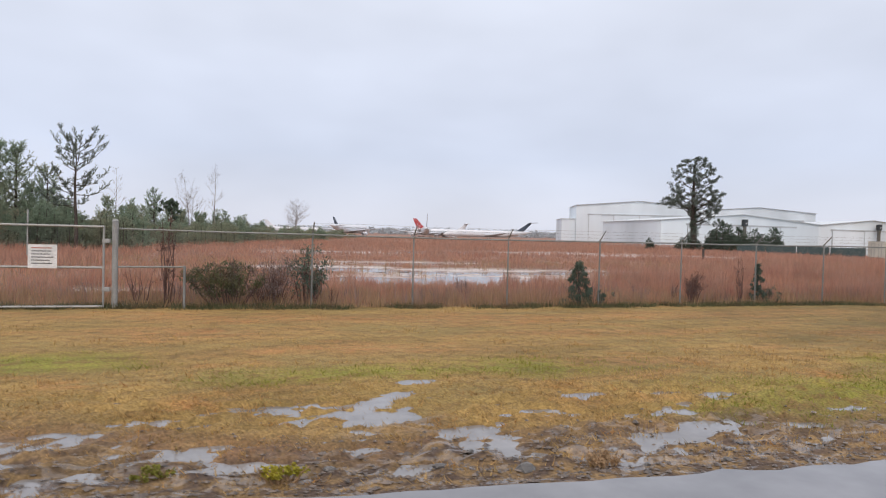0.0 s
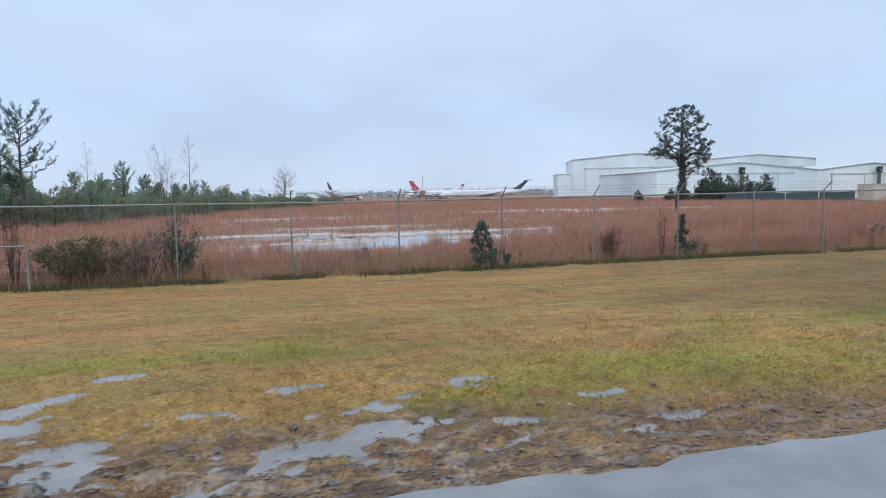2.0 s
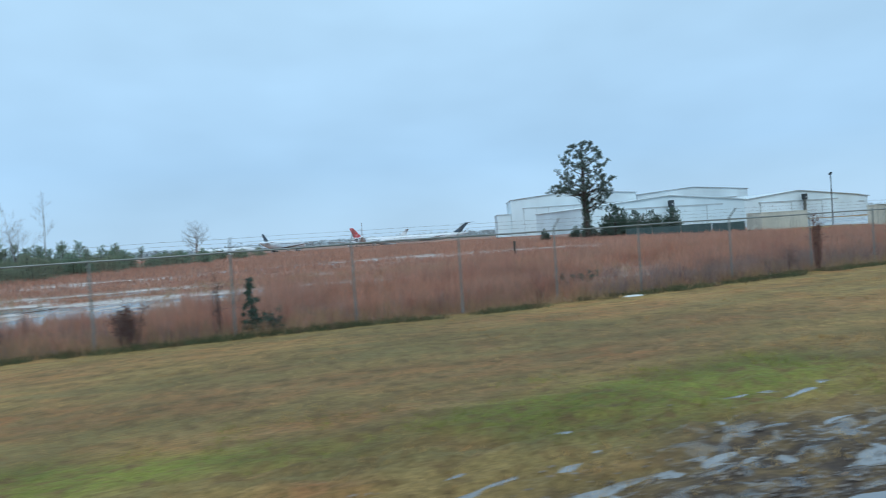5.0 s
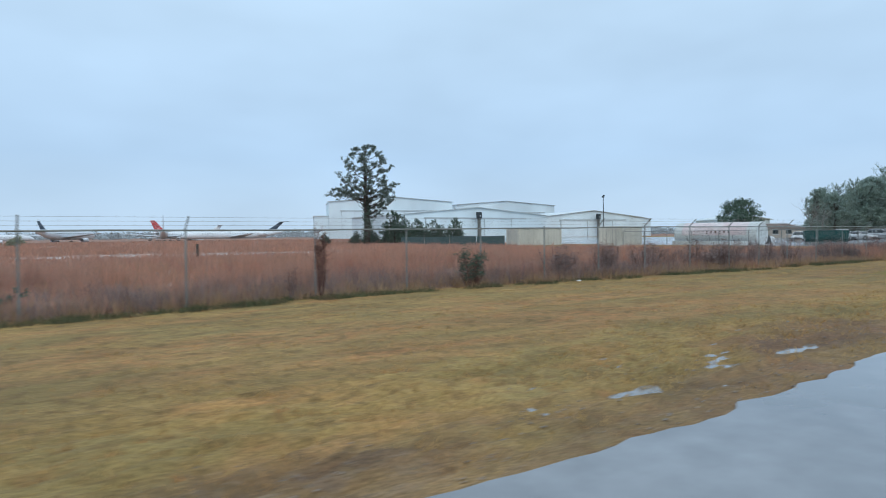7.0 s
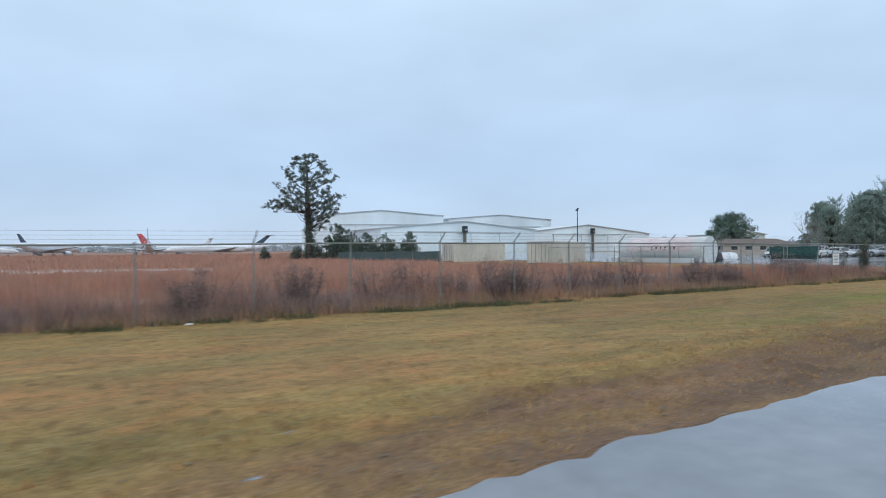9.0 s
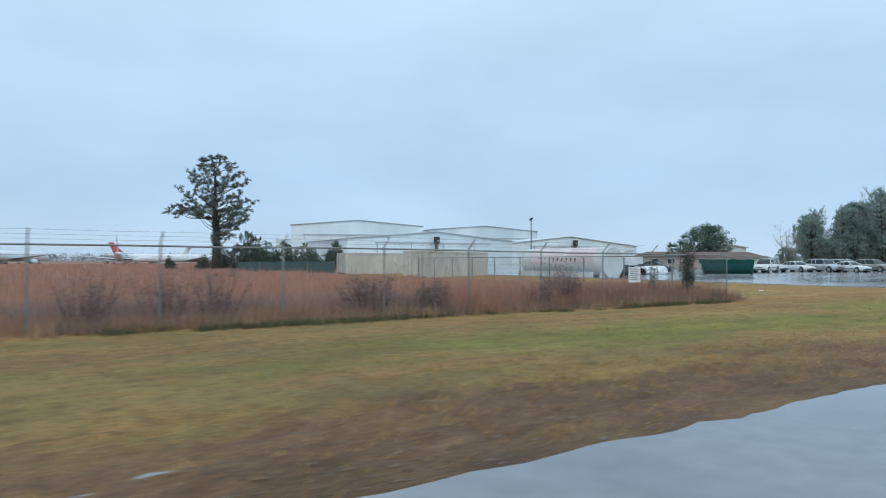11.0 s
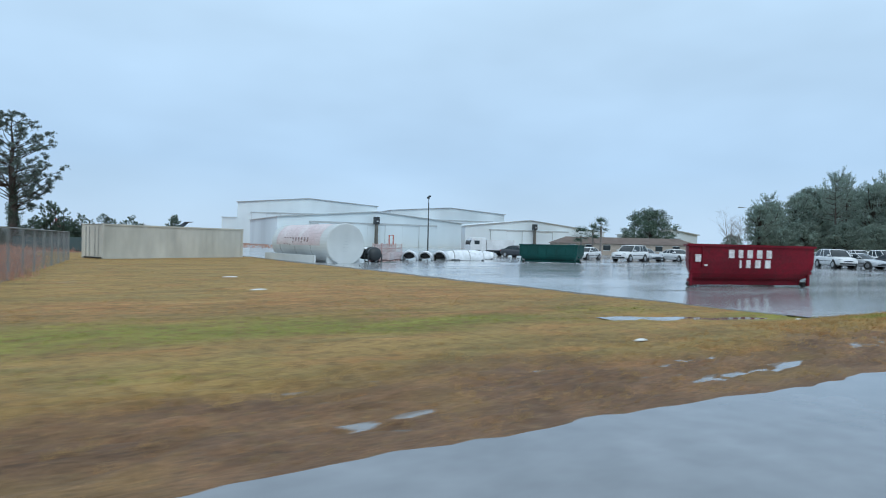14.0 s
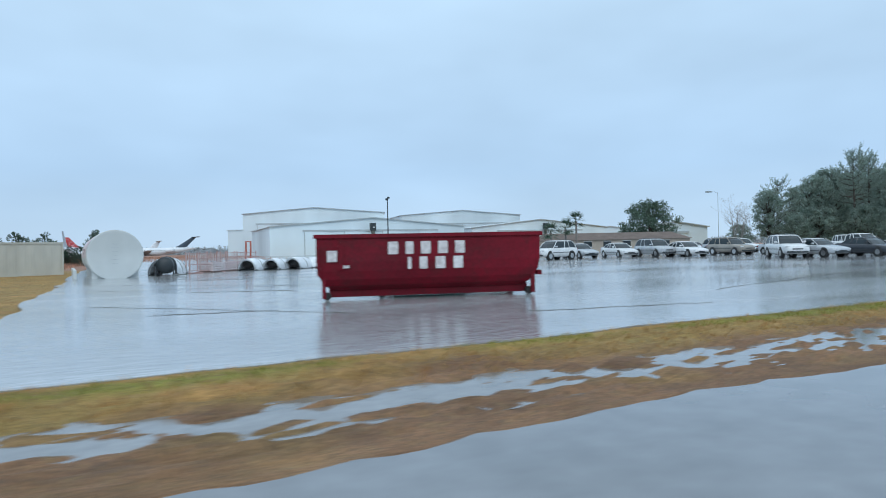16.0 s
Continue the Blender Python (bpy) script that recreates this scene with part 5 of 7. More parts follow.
# ---- plants along the fence ----
stem_bush("bush", at(-0.9, 15.3), 1.2, 2.0, 61, "broad olive-green bush against the fence", M_RUST, M_BUSH, 40, 110, 0.04, 60)
stem_bush("bush", at(0.15, 15.35), 1.25, 1.5, 62, "brown twiggy bush against the fence", M_RUST, M_WEED, 46, 80, 0.03, 40)
stem_bush("bush", at(0.95, 15.5), 1.55, 1.0, 63, "green leafy shrub growing through the fence", M_RUST, M_LEAF, 18, 40, 0.045, 50)
stem_bush("dead_shrub", at(-2.35, 15.0), 2.2, 0.3, 64, "dead reddish stem with a green vine top", M_RUST, M_RUST, 12, 34, 0.03, 16, 0.2, 0.04)
stem_bush("dead_shrub", at(-3.0, 15.2), 0.9, 0.8, 71, "thin leafless stems beside the gate post", M_RUST, None, 12)
top_vine = leafy_tree("vine_top", 0.5, 0.55, 65, "clump of green leaves on a dead stem", M_LEAF, 0.05, 0.05, 16, 40)
top_vine.matrix_world = pose(-2.3, 15.0, 1.95)
stem_bush("weed_stalk", at(1.65, 15.1), 0.45, 0.3, 66, "short dark dead weed stalk", M_RUST, None, 9)
ev = leafy_tree("cedar_shrub", 1.3, 1.0, 67, "dark green young cedar against a fence post", M_LEAF, 0.04, 0.02, 90, 50, cone=0.6)
ev.matrix_world = at(8.72, 15.2)
stem_bush("bush", at(9.25, 15.2), 0.5, 0.9, 68, "low green bush at the foot of a post", M_RUST, M_LEAF, 16, 26, 0.035, 34)
stem_bush("dead_shrub", at(12.55, 15.1), 1.0, 0.55, 69, "dead dark-red shrub with upright stems", M_RUST, M_RUST, 34, 60, 0.03, 26)
stem_bush("dead_shrub", at(14.35, 15.2), 1.6, 0.22, 70, "tall thin dead stem behind the fence", M_RUST, M_RUST, 7, 16, 0.025, 12, 0.3, 0.05)
ev2 = leafy_tree("cedar_shrub", 1.3, 0.6, 72, "slim dark green cedar behind the fence", M_LEAF, 0.04, 0.02, 46, 50, cone=0.7)
ev2.matrix_world = at(15.05, 15.25)
stem_bush("bush", at(15.5, 15.2), 0.6, 0.7, 73, "low green bush beside the slim cedar", M_RUST, M_LEAF, 14, 24, 0.035, 30)
stem_bush("weed_stalk", at(22.2, 15.2), 0.5, 0.25, 74, "short dark dead weed stalk", M_RUST, None, 8)
stem_bush("bush", at(24.6, 17.5), 0.55, 1.3, 75, "low round dark bush in the field", M_RUST, M_LEAF, 14, 26, 0.035, 34)
stem_bush("dead_shrub", at(31.6, 15.0), 2.0, 0.26, 76, "dead creeper wound up a fence post", M_RUST, M_RUST, 16, 60, 0.028, 16, 0.1, 0.04)
stem_bush("dead_shrub", at(36.3, 14.95), 1.2, 0.85, 77, "dark dead shrub leaning on the fence", M_RUST, M_LEAF, 36, 70, 0.035, 30)
stem_bush("bush", at(72.6, 15.7), 2.1, 0.5, 78, "dark creeper climbing a fence post", M_RUST, M_LEAF, 20, 60, 0.04, 40, 0.2, 0.09)
stem_bush("bush", at(70.9, 15.9), 1.6, 0.35, 79, "thin dark creeper on a fence post", M_RUST, M_LEAF, 7, 14, 0.04, 26, 0.2)
stake = thing("field_stake", at(34.4, 42.6), "short dark wooden stake standing in the reddish field", "stake")
part("shaft", boxes((-0.07, 0.07, -0.07, 0.07, -0.1, 1.05), bevel=0.012), M_BARK, stake)
part("cap", boxes((-0.09, 0.09, -0.09, 0.09, 1.05, 1.10), bevel=0.01), M_BARK, stake)
rr = random.Random(88)
for k in range(26):
    x = rr.uniform(38, 70)
    stem_bush("dead_shrub", at(x, rr.uniform(15.6, 17.2)), rr.uniform(0.75, 1.35), rr.uniform(0.9, 1.7), 100 + k, "tangled mauve-brown dead shrub behind the fence", M_RUST, M_WEED, 22, 66, 0.03, 30, 0.5, 0.16)
for k in range(14):
    x = rr.uniform(-8, 37)
    stem_bush("dead_shrub", at(x, rr.uniform(15.3, 19)), rr.uniform(0.45, 0.8), rr.uniform(0.2, 0.5), 140 + k, "dead reddish weed clump in the field", M_RUST, M_WEED, 8, 8, 0.025, 14)

stem_bush("yellow_weed", at(0.15, 3.2), 0.10, 0.3, 171, "small yellow-green weed at the muddy road edge", M_STRAW, M_YELLOW, 14, 30, 0.02, 24)
stem_bush("yellow_weed", at(2.54, 3.0), 0.11, 0.3, 172, "small pale weed tuft among the gravel", M_STRAW, M_STRAW, 18, 30, 0.018, 20)
stem_bush("yellow_weed", at(-0.69, 3.38), 0.10, 0.28, 173, "small green weed at the muddy road edge", M_STRAW, M_BLADE_G, 14, 26, 0.02, 20)


def stone(x, y, r_, seed, label):
    """A lump of rock with an uneven, faceted skin."""
    rr_ = random.Random(seed)
    bm = bmesh.new()
    bmesh.ops.create_icosphere(bm, subdivisions=2, radius=1.0)
    for vtx in bm.verts:
        k = 0.8 + 0.35 * noise.noise(vtx.co * 1.7 + Vector((seed, 0, 0)))
        vtx.co = Vector((vtx.co.x * r_ * 1.3, vtx.co.y * r_ * 0.9, max(-0.4, vtx.co.z) * r_ * 0.6)) * k
    ob = part("stone", bm, M_STONE)
    ob.matrix_world = at(x, y, rr_.uniform(0, 360))
    return tagged(ob, label, "stone", "stones along the road edge")


for x, y, r_ in ((1.93, 3.05, 0.085), (1.3, 3.2, 0.05), (2.9, 2.95, 0.04), (0.5, 3.25, 0.045), (3.6, 2.9, 0.05), (1.62, 3.45, 0.035), (4.6, 3.0, 0.04)):
    stone(x, y, r_, int(x * 100), "wet dark stone lying in the gravel")

# ---- litter ----


def litter(x, y, w, d, seed, label):
    rr = random.Random(seed)
    rings = []
    for z, s in ((0.0, 1.0), (0.02, 0.85), (0.032, 0.4)):
        rings.append([(w * s * math.cos(a) * rr.uniform(0.85, 1.1), d * s * math.sin(a) * rr.uniform(0.85, 1.1), z) for a in (6.283 * k / 9 for k in range(9))])
    ob = part("litter", loft(rings), M_PAPER, smooth=True)
    ob.matrix_world = at(x, y, rr.uniform(-20, 20))
    return tagged(ob, label, "litter")


litter(24.5, 14.4, 0.36, 0.14, 1, "crumpled white plastic sheet lying on the grass")
litter(82.6, 25.0, 0.3, 0.14, 2, "small white scrap of plastic on the grass")
litter(40.4, 14.7, 0.1, 0.08, 3, "small white scrap by the fence")
litter(82.0, 18.6, 0.28, 0.12, 4, "flattened white scrap on the brown grass")
litter(84.75, 6.9, 0.13, 0.06, 5, "small white scrap on the verge")
litter(90.35, 7.6, 0.08, 0.04, 6, "small white scrap on the verge")


# ---- hangars ----
def hangar(x, y, rz, width, depth, eave, ridge, label, door_w, door_h, panels, wing=0.0, wing_h=0.0, door_x=None):
    """Gabled metal hangar; its front-left corner at x, y. The gable faces the road."""
    t = thing("hangar", pose(x, y, -0.1, 0, 0, rz), label, "building", "airport hangars")
    mid = width / 2

    def gable(name, yy, th):
        bm = bmesh.new()
        out = [(0, 0), (width, 0), (width, eave), (mid, ridge), (0, eave)]
        f = [bm.verts.new((px, yy, pz)) for px, pz in out]
        b = [bm.verts.new((px, yy + th, pz)) for px, pz in out]
        bm.faces.new(f)
        bm.faces.new(b[::-1])
        for k in range(5):
            bm.faces.new((f[k], b[k], b[(k + 1) % 5], f[(k + 1) % 5]))
        bmesh.ops.recalc_face_normals(bm, faces=bm.faces)
        part(name, bm, M_WHITE, t)
    gable("front_wall", 0, 0.3)
    gable("back_wall", depth - 0.3, 0.3)
    for nm, x0, x1 in (("side_wall", 0.0, 0.3), ("side_wall", width - 0.3, width)):
        bm = boxes((x0, x1, 0.3, depth - 0.3, 0, eave))
        part(nm, bm, M_WHITE, t)
    for s in (0, 1):
        bm = bmesh.new()
        xe = -0.5 if s == 0 else width + 0.5
        ze = eave - 0.5 * (ridge - eave) / mid
        pts = [(xe, -0.5, ze), (mid, -0.5, ridge), (mid, depth + 0.5, ridge), (xe, depth + 0.5, ze)]
        f = [bm.verts.new(p) for p in pts]
        g = [bm.verts.new((p[0], p[1], p[2] + 0.18)) for p in pts]
        bm.faces.new(f)
        bm.faces.new(g)
        for k in range(4):
            bm.faces.new((f[k], f[(k + 1) % 4], g[(k + 1) % 4], g[k]))
        bmesh.ops.recalc_face_normals(bm, faces=bm.faces)
        part("roof", bm, M_WHITE_ROOF, t)
        bm = bmesh.new()
        q = [(xe, -0.62, ze - 0.05), (mid, -0.62, ridge - 0.05), (mid, -0.62, ridge + 0.2), (xe, -0.62, ze + 0.2)]
        a = [bm.verts.new(p) for p in q]
        c = [bm.verts.new((p[0], -0.52, p[2])) for p in q]
        bm.faces.new(a)
        bm.faces.new(c[::-1])
        for k in range(4):
            bm.faces.new((a[k], a[(k + 1) % 4], c[(k + 1) % 4], c[k]))
        bmesh.ops.recalc_face_normals(bm, faces=bm.faces)
        part("trim", bm, M_GREYTRIM, t)
    dx = mid - door_w / 2 if door_x is None else door_x
    part("door_header", boxes((dx - 0.6, dx + door_w + 0.6, -0.5, 0, door_h, door_h + 0.55)), M_GREYTRIM, t)
    for k in range(panels):
        a = dx + door_w * k / panels
        off = -0.25 if k % 2 else -0.4
        door = part("door_panel", boxes((a + 0.06, a + door_w / panels - 0.02, off, -0.05, 0.1, door_h)), M_WHITE, t)
        part("door_frame", boxes((a - 0.09, a + 0.05, off - 0.06, -0.05, 0.1, door_h)), M_GREYTRIM, door)
    if wing:
        part("side_wing", boxes((-wing, -0.05, 2, depth, 0, wing_h)), M_WHITE, t)
        part("wing_roof", boxes((-wing - 0.3, -0.05, 1.6, depth + 0.3, wing_h, wing_h + 0.35)), M_WHITE_ROOF, t)
    return t


hangar(137.9, 265.0, -20.7, 57.6, 30, 17.0, 19.4, "tall white metal hangar with a shallow gable roof", 46, 12.6, 8, 6.5, 10.5)
hangar(210.6, 269.4, -11.6, 60, 30, 17.2, 19.5, "tall white metal hangar behind the lower ones", 46, 13, 8)
hangar(133.2, 191.8, -4, 65, 46, 8.9, 11.7, "long low white hangar with sliding doors", 44, 7.4, 7)
hangar(212.0, 206.0, -9, 58, 40, 8.9, 12.0, "low white hangar with a wide closed door", 36, 7.4, 5)
hangar(279.0, 213.0, -9, 14, 24, 8.6, 9.6, "small far white hangar at the end of the row", 8, 6, 3)


# ---- airliners ----
def airliner(m, label, length=38.0, rad=1.9, fin_mat=None, t_tail=False, fin_h=5.6, rear_engines=False, body=None, span=17.0, sweep=5.7, chord=5.2):
    """Nose towards +x; stands on its wheels."""
    body = body or M_PLANE
    t = thing("airliner", m, label, "airplane", "parked airliners")
    zc = rad + 1.5
    prof = ((0, 0.03, -0.5), (0.02, 0.35, -0.35), (0.05, 0.65, -0.2), (0.1, 0.92, -0.03), (0.14, 1.0, 0), (0.68, 1.0, 0), (0.8, 0.82, 0.2), (0.9, 0.5, 0.48), (0.97, 0.22, 0.68), (1.0, 0.05, 0.75))
    rings = [[(length * (1 - f), rad * s * math.cos(a), zc + rad * (dz + s * math.sin(a))) for a in (6.2832 * k / 18 for k in range(18))] for f, s, dz in prof]
    part("fuselage", loft(rings), body, t, smooth=True)

    def slab(pts, th):
        """A tapered aerofoil plate between root and tip chords."""
        bm = bmesh.new()
        (ax_, ay, az), (bx, by, bz), ca, cb = pts
        nrm = (Vector((0, 0, 1)) if abs(by - ay) > abs(bz - az) else Vector((0, 1, 0)))
        rr_ = []
        for (px, py, pz), c in (((ax_, ay, az), ca), ((bx, by, bz), cb)):
            rr_.append([Vector((px - c * f, py, pz)) + nrm * (c * th * h) for f, h in ((0, 0), (0.12, 0.5), (0.4, 0.6), (1, 0.03), (1, -0.03), (0.4, -0.5), (0.12, -0.4))])
        vs = [[bm.verts.new(p) for p in r] for r in rr_]
        for k in range(7):
            bm.faces.new((vs[0][k], vs[0][(k + 1) % 7], vs[1][(k + 1) % 7], vs[1][k]))
        bm.faces.new(vs[0])
        bm.faces.new(vs[1][::-1])
        bmesh.ops.recalc_face_normals(bm, faces=bm.faces)
        return bm
    xw = length * 0.56
    for s in (1, -1):
        part("wing", slab(((xw, s * rad * 0.6, zc - rad * 0.55), (xw - 7.5, s * span, zc + 0.5), 7.0, 1.6), 0.12), M_PLANE_GREY, t)
    fx = length * 0.17
    fin = part("fin", slab(((fx + 1.5, 0, zc + rad * 0.6), (fx + 1.5 - sweep, 0, zc + rad * 0.9 + fin_h), chord, chord * 0.42), 0.1), fin_mat or body, t)
    zt = zc + rad * 0.9 + fin_h - 0.1 if t_tail else zc + rad * 0.5
    xt = fx + 2.1 - sweep if t_tail else fx - 0.8
    for s in (1, -1):
        part("stabiliser", slab(((xt, s * 0.1, zt), (xt - 2.6, s * 5.6, zt + (0.1 if t_tail else 0.5)), 3.4, 1.4), 0.1), fin_mat if t_tail and fin_mat else M_PLANE_GREY, t)
    spots = [(length * 0.27, s * (rad + 0.85), zc + rad * 0.25) for s in (1, -1)] if rear_engines else [(xw + 1.6, s * 5.8, zc - rad * 0.55 - 1.0) for s in (1, -1)]
    for px, py, pz in spots:
        rg = [[(px - d, py + r_ * math.cos(a), pz + r_ * math.sin(a)) for a in (6.2832 * k / 14 for k in range(14))] for d, r_ in ((0, 0.72), (0.5, 0.92), (2.2, 0.9), (3.8, 0.55), (3.7, 0.45), (0.4, 0.6))]
        part("engine", loft(rg, cap=False), body, t, smooth=True)
    for px, py in ((length * 0.86, 0), (xw - 3.2, 2.6), (xw - 3.2, -2.6)):
        bm = bmesh.new()
        tube(bm, [(px, py, 0.4), (px, py, zc - rad * 0.6)], 0.14, 6)
        gear = part("landing_gear", bm, M_CHROME, t)
        for dy in (-0.3, 0.3):
            part("tyre", tube(bmesh.new(), [(px, py + dy - 0.15, 0.5), (px, py + dy + 0.15, 0.5)], 0.5, 12), M_BLACK, gear)
    bm = bmesh.new()
    for k in range(int(length * 0.62 / 1.1)):
        x0 = length * 0.25 + k * 1.1
        for s in (1, -1):
            yy = s * (rad * 0.965)
            box(bm, x0, x0 + 0.3, min(yy, yy + s * 0.06), max(yy, yy + s * 0.06), zc + 0.42, zc + 0.68)
    tagged(part("cabin_windows", bm, M_GLASS, t), kind="stuff")
    return t


PA = lambda x, y, rz, s, z=-0.7: pose(x, y, z, 0, 0, rz) @ Matrix.Diagonal((s, s, s, 1))
airliner(PA(25.6, 286, 56, 1.08), "white airliner with a dark tail fin parked on the apron", 38, 1.95, M_FIN_DARK, fin_h=3.2, sweep=4.4, chord=3.6)
airliner(PA(72.5, 291, 80, 1.05), "white airliner with a pale tall fin parked on the apron", 38, 1.95, M_PLANE_GREY, fin_h=6.2)
airliner(PA(70.7, 317, 6, 0.95), "white airliner with a red tail fin parked on the apron", 40, 1.9, M_FIN_RED, fin_h=5.6)
airliner(PA(121.3, 278, 174, 0.95), "white airliner with rear engines and a dark high tail", 46, 1.7, M_FIN_DARK, t_tail=True, fin_h=4.6, rear_engines=True, span=15, sweep=7.6, chord=4.4)
airliner(PA(112.0, 350, 170, 0.9), "pale airliner with a high tail parked far back", 40, 1.7, M_PLANE, t_tail=True, fin_h=5.0, rear_engines=True, span=14)
airliner(PA(-4.0, 330, 5, 0.8), "white airliner parked at the end of the row", 38, 1.8, M_PLANE, fin_h=4.4)


# ---- yard: skips, container, tank ----
def skip(m, L, W, H, paint, label, ribs, letters, slant=0.0):
    """Tub with a rounded belly; slant: how much shorter its far side is at the x = 0 end."""
    t = thing("roll_off_skip", m, label, "dumpster", "roll-off skips")
    z0, z1 = 0.2, 0.46
    ring = lambda a, b, c, d, z: [(a, c, z), (b, c, z), (b, d, z), (a + slant * (1 - c / W), d, z)]
    bm = loft([ring(0.55, L - 0.6, 0.55, W - 0.55, z0), ring(0.36, L - 0.42, 0.34, W - 0.34, 0.25), ring(0.22, L - 0.28, 0.17, W - 0.17, 0.36), ring(0.10, L - 0.15, 0.07, W - 0.07, 0.52), ring(0.03, L - 0.06, 0.02, W - 0.02, 0.72),
               ring(0.0, L - 0.02, 0.0, W, 0.95), ring(0.0, L, 0, W, H),
               ring(0.08, L - 0.08, 0.08, W - 0.08, H), ring(0.16, L - 0.2, 0.16, W - 0.16, 0.6), ring(0.6, L - 0.65, 0.6, W - 0.6, z0 + 0.06)])
    part("tub", bm, paint, t)
    each("rim", ((-0.06, L + 0.06, -0.06, 0.03, H - 0.08, H + 0.02), (slant - 0.06, L + 0.06, W - 0.03, W + 0.06, H - 0.08, H + 0.02), (L - 0.03, L + 0.06, 0.03, W - 0.03, H - 0.08, H + 0.02),), paint, t, 0.012)
    end = tube(bmesh.new(), [(-0.01, 0.03, H - 0.03), (slant - 0.01, W - 0.03, H - 0.03)], 0.055, 6)
    part("end_rim", end, paint, t)
    for x in ribs:
        each("rib", ((x, x + 0.09, -0.05, 0.06, z1 + 0.3, H - 0.08),) + (((x, x + 0.09, W - 0.06, W + 0.05, z1 + 0.3, H - 0.08),) if x > slant else ()), paint, t)
    for s in (0.42, W - 0.52):
        part("skid_rail", boxes((0.3 + (slant if s > 1 else 0), L - 0.25, s, s + 0.1, 0.06, z0 + 0.1), bevel=0.01), paint, t)
    for x in (0.18, L - 0.32):
        for s in (0.2, W - 0.36):
            bm = bmesh.new()
            xr = x + 0.07 + (slant if s > 1 and x < 1 else 0)
            tube(bm, [(xr, s, 0.1), (xr, s + 0.16, 0.1)], 0.1, 12)
            part("roller", bm, M_BLACK, t)
    each("leg", ((0.13, 0.22, 0.06, 0.15, 0.05, z1 + 0.1), (L - 0.24, L - 0.14, 0.06, 0.15, 0.05, z1 + 0.12)), paint, t)
    each("door_latch", ((0.02, 0.08, -0.10, -0.02, 0.62, 1.3), (L - 0.02, L + 0.10, 0.2, 0.5, 0.5, 0.62)), paint, t)
    if letters:
        part("placard", boxes((0.26, 0.5, -0.052, -0.02, 0.96, 1.24), bevel=0.004), M_LETTER, t, "small white placard")
        part("reflector", boxes((0.62, 0.80, -0.045, -0.0, 0.80, 0.87)), M_LETTER, t, "white reflector strip")
        widths = (0.25, 0.2, 0.25, 0.25, 0.25)
        for row, (xa, n, za, zb) in enumerate(((1.77, 5, 1.12, 1.44), (2.26, 4, 0.74, 1.05))):
            x = xa
            for k in range(n):
                w = 0.09 if (row and k == 0) else widths[k]
                bm = boxes((x, x + w, -0.012 - 0.0, 0.06, za, zb), bevel=0.01)
                part("lettering_block", bm, M_LETTER, t, "white painted block")
                x += w + (0.21 if row else 0.19)
    return t


skip(pose(97.28, 15.6, 0.015, 0, 0, -17), 5.75, 2.3, 1.62, M_RED, "red steel roll-off skip with white lettering on wet asphalt", (0.56,), True, 1.5)
skip(pose(110.5, 42.6, 0.015, 0, 0, -58), 5.0, 2.3, 1.55, M_GREEN, "dark green steel roll-off skip standing on wet asphalt", (0.7, 1.5, 2.3, 3.1, 3.9, 4.7), False)


def container(m, L, W, H, label):
    t = thing("shipping_container", m, label, "container")
    n = int(L / 0.14)
    for nm, y0, s in (("side_panel", 0.05, 1), ("side_panel", W - 0.05, -1)):
        bm = bmesh.new()
        rows = []
        for k in range(n + 1):
            x = 0.12 + (L - 0.24) * k / n
            off = 0.018 * (1 if (k // 2) % 2 else 0) * s
            rows.append((bm.verts.new((x, y0 + off, 0.14)), bm.verts.new((x, y0 + off, H - 0.1))))
        for a, b in zip(rows, rows[1:]):
            bm.faces.new((a[0], b[0], b[1], a[1]) if s > 0 else (b[0], a[0], a[1], b[1]))
        part(nm, bm, M_BEIGE, t)
    each("side_rail", ((0, L, 0, 0.1, 0, 0.15), (0, L, W - 0.1, W, 0, 0.15), (0, L, 0, 0.08, H - 0.1, H), (0, L, W - 0.08, W, H - 0.1, H)), M_BEIGE, t)
    for x in (0, L - 0.14):
        for y in (0, W - 0.14):
            part("corner_post", boxes((x, x + 0.14, y - 0.004 if y == 0 else y, y + 0.144, 0, H + 0.01), bevel=0.01), M_BEIGE, t)
    part("roof_panel", boxes((0.06, L - 0.06, 0.06, W - 0.06, H - 0.06, H - 0.01)), M_BEIGE, t)
    part("floor_panel", boxes((0.06, L - 0.06, 0.1, W - 0.1, 0.05, 0.14)), M_DARK, t)
    for x0, x1 in ((0.03, 0.09), (L - 0.09, L - 0.03)):
        each("end_door", ((x0, x1, 0.14, W / 2 - 0.01, 0.12, H - 0.1), (x0, x1, W / 2 + 0.01, W - 0.14, 0.12, H - 0.1),), M_BEIGE, t)
        for y in (0.5, 0.9, W - 0.9, W - 0.5):
            xb = (x0 + x1) / 2 + (0.06 if x0 > 1 else -0.06)
            part("lock_bar", tube(bmesh.new(), [(xb, y, 0.15), (xb, y, H - 0.15)], 0.02, 6), M_GALV, t)
    return t


container(pose(79.25, 46.45, -0.05, 0, 0, 28), 11.6, 2.44, 2.3, "long beige corrugated shipping container on the grass edge")
container(pose(78.9, 63.2, -0.05, 0, 0, 2), 8.0, 2.44, 2.3, "shorter beige shipping container set further back")


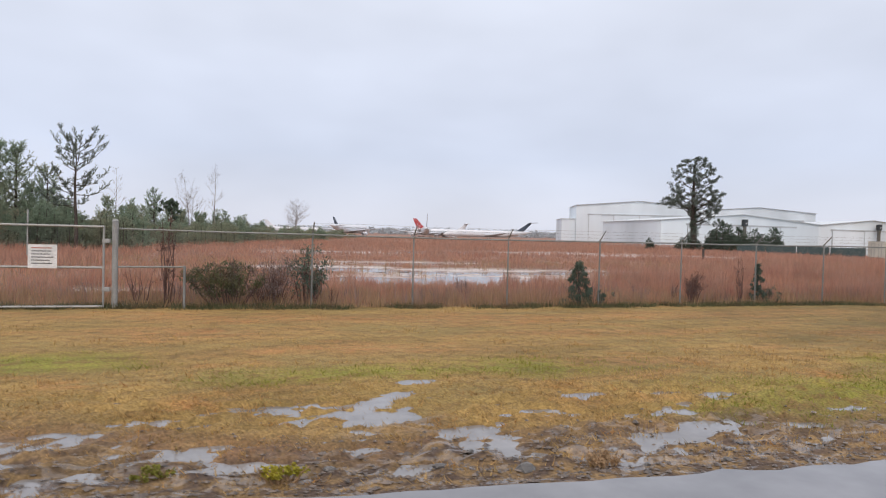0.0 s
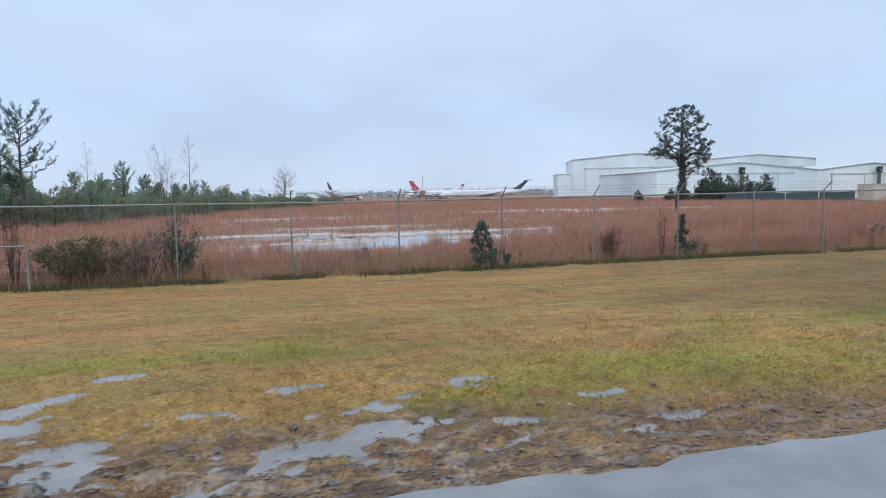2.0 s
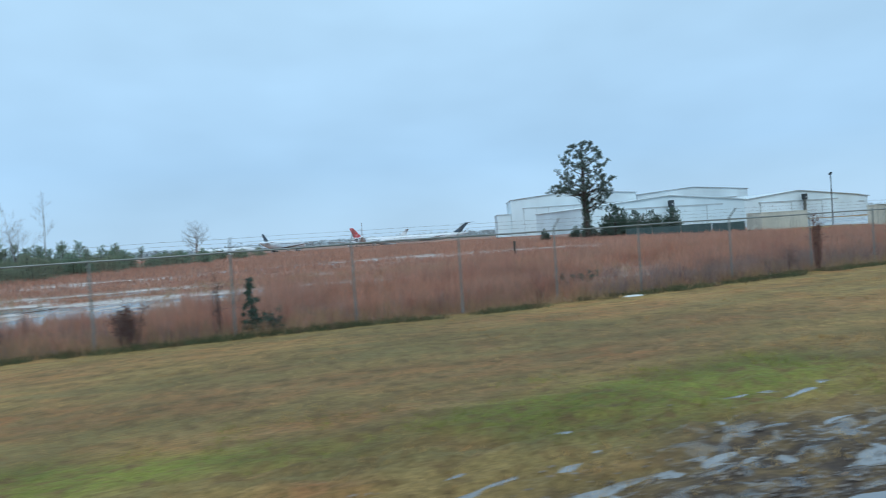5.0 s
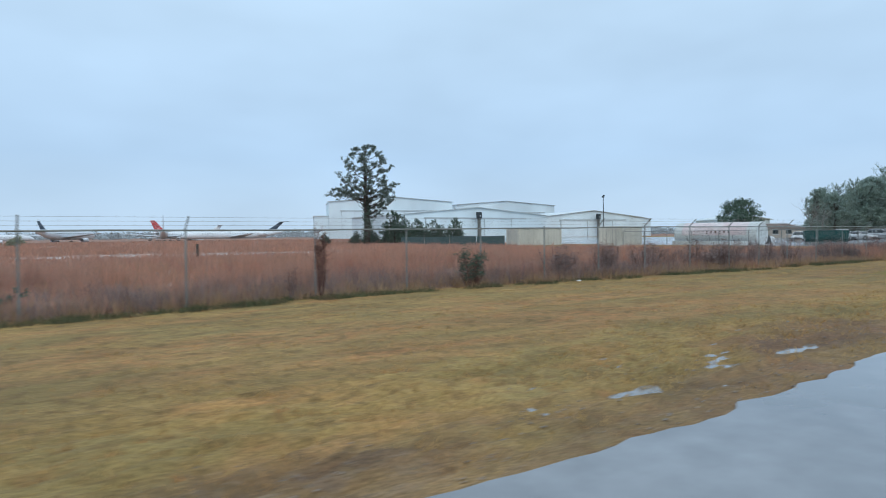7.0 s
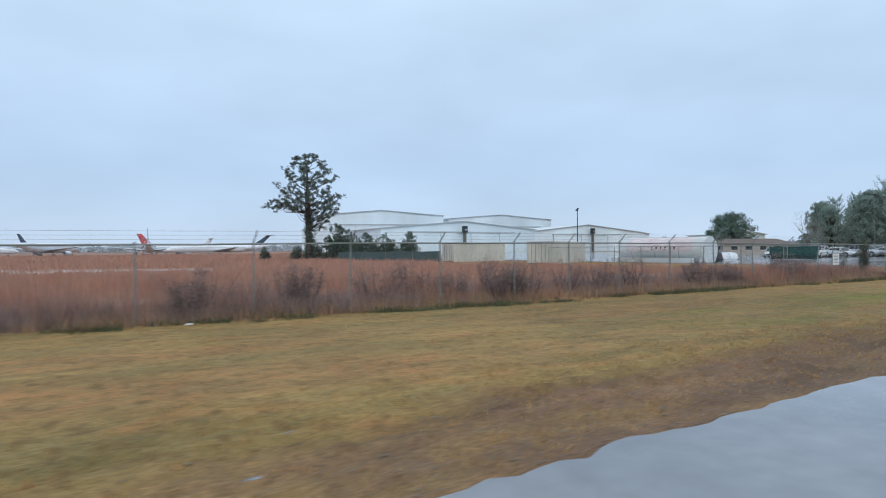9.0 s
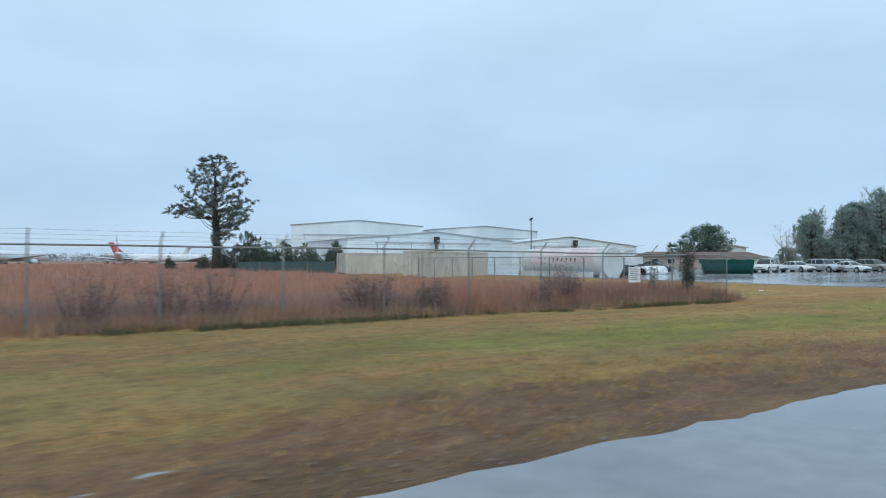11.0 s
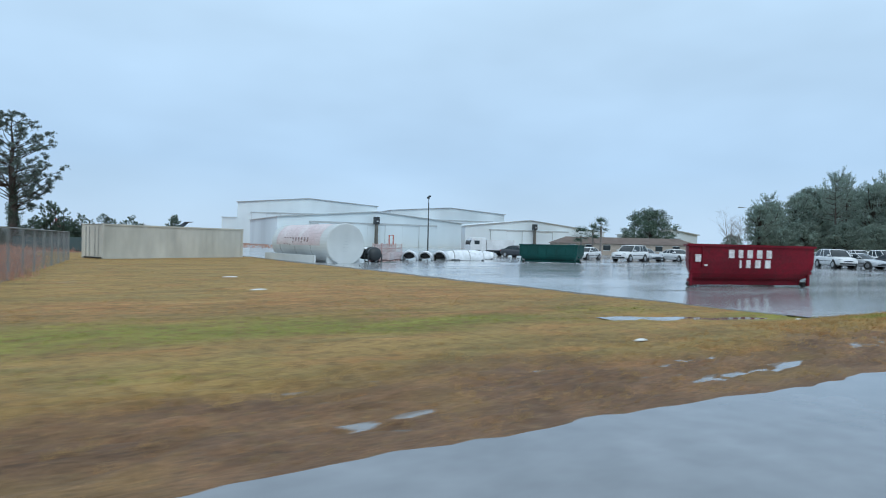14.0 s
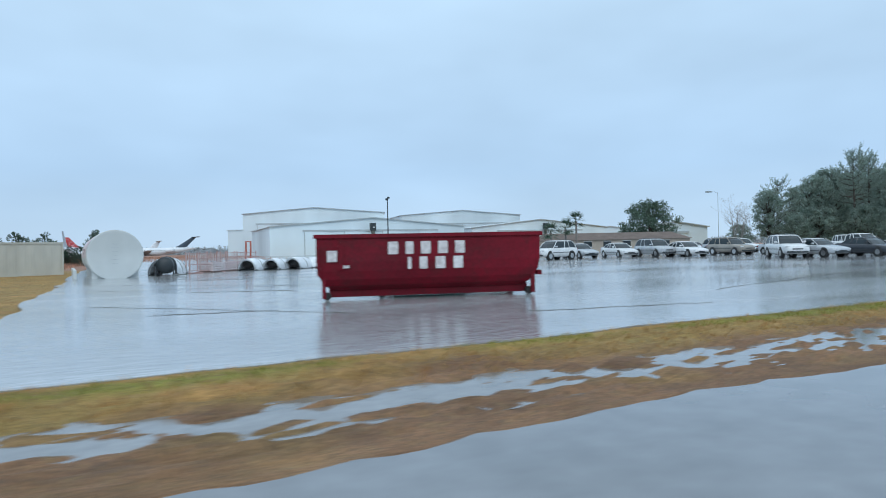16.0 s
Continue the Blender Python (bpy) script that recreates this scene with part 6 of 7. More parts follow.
def storage_tank():
    t = thing("storage_tank", pose(92.8, 38.3, 0.015, 0, 0, 4), "large white horizontal tank with a flat end on low saddles", "tank")
    R, L, zc, n = 1.36, 9.9, 1.24, 40
    rg = lambda y, r_: [(r_ * math.cos(6.2832 * k / n), y, zc + r_ * math.sin(6.2832 * k / n)) for k in range(n)]
    part("shell", loft([rg(0.06, R), rg(L, R)]), M_TANK, t, smooth=False)
    part("end_cap", loft([rg(-0.03, R * 0.94), rg(-0.02, R * 0.985), rg(0.04, R * 1.012), rg(0.16, R * 1.012)]), M_TANK, t)
    for k, (w, z) in enumerate(((0.26, 0.62), (0.34, 0.42), (0.22, 0.22), (0.3, 0.02), (0.36, -0.2), (0.24, -0.42))):
        bm = bmesh.new()
        tube(bm, [(-w * 0.6, -0.035, zc + z), (0, -0.037, zc + z - 0.03), (w * 0.5, -0.035, zc + z - 0.01)], 0.008, 5)
        part("weld_mark", bm, M_GREYTRIM, t)
    for y in (2.6, 5.4, 8.2):
        part("seam", loft([rg(y, R * 1.006), rg(y + 0.07, R * 1.006)], cap=False), M_GALV, t)
    bm = bmesh.new()
    rows = []
    for k in range(15):
        a = math.radians(100 + 85 * k / 14)
        rows.append([bm.verts.new((R * 1.008 * math.cos(a), y, zc + R * 1.008 * math.sin(a))) for y in (1.1, 4.0, 6.6, 8.9)])
    for a, b in zip(rows, rows[1:]):
        for k in range(3):
            bm.faces.new((a[k], b[k], b[k + 1], a[k + 1]))
    part("faded_band", bm, M_TANK_TINT, t, "band of faded pink paint")
    rr_ = random.Random(4)
    for k in range(9):
        y = 3.0 + 0.52 * k
        a0 = math.radians(163)
        a1 = a0 + rr_.uniform(0.18, 0.42)
        bm = bmesh.new()
        v = [bm.verts.new((R * 1.016 * math.cos(a), yy, zc + R * 1.016 * math.sin(a))) for a, yy in ((a0, y), (a0, y + 0.22), (a1, y + 0.18), (a1, y + 0.04))]
        bm.faces.new(v)
        part("stain", bm, M_RUST, t)
    for y in (0.25, 3.6, 6.6, 9.2):
        each("saddle", ((-1.12, -0.62, y, y + 0.28, 0, 0.42), (0.62, 1.12, y, y + 0.28, 0, 0.42)), M_TANK, t)
    part("bund_wall", boxes((-1.95, -1.8, 0.6, 9.8, 0, 0.48), bevel=0.02), M_TANK, t)
    bm = bmesh.new()
    tube(bm, [(0.1, 5.2, zc + R - 0.02), (0.1, 5.2, zc + R + 0.1)], 0.26, 14)
    part("manhole", bm, M_GREYTRIM, t)


storage_tank()


def nacelle(m, L, R, label, inner=M_BLACK):
    """Half of an engine cowling, standing on its cut edges like a small tunnel; mouth at y = 0."""
    t = thing("engine_cowling", m, label, "engine part", "dismantled cowlings")
    n = 18
    arc = lambda y, r_, a0, a1: [(r_ * math.cos(a0 + (a1 - a0) * k / n), y, 0.1 + 1.08 * r_ * math.sin(a0 + (a1 - a0) * k / n)) for k in range(n + 1)]
    prof = ((0.0, 0.90), (0.10, 0.98), (0.5, 1.04), (1.0, 1.05), (0.55 * L, 1.0), (0.8 * L, 0.84), (L, 0.62))
    rings = [arc(y, R * f, -0.1, math.pi + 0.1) + arc(y, R * f - 0.05, math.pi + 0.08, -0.08) for y, f in prof]
    part("shell", loft(rings), M_PLANE, t, smooth=False)
    lip = [(R * 0.93 * math.cos(a), -0.01, 0.1 + R * math.sin(a)) for a in (math.pi * k / 18 for k in range(19))]
    part("lip", tube(bmesh.new(), lip, 0.045, 6), M_CHROME, t, smooth=True)
    rg = lambda y, r_: [(r_ * math.cos(6.2832 * k / 16), y, 0.1 + 0.55 * R + 0.62 * r_ * math.sin(6.2832 * k / 16)) for k in range(16)]
    part("duct", loft([rg(0.35, R * 0.72), rg(L * 0.5, R * 0.62), rg(L * 0.8, R * 0.4)]), inner, t, smooth=True)
    for y in (0.3 * L, 0.62 * L):
        f = float(np.interp(y, [p[0] for p in prof], [p[1] for p in prof]))
        part("seam", loft([arc(y, R * f + 0.012, 0.0, math.pi) + arc(y, R * f - 0.02, math.pi, 0.0), arc(y + 0.06, R * f + 0.012, 0.0, math.pi) + arc(y + 0.06, R * f - 0.02, math.pi, 0.0)]), M_GALV, t)
    each("skid", ((-R * 1.0, -R * 0.82, 0.05, L * 0.7, 0, 0.1), (R * 0.82, R * 1.0, 0.05, L * 0.7, 0, 0.1)), M_DARK, t)
    return t


NL = "white half engine cowling with a dark open mouth on wet asphalt"
for x, y, rz, L, R in ((100.6, 44.2, -34, 3.6, 0.66), (102.3, 44.6, -36, 3.4, 0.62), (103.9, 45.0, -38, 3.6, 0.66)):
    nacelle(pose(x, y, 0.015, 0, 0, rz), L, R, NL)
nacelle(pose(109.0, 46.2, 0.015, 0, 0, 78), 4.4, 0.72, "long white cowling half lying side-on on wet asphalt")
nacelle(pose(113.4, 50.5, 0.015, 0, 0, 60), 3.4, 0.6, "grey cowling half among dismantled parts")
nacelle(pose(95.2, 40.6, 0.015, 0, 0, -24), 2.6, 0.85, "white cowling with dark exposed machinery beside the tank", M_DARK)


def engine_stand(m):
    t = thing("engine_core", m, "dark dismantled engine core on a steel stand", "engine")
    n = 16
    rg = lambda y, r_: [(r_ * math.cos(6.2832 * k / n), y, 0.62 + r_ * math.sin(6.2832 * k / n)) for k in range(n)]
    part("core", loft([rg(0, 0.2), rg(0.1, 0.46), rg(0.35, 0.48), rg(0.4, 0.36), rg(0.9, 0.38), rg(0.95, 0.5), rg(1.3, 0.48), rg(1.5, 0.3)]), M_DARK, t, smooth=True)
    for s in (-0.5, 0.42):
        each("stand_leg", ((s, s + 0.08, 0.1, 0.18, 0, 0.6), (s, s + 0.08, 1.15, 1.23, 0, 0.6), (s, s + 0.08, 0.18, 1.15, 0.05, 0.13),), M_DARK, t)
    bm = bmesh.new()
    tube(bm, [(0.4, 0.0, 0.05), (1.3, -0.8, 0.12)], 0.04, 6)
    part("tow_bar", bm, M_GALV, t)


engine_stand(pose(95.2, 38.9, 0.015, 0, 0, -12))


def crowd_barrier(m, mt):
    t = thing("steel_barrier", m, "weathered red and white steel barrier rack", "barrier", "stacked barriers")
    for z in (0.15, 0.55, 0.95, 1.25):
        part("rail", tube(bmesh.new(), [(0, 0, z), (2.3, 0, z)], 0.022, 6), M_FADED, t)
    for k in range(12):
        part("bar", tube(bmesh.new(), [(0.1 + 0.19 * k, 0, 0.15), (0.1 + 0.19 * k, 0, 1.25)], 0.014, 5), mt, t)
    for x in (0.0, 2.3):
        bm = bmesh.new()
        tube(bm, [(x, 0, 0), (x, 0, 1.36)], 0.03, 6)
        box(bm, x - 0.03, x + 0.03, -0.35, 0.35, 0, 0.05)
        part("foot", bm, M_FADED, t)
    return t


cb = crowd_barrier(pose(96.6, 42.0, 0.015, 0, 0, 52), M_PINKW)
for k, (x, y, rz) in enumerate(((98.1, 44.0, 50), (99.5, 45.8, 48), (97.3, 42.3, 46), (98.7, 44.2, 47), (97.6, 43.6, 55), (99.0, 45.9, 53), (96.9, 43.0, 49), (100.2, 46.6, 40))):
    copy_thing(cb, pose(x, y, 0.015, 0, 0, rz))


def crate(m, w, d, h):
    t = thing("parts_crate", m, "low pinkish crate of loose parts", "crate", "parts crates")
    for k in range(4):
        z = 0.1 + (h - 0.12) * k / 4
        each("slat", ((0, w, 0, 0.03, z, z + h * 0.17), (0, w, d - 0.03, d, z, z + h * 0.17), (0, 0.03, 0.03, d - 0.03, z, z + h * 0.17),
                      (w - 0.03, w, 0.03, d - 0.03, z, z + h * 0.17)), M_TANK_TINT, t)
    part("pallet", boxes((0, w, 0, d, 0, 0.1)), M_WEED, t)
    return t


c0 = crate(pose(99.2, 44.4, 0.015, 0, 0, 48), 1.5, 1.0, 0.7)
for x, y, rz in ((100.3, 45.7, 46), (98.3, 43.0, 50), (101.2, 46.9, 44)):
    copy_thing(c0, pose(x, y, 0.015, 0, 0, rz))
frame_posts = thing("orange_post_frame", pose(101.7, 49.6, 0.015, 0, 0, -30), "pair of dark orange upright steel posts", "post")
for x in (-0.18, 0.18):
    part("post", boxes((x - 0.05, x + 0.05, -0.05, 0.05, 0, 2.05), bevel=0.008), M_ORANGE, frame_posts)
part("crossbar", boxes((-0.23, 0.23, -0.06, 0.06, 2.052, 2.10)), M_ORANGE, frame_posts)


# ---- masts and lamps ----
def lamp_pole(m, h, r, mt, label, arm=0.0):
    t = thing("lamp_post", m, label, "lamp post")
    bm = bmesh.new()
    tube(bm, [(0, 0, 0), (0, 0, h)], [r, r * 0.6], 10)
    part("pole", bm, mt, t)
    part("base_plate", boxes((-r * 2, r * 2, -r * 2, r * 2, 0, 0.06), bevel=0.01), mt, t)
    if arm:
        bm = bmesh.new()
        tube(bm, [(0, 0, h - 0.1), (arm * 0.5, 0, h + 0.1), (arm, 0, h + 0.1)], r * 0.5, 6)
        part("arm", bm, mt, t)
        part("lamp_head", boxes((arm - 0.1, arm + 0.6, -0.14, 0.14, h + 0.03, h + 0.17), bevel=0.03), mt, t)
    else:
        bm = bmesh.new()
        box(bm, -0.32, 0.1, -0.2, 0.2, h, h + 0.35, bevel=0.04)
        box(bm, -0.05, 0.38, -0.16, 0.16, h + 0.3, h + 0.6, bevel=0.04)
        part("lamp_head", bm, mt, t)
    return t


lamp_pole(pose(133, 97.7, 0.0), 9.5, 0.13, M_DARK, "tall black lamp post with a twin floodlight head")
lamp_pole(pose(155.2, 50.5, 0.015, 0, 0, 150), 7.1, 0.03, M_GALV, "slim pale lamp post with a side arm", 0.8)


def mast(m, h, w, label):
    t = thing("sign_mast", m, label, "mast")
    bm = boxes((-0.45, 0.45, -0.45, 0.45, 0, h), bevel=0.05)
    part("pier", bm, M_MAST, t)
    part("sign_box", boxes((-w / 2, w / 2, -0.7, 0.7, h - 0.2, h + 2.2), bevel=0.06), M_DARK, t)
    part("top_lamp", boxes((-0.3, 0.3, -0.9, -0.7, h + 0.6, h + 1.0), bevel=0.04), M_LAMPGLASS, t)
    return t


mast(pose(164.6, 187.0, 0), 7.6, 1.7, "tall brown pier with a dark box sign by a hangar")
mast(pose(241.3, 199.0, 0), 8.1, 1.8, "tall brown pier with a dark box sign by a hangar")


# ---- vehicles ----
def car(kind, colour, label):
    """Nose at x = 0, tail towards +x; rounded shell, glasshouse, arches and wheels."""
    t = thing(kind, Matrix(), label, "car", "parked cars")
    paint = CARPAINT[colour]
    # stations: x, half width, sill, shoulder line
    spec = {"sedan": (4.75, 0.91, 1.44, ((0.0, .62, .42, .62), (.10, .78, .30, .70), (.45, .87, .24, .78), (1.1, .90, .22, .88), (1.7, .91, .22, .95), (2.6, .91, .22, .97), (3.5, .91, .23, 1.0), (4.1, .88, .26, 1.03), (4.55, .82, .32, 1.02), (4.7, .74, .42, .94), (4.75, .62, .50, .84)),
                      (1.35, 2.15, 3.15, 4.15), 0.32),
            "suv": (4.75, 0.94, 1.74, ((0.0, .68, .48, .80), (.10, .82, .36, .92), (.45, .90, .30, 1.0), (1.1, .93, .28, 1.06), (1.7, .94, .27, 1.10), (2.8, .94, .27, 1.12), (3.8, .94, .28, 1.14), (4.4, .91, .32, 1.14), (4.65, .86, .38, 1.10), (4.75, .76, .50, 1.0)),
                    (1.25, 2.0, 4.1, 4.6), 0.36),
            "pickup": (5.5, 0.98, 1.82, ((0.0, .74, .55, .92), (.10, .88, .42, 1.02), (.5, .95, .36, 1.08), (1.3, .97, .34, 1.13), (2.4, .98, .33, 1.15), (3.6, .98, .34, 1.16), (4.8, .97, .36, 1.17), (5.4, .94, .42, 1.17), (5.5, .86, .55, 1.12)),
                       (1.45, 2.1, 3.35, 3.6), 0.38)}[kind]
    L, hw, top, st, cab, wr = spec
    rings = []
    for x, q, zb, zt in st:
        h = zt - zb
        half = ((0.80, 0.0), (0.95, 0.10), (1.0, 0.34), (1.0, 0.62), (0.965, 0.84), (0.88, 0.95), (0.62, 1.0))
        rings.append([(x, q * a, zb + h * b) for a, b in half] + [(x, -q * a, zb + h * b) for a, b in reversed(half)])
    part("body", loft(rings), paint, t, smooth=True)
    zb = float(np.interp((cab[0] + cab[3]) / 2, [p[0] for p in st], [p[3] for p in st])) - 0.06
    a, b, c, d = cab

    def plan(x0, x1, y, z, r_=0.16):
        return [(x0 + r_, -y, z), (x1 - r_, -y, z), (x1 - 0.03, -y + r_, z), (x1, 0, z), (x1 - 0.03, y - r_, z), (x1 - r_, y, z), (x0 + r_, y, z), (x0 + 0.05, y - r_, z), (x0, 0, z), (x0 + 0.05, -y + r_, z)]
    mid = 0.55
    lerp = lambda u, w: u + (w - u) * mid
    part("cabin_glass", loft([plan(a, d, hw * 0.88, zb), plan(lerp(a, b) - 0.04, lerp(d, c) + 0.05, hw * 0.82, lerp(zb, top)), plan(b - 0.02, c + 0.02, hw * 0.72, top - 0.06)]), M_GLASS, t)
    part("roof", loft([plan(b - 0.10, c + 0.10, hw * 0.755, top - 0.09), plan(b - 0.04, c + 0.04, hw * 0.71, top - 0.03), plan(b + 0.25, c - 0.2, hw * 0.5, top)]), paint, t, smooth=True)
    for s in (-1, 1):
        for (x0, x1) in ((a + 0.1, b), ((a + d) / 2 - 0.1, (b + c) / 2), (d - 0.1, c), ((a + 2 * d) / 3 + 0.05, (b + 2.2 * c) / 3.2)):
            xm = x0 + (x1 - x0) * mid
            part("pillar", tube(bmesh.new(), [(x0, s * hw * 0.885, zb), (xm, s * hw * 0.825, lerp(zb, top)), (x1, s * hw * 0.735, top - 0.07)], 0.035, 5), paint, t)
    for x in (L * 0.185, L * 0.79):
        for s in (-1, 1):
            q = float(np.interp(x, [p[0] for p in st], [p[1] for p in st]))
            part("wheel_arch", tube(bmesh.new(), [(x, s * (q - 0.2), wr + 0.03), (x, s * (q + 0.004), wr + 0.03)], wr + 0.075, 18), M_BLACK, t)
            wheel = part("wheel", tube(bmesh.new(), [(x, s * (q - 0.20), wr), (x, s * (q + 0.012), wr), (x, s * (q + 0.02), wr)], [wr, wr, wr * 0.93], 18), M_BLACK, t)
            part("rim", tube(bmesh.new(), [(x, s * (q - 0.02), wr), (x, s * (q + 0.026), wr), (x, s * (q + 0.018), wr)], [wr * 0.66, wr * 0.62, wr * 0.2], 12), M_CHROME, wheel)
    for s in (-1, 1):
        y0, y1 = sorted((s * hw * 0.5, s * hw * 0.86))
        zf, zr = st[1][3], st[-2][3]
        part("headlight", boxes((0.03, 0.32, y0, y1, zf - 0.17, zf - 0.04), bevel=0.03), M_LAMPGLASS, t)
        part("tail_light", boxes((L - 0.22, L + 0.0, y0, y1, zr - 0.26, zr - 0.06), bevel=0.03), M_TAIL, t)
        y0, y1 = sorted((s * hw * 0.93, s * (hw + 0.17)))
        part("wing_mirror", boxes((b - 0.5, b - 0.37, y0, y1, zb + 0.06, zb + 0.19), bevel=0.03), paint, t)
        y0, y1 = sorted((s * hw * 0.995, s * (hw * 1.012)))
        part("side_trim", boxes((1.2, L - 1.3, y0, y1, zb - 0.42, zb - 0.37)), M_DARK, t)
    part("grille", boxes((-0.012, 0.1, -hw * 0.4, hw * 0.4, st[0][3] - 0.2, st[0][3] - 0.07), bevel=0.02), M_DARK, t)
    each("bumper", ((-0.04, 0.12, -hw * 0.78, hw * 0.78, st[1][2] + 0.02, st[1][2] + 0.16), (L - 0.12, L + 0.03, -hw * 0.78, hw * 0.78, st[-2][2] + 0.02, st[-2][2] + 0.18)), M_DARK, t, 0.04)
    if kind == "pickup":
        part("bed", boxes((3.8, 5.3, -hw * 0.76, hw * 0.76, 1.165, 1.178)), M_DARK, t)
    if kind == "suv":
        for s in (-1, 1):
            part("roof_rail", tube(bmesh.new(), [(b + 0.2, s * hw * 0.6, top + 0.01), (b + 0.4, s * hw * 0.62, top + 0.05), (c - 0.4, s * hw * 0.62, top + 0.05), (c - 0.2, s * hw * 0.6, top + 0.01)], 0.018, 5), M_DARK, t)
    return t


CARS = ((("suv", "white"), "white sport utility car parked on wet asphalt", ((125.4, 45.4, 12), (136.8, 29.0, 52), (162.5, 51.0, 80))),
        (("sedan", "silver"), "silver sedan parked on wet asphalt", ((132.4, 46.2, 80), (139.6, 27.4, 78), (166.0, 45.0, 80), (149.0, 36.6, 76))),
        (("sedan", "white"), "white sedan parked on wet asphalt", ((135.8, 44.6, 76), (139.4, 39.6, 78), (161.4, 57.5, 80), (125.0, 51.0, 20), (167.5, 94.0, 100), (152.0, 44.0, 80))),
        (("suv", "tan"), "tan sport utility car parked on wet asphalt", ((146.0, 39.8, 80), (170.0, 40.0, 80))),
        (("suv", "silver"), "silver sport utility car with a roof rack on wet asphalt", ((138.4, 42.4, 77), (155.5, 48.6, 78))),
        (("sedan", "dark"), "dark sedan parked on wet asphalt", ((143.2, 25.6, 78), (152.4, 51.6, 78), (124.0, 57.0, 101))),
        (("pickup", "white"), "white pickup truck parked on wet asphalt", ((152.4, 31.0, 78), (147.0, 24.0, 80), (161.0, 38.0, 60))))
for (kind, colour), label, places in CARS:
    c = car(kind, colour, label)
    for k, (x, y, rz) in enumerate(places):
        if k == 0:
            c.matrix_world = pose(x, y, 0.015, 0, 0, rz)
        else:
            copy_thing(c, pose(x, y, 0.015, 0, 0, rz))


def box_truck(m):
    t = thing("box_truck", m, "white flatbed truck with a square cab by the hangars", "truck")
    sec = lambda x0, x1, y, z: [(x0, -y, z), (x1, -y, z), (x1, y, z), (x0, y, z)]
    part("cab", loft([sec(0, 2.1, 1.05, 0.5), sec(0, 2.1, 1.08, 1.3), sec(0.25, 2.1, 1.0, 2.25), sec(0.4, 2.0, 0.9, 2.32)]), CARPAINT["white"], t)
    part("side_window", boxes((0.55, 1.25, -1.075, 1.075, 1.45, 1.95), bevel=0.02), M_GLASS, t)
    part("windscreen", boxes((0.02, 0.18, -0.85, 0.85, 1.4, 1.95), bevel=0.02), M_GLASS, t)
    part("cargo_box", boxes((2.2, 6.0, -1.1, 1.1, 0.75, 2.1), bevel=0.04), CARPAINT["white"], t)
    for x in (1.0, 4.8):
        for s in (-1, 1):
            bm = bmesh.new()
            ya, yb = s * 0.78, s * 1.06
            tube(bm, [(x, ya, 0.45), (x, yb, 0.45)], 0.45, 16)
            w = part("wheel", bm, M_BLACK, t)
            bm = bmesh.new()
            tube(bm, [(x, yb - s * 0.03, 0.45), (x, yb + s * 0.01, 0.45)], 0.26, 12)
            part("rim", bm, M_CHROME, w)
    part("chassis", boxes((0.3, 6.1, -0.45, 0.45, 0.42, 0.74)), M_DARK, t)


box_truck(pose(121.0, 66.6, 0.015, 0, 0, -14))


# ---- buildings beyond the yard ----
def low_house(m, L, W, eave, ridge, label):
    t = thing("low_building", m, label, "building")
    part("wall", boxes((0.4, L - 0.4, 0.4, W - 0.4, 0, eave)), M_TANWALL, t)
    bm = bmesh.new()
    P = [(0, 0, eave), (L, 0, eave), (L, W, eave), (0, W, eave), (2.5, W / 2, ridge), (L - 2.5, W / 2, ridge)]
    v = [bm.verts.new(p) for p in P]
    for f in ((0, 1, 5, 4), (1, 2, 5), (2, 3, 4, 5), (3, 0, 4), (3, 2, 1, 0)):
        bm.faces.new([v[k] for k in f])
    bmesh.ops.recalc_face_normals(bm, faces=bm.faces)
    part("roof", bm, M_BROWNROOF, t)
    for k in range(7):
        x = 2 + k * (L - 4) / 7
        win = part("window", boxes((x, x + 1.4, 0.34, 0.42, 0.9, 1.9)), M_GLASS, t)
        each("window_frame", ((x - 0.08, x + 1.48, 0.32, 0.41, 1.9, 2.0), (x - 0.08, x + 1.48, 0.32, 0.41, 0.8, 0.9),), M_PAPER, win)
    return t


low_house(pose(158, 91, 0, 0, 0, -28), 28, 9, 2.2, 3.5, "long low tan building with a brown hipped roof")
hangar(213, 120, -26, 17, 16, 5.6, 7.0, "small grey metal shed beyond the car park", 6, 4, 2)


# ---- palms and trees beyond the yard ----
def palm(m, h, seed, label):
    rr = random.Random(seed)
    t = thing("palm_tree", m, label, "palm", "palms by the low building")
    bm = bmesh.new()
    tube(bm, [(0, 0, -0.1), (0.05, 0, h * 0.45), (0.02, 0, h * 0.84)], [0.2, 0.17, 0.16], 9)
    part("trunk", bm, M_TWIG, t)
    v = []
    for k in range(64):
        a, el = rr.uniform(0, 6.283), rr.uniform(-0.6, 1.4)
        d = Vector((math.cos(a) * math.cos(el), math.sin(a) * math.cos(el), math.sin(el)))
        c = Vector((0, 0, h * 0.84))
        mid = c + d * 1.0
        s = d.cross(Vector((0, 0, 1))).normalized()
        for j in range(9):
            q = (j - 4) / 4
            tip = mid + (d * (1 - 0.35 * abs(q)) + s * q * 0.9).normalized() * rr.uniform(0.9, 1.25) - Vector((0, 0, 0.3 * abs(q)))
            n_ = s * 0.05
            v += [tuple(mid - n_), tuple(mid + n_), tuple(tip)]
        v += [tuple(c - s * 0.015), tuple(c + s * 0.015), tuple(mid)]
    crown_part(np.array(v), M_LEAF, t, "fronds")
    return t


palm(pose(160.2, 82.2, 0), 6.3, 1, "fan palm with a round head beside a low building")
palm(pose(157.0, 81.0, 0), 4.7, 2, "shorter fan palm beside a low building")
palm(pose(153.4, 80.1, 0), 4.0, 3, "shorter fan palm beside a low building")

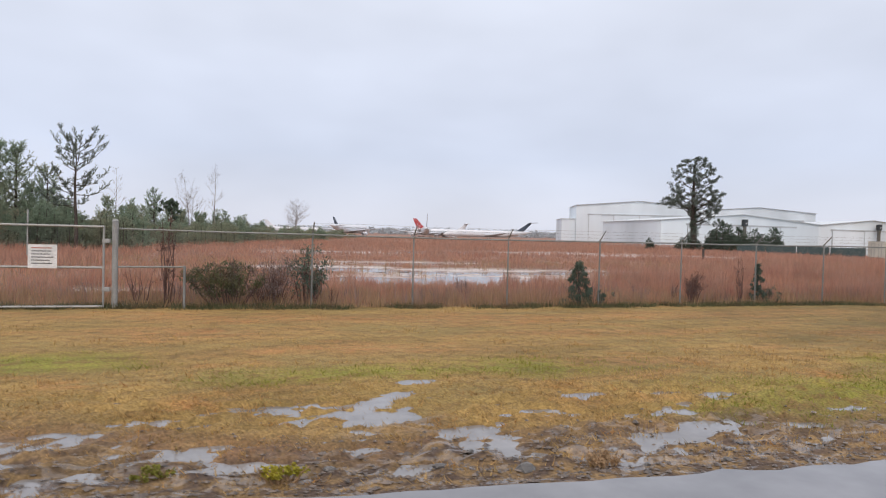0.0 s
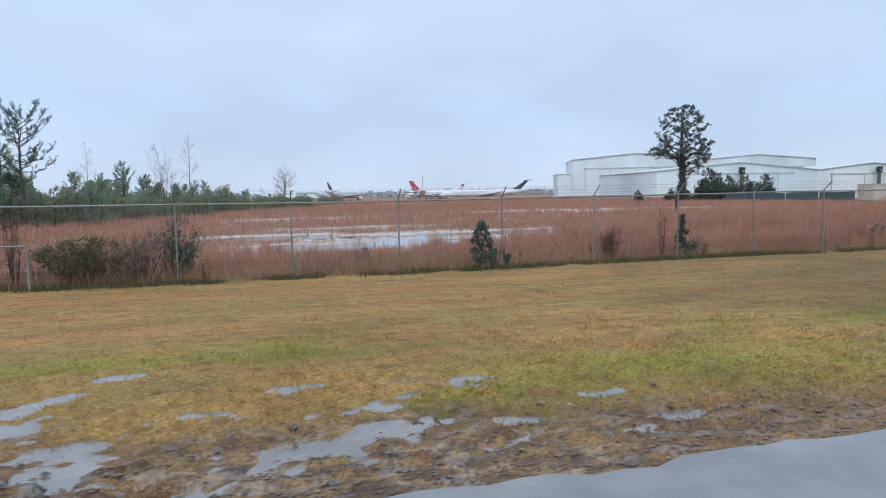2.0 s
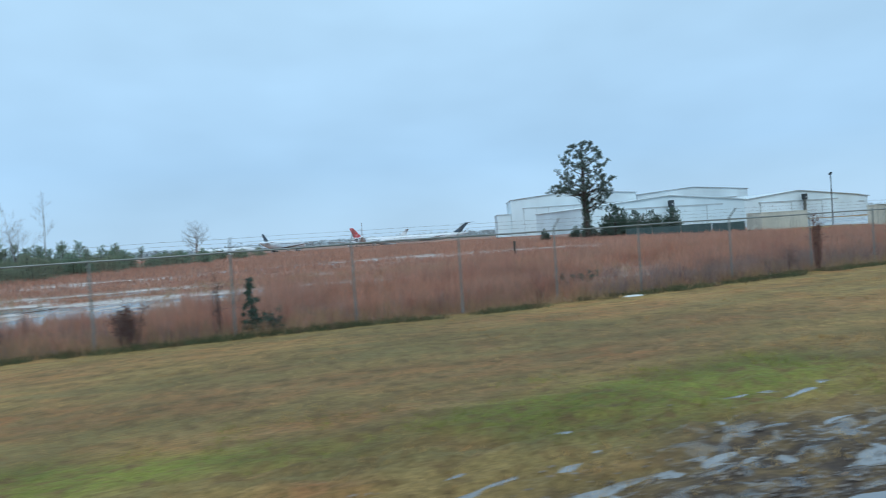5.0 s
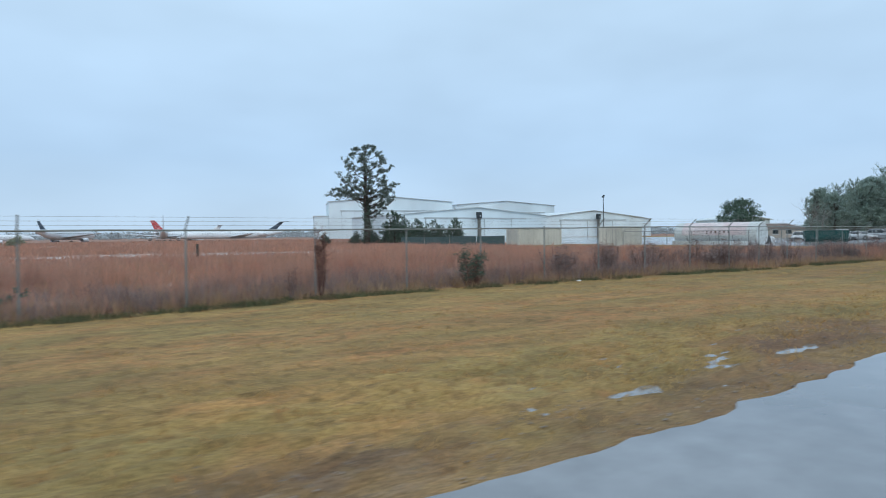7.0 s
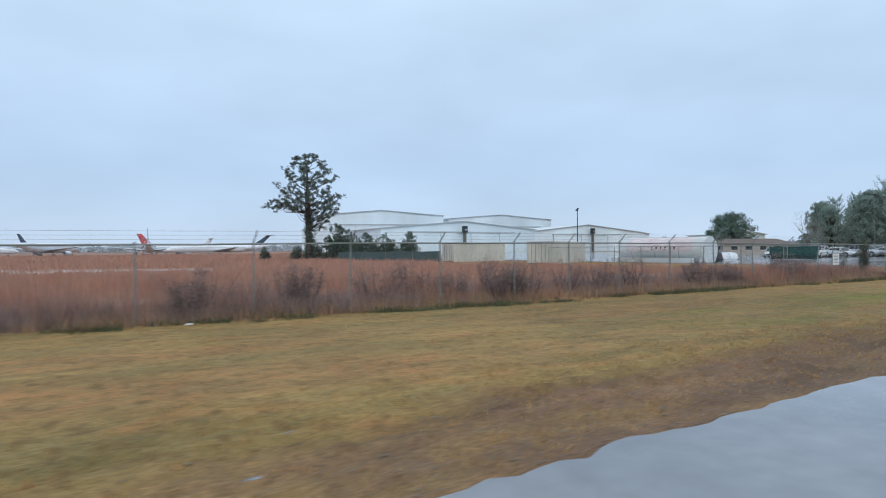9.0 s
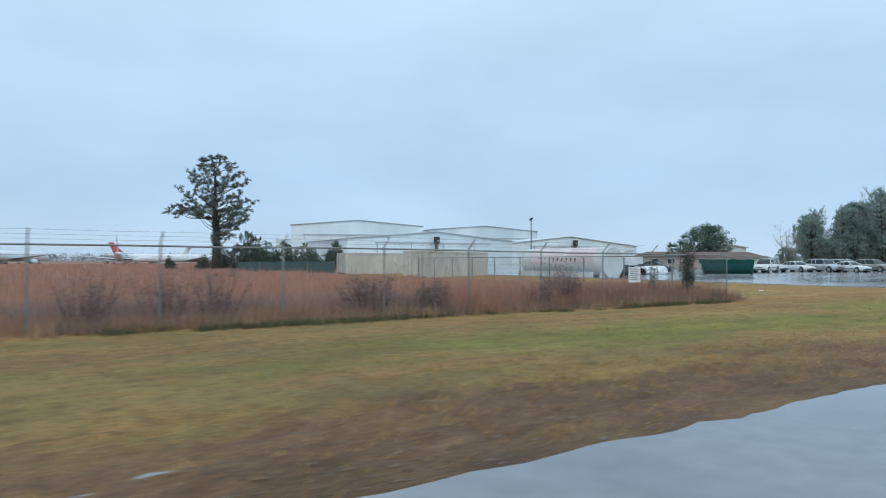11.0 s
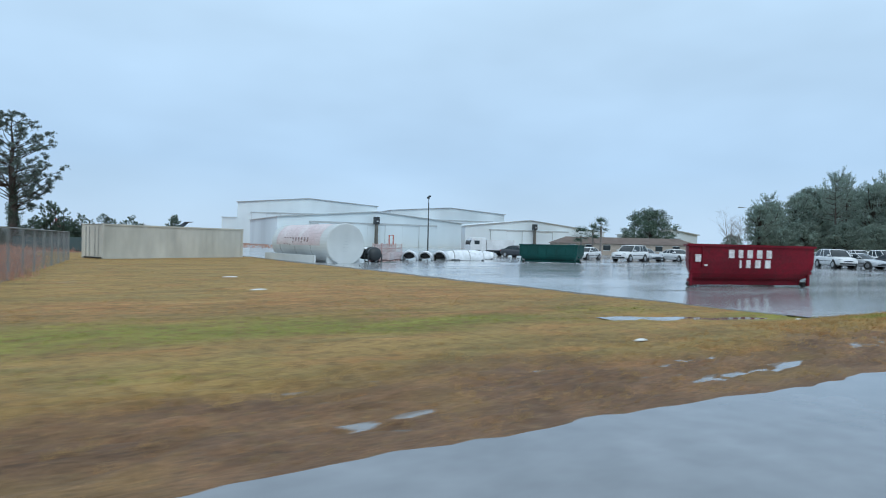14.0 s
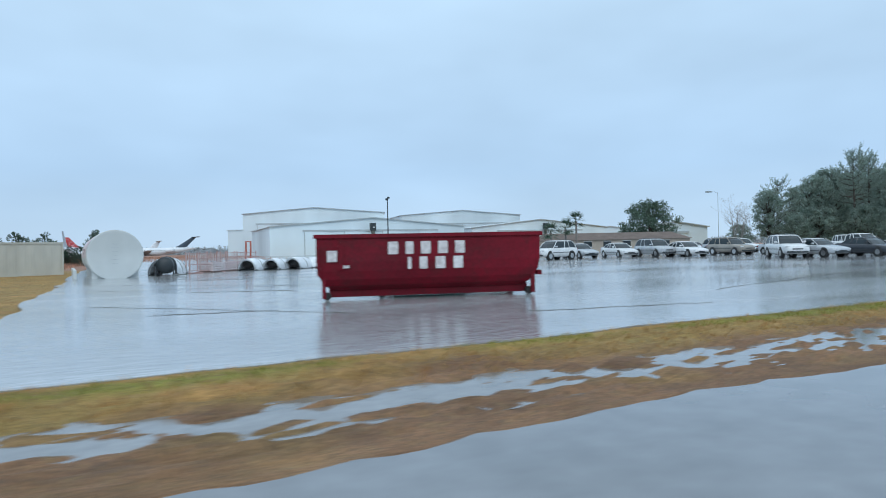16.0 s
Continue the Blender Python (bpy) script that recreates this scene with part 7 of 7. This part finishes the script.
oak = leafy_tree("oak_tree", 11.6, 13.5, 81, "broad round evergreen oak with gaps in its crown", M_LEAF, 0.26, 0.22, 190, 70)
oak.matrix_world = pose(202.6, 107.2, 0, 0, 0, 30)
# the wood's crowns carry their haze in the leaf colour
big = leafy_tree("woodland_tree", 18.0, 10.0, 82, "tall dark tree in the dense wood beyond the cars", M_WOOD_HAZED, 0.26, 0.25, 330, 46, "trees of the dense wood")
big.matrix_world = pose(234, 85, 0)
bigp = open_pine("woodland_pine", 19.0, 83, "tall pine rising from the dense wood", "trees of the dense wood", 0.4, 0.24, M_WOOD_HAZED, 1.5, 0.5, 0.15, 14)
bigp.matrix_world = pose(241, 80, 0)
under = leafy_tree("undergrowth_tree", 9.0, 9.0, 84, "dense dark undergrowth at the foot of the wood", M_WOOD_HAZED, 0.24, 0.05, 240, 46, "undergrowth of the dense wood")
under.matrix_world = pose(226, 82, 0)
rr = random.Random(90)
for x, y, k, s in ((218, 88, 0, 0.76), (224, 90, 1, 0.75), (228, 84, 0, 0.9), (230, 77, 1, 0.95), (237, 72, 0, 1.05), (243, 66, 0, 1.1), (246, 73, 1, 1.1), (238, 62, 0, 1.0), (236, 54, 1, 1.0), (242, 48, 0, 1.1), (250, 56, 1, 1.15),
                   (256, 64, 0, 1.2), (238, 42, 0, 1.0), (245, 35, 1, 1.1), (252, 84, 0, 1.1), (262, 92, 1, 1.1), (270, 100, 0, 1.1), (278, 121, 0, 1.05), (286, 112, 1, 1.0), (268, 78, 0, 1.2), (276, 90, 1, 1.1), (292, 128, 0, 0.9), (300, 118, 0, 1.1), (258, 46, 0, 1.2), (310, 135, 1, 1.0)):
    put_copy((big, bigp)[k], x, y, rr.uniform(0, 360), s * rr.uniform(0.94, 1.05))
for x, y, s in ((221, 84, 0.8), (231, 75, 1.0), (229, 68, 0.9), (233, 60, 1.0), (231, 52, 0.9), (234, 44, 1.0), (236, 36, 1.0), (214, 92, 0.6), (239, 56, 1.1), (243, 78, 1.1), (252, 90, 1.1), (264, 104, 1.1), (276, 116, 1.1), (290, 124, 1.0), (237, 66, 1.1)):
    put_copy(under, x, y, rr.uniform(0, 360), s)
bare_tree("bare_tree", pose(211.0, 91, 0), 11.0, 36, "leafless twiggy tree in front of the dense wood", crown=0.4, fork=2, base=0.010)
bare_tree("bare_tree", pose(206.0, 86, 0), 9.0, 37, "leafless twiggy tree in front of the dense wood", crown=0.4, fork=2, base=0.010)
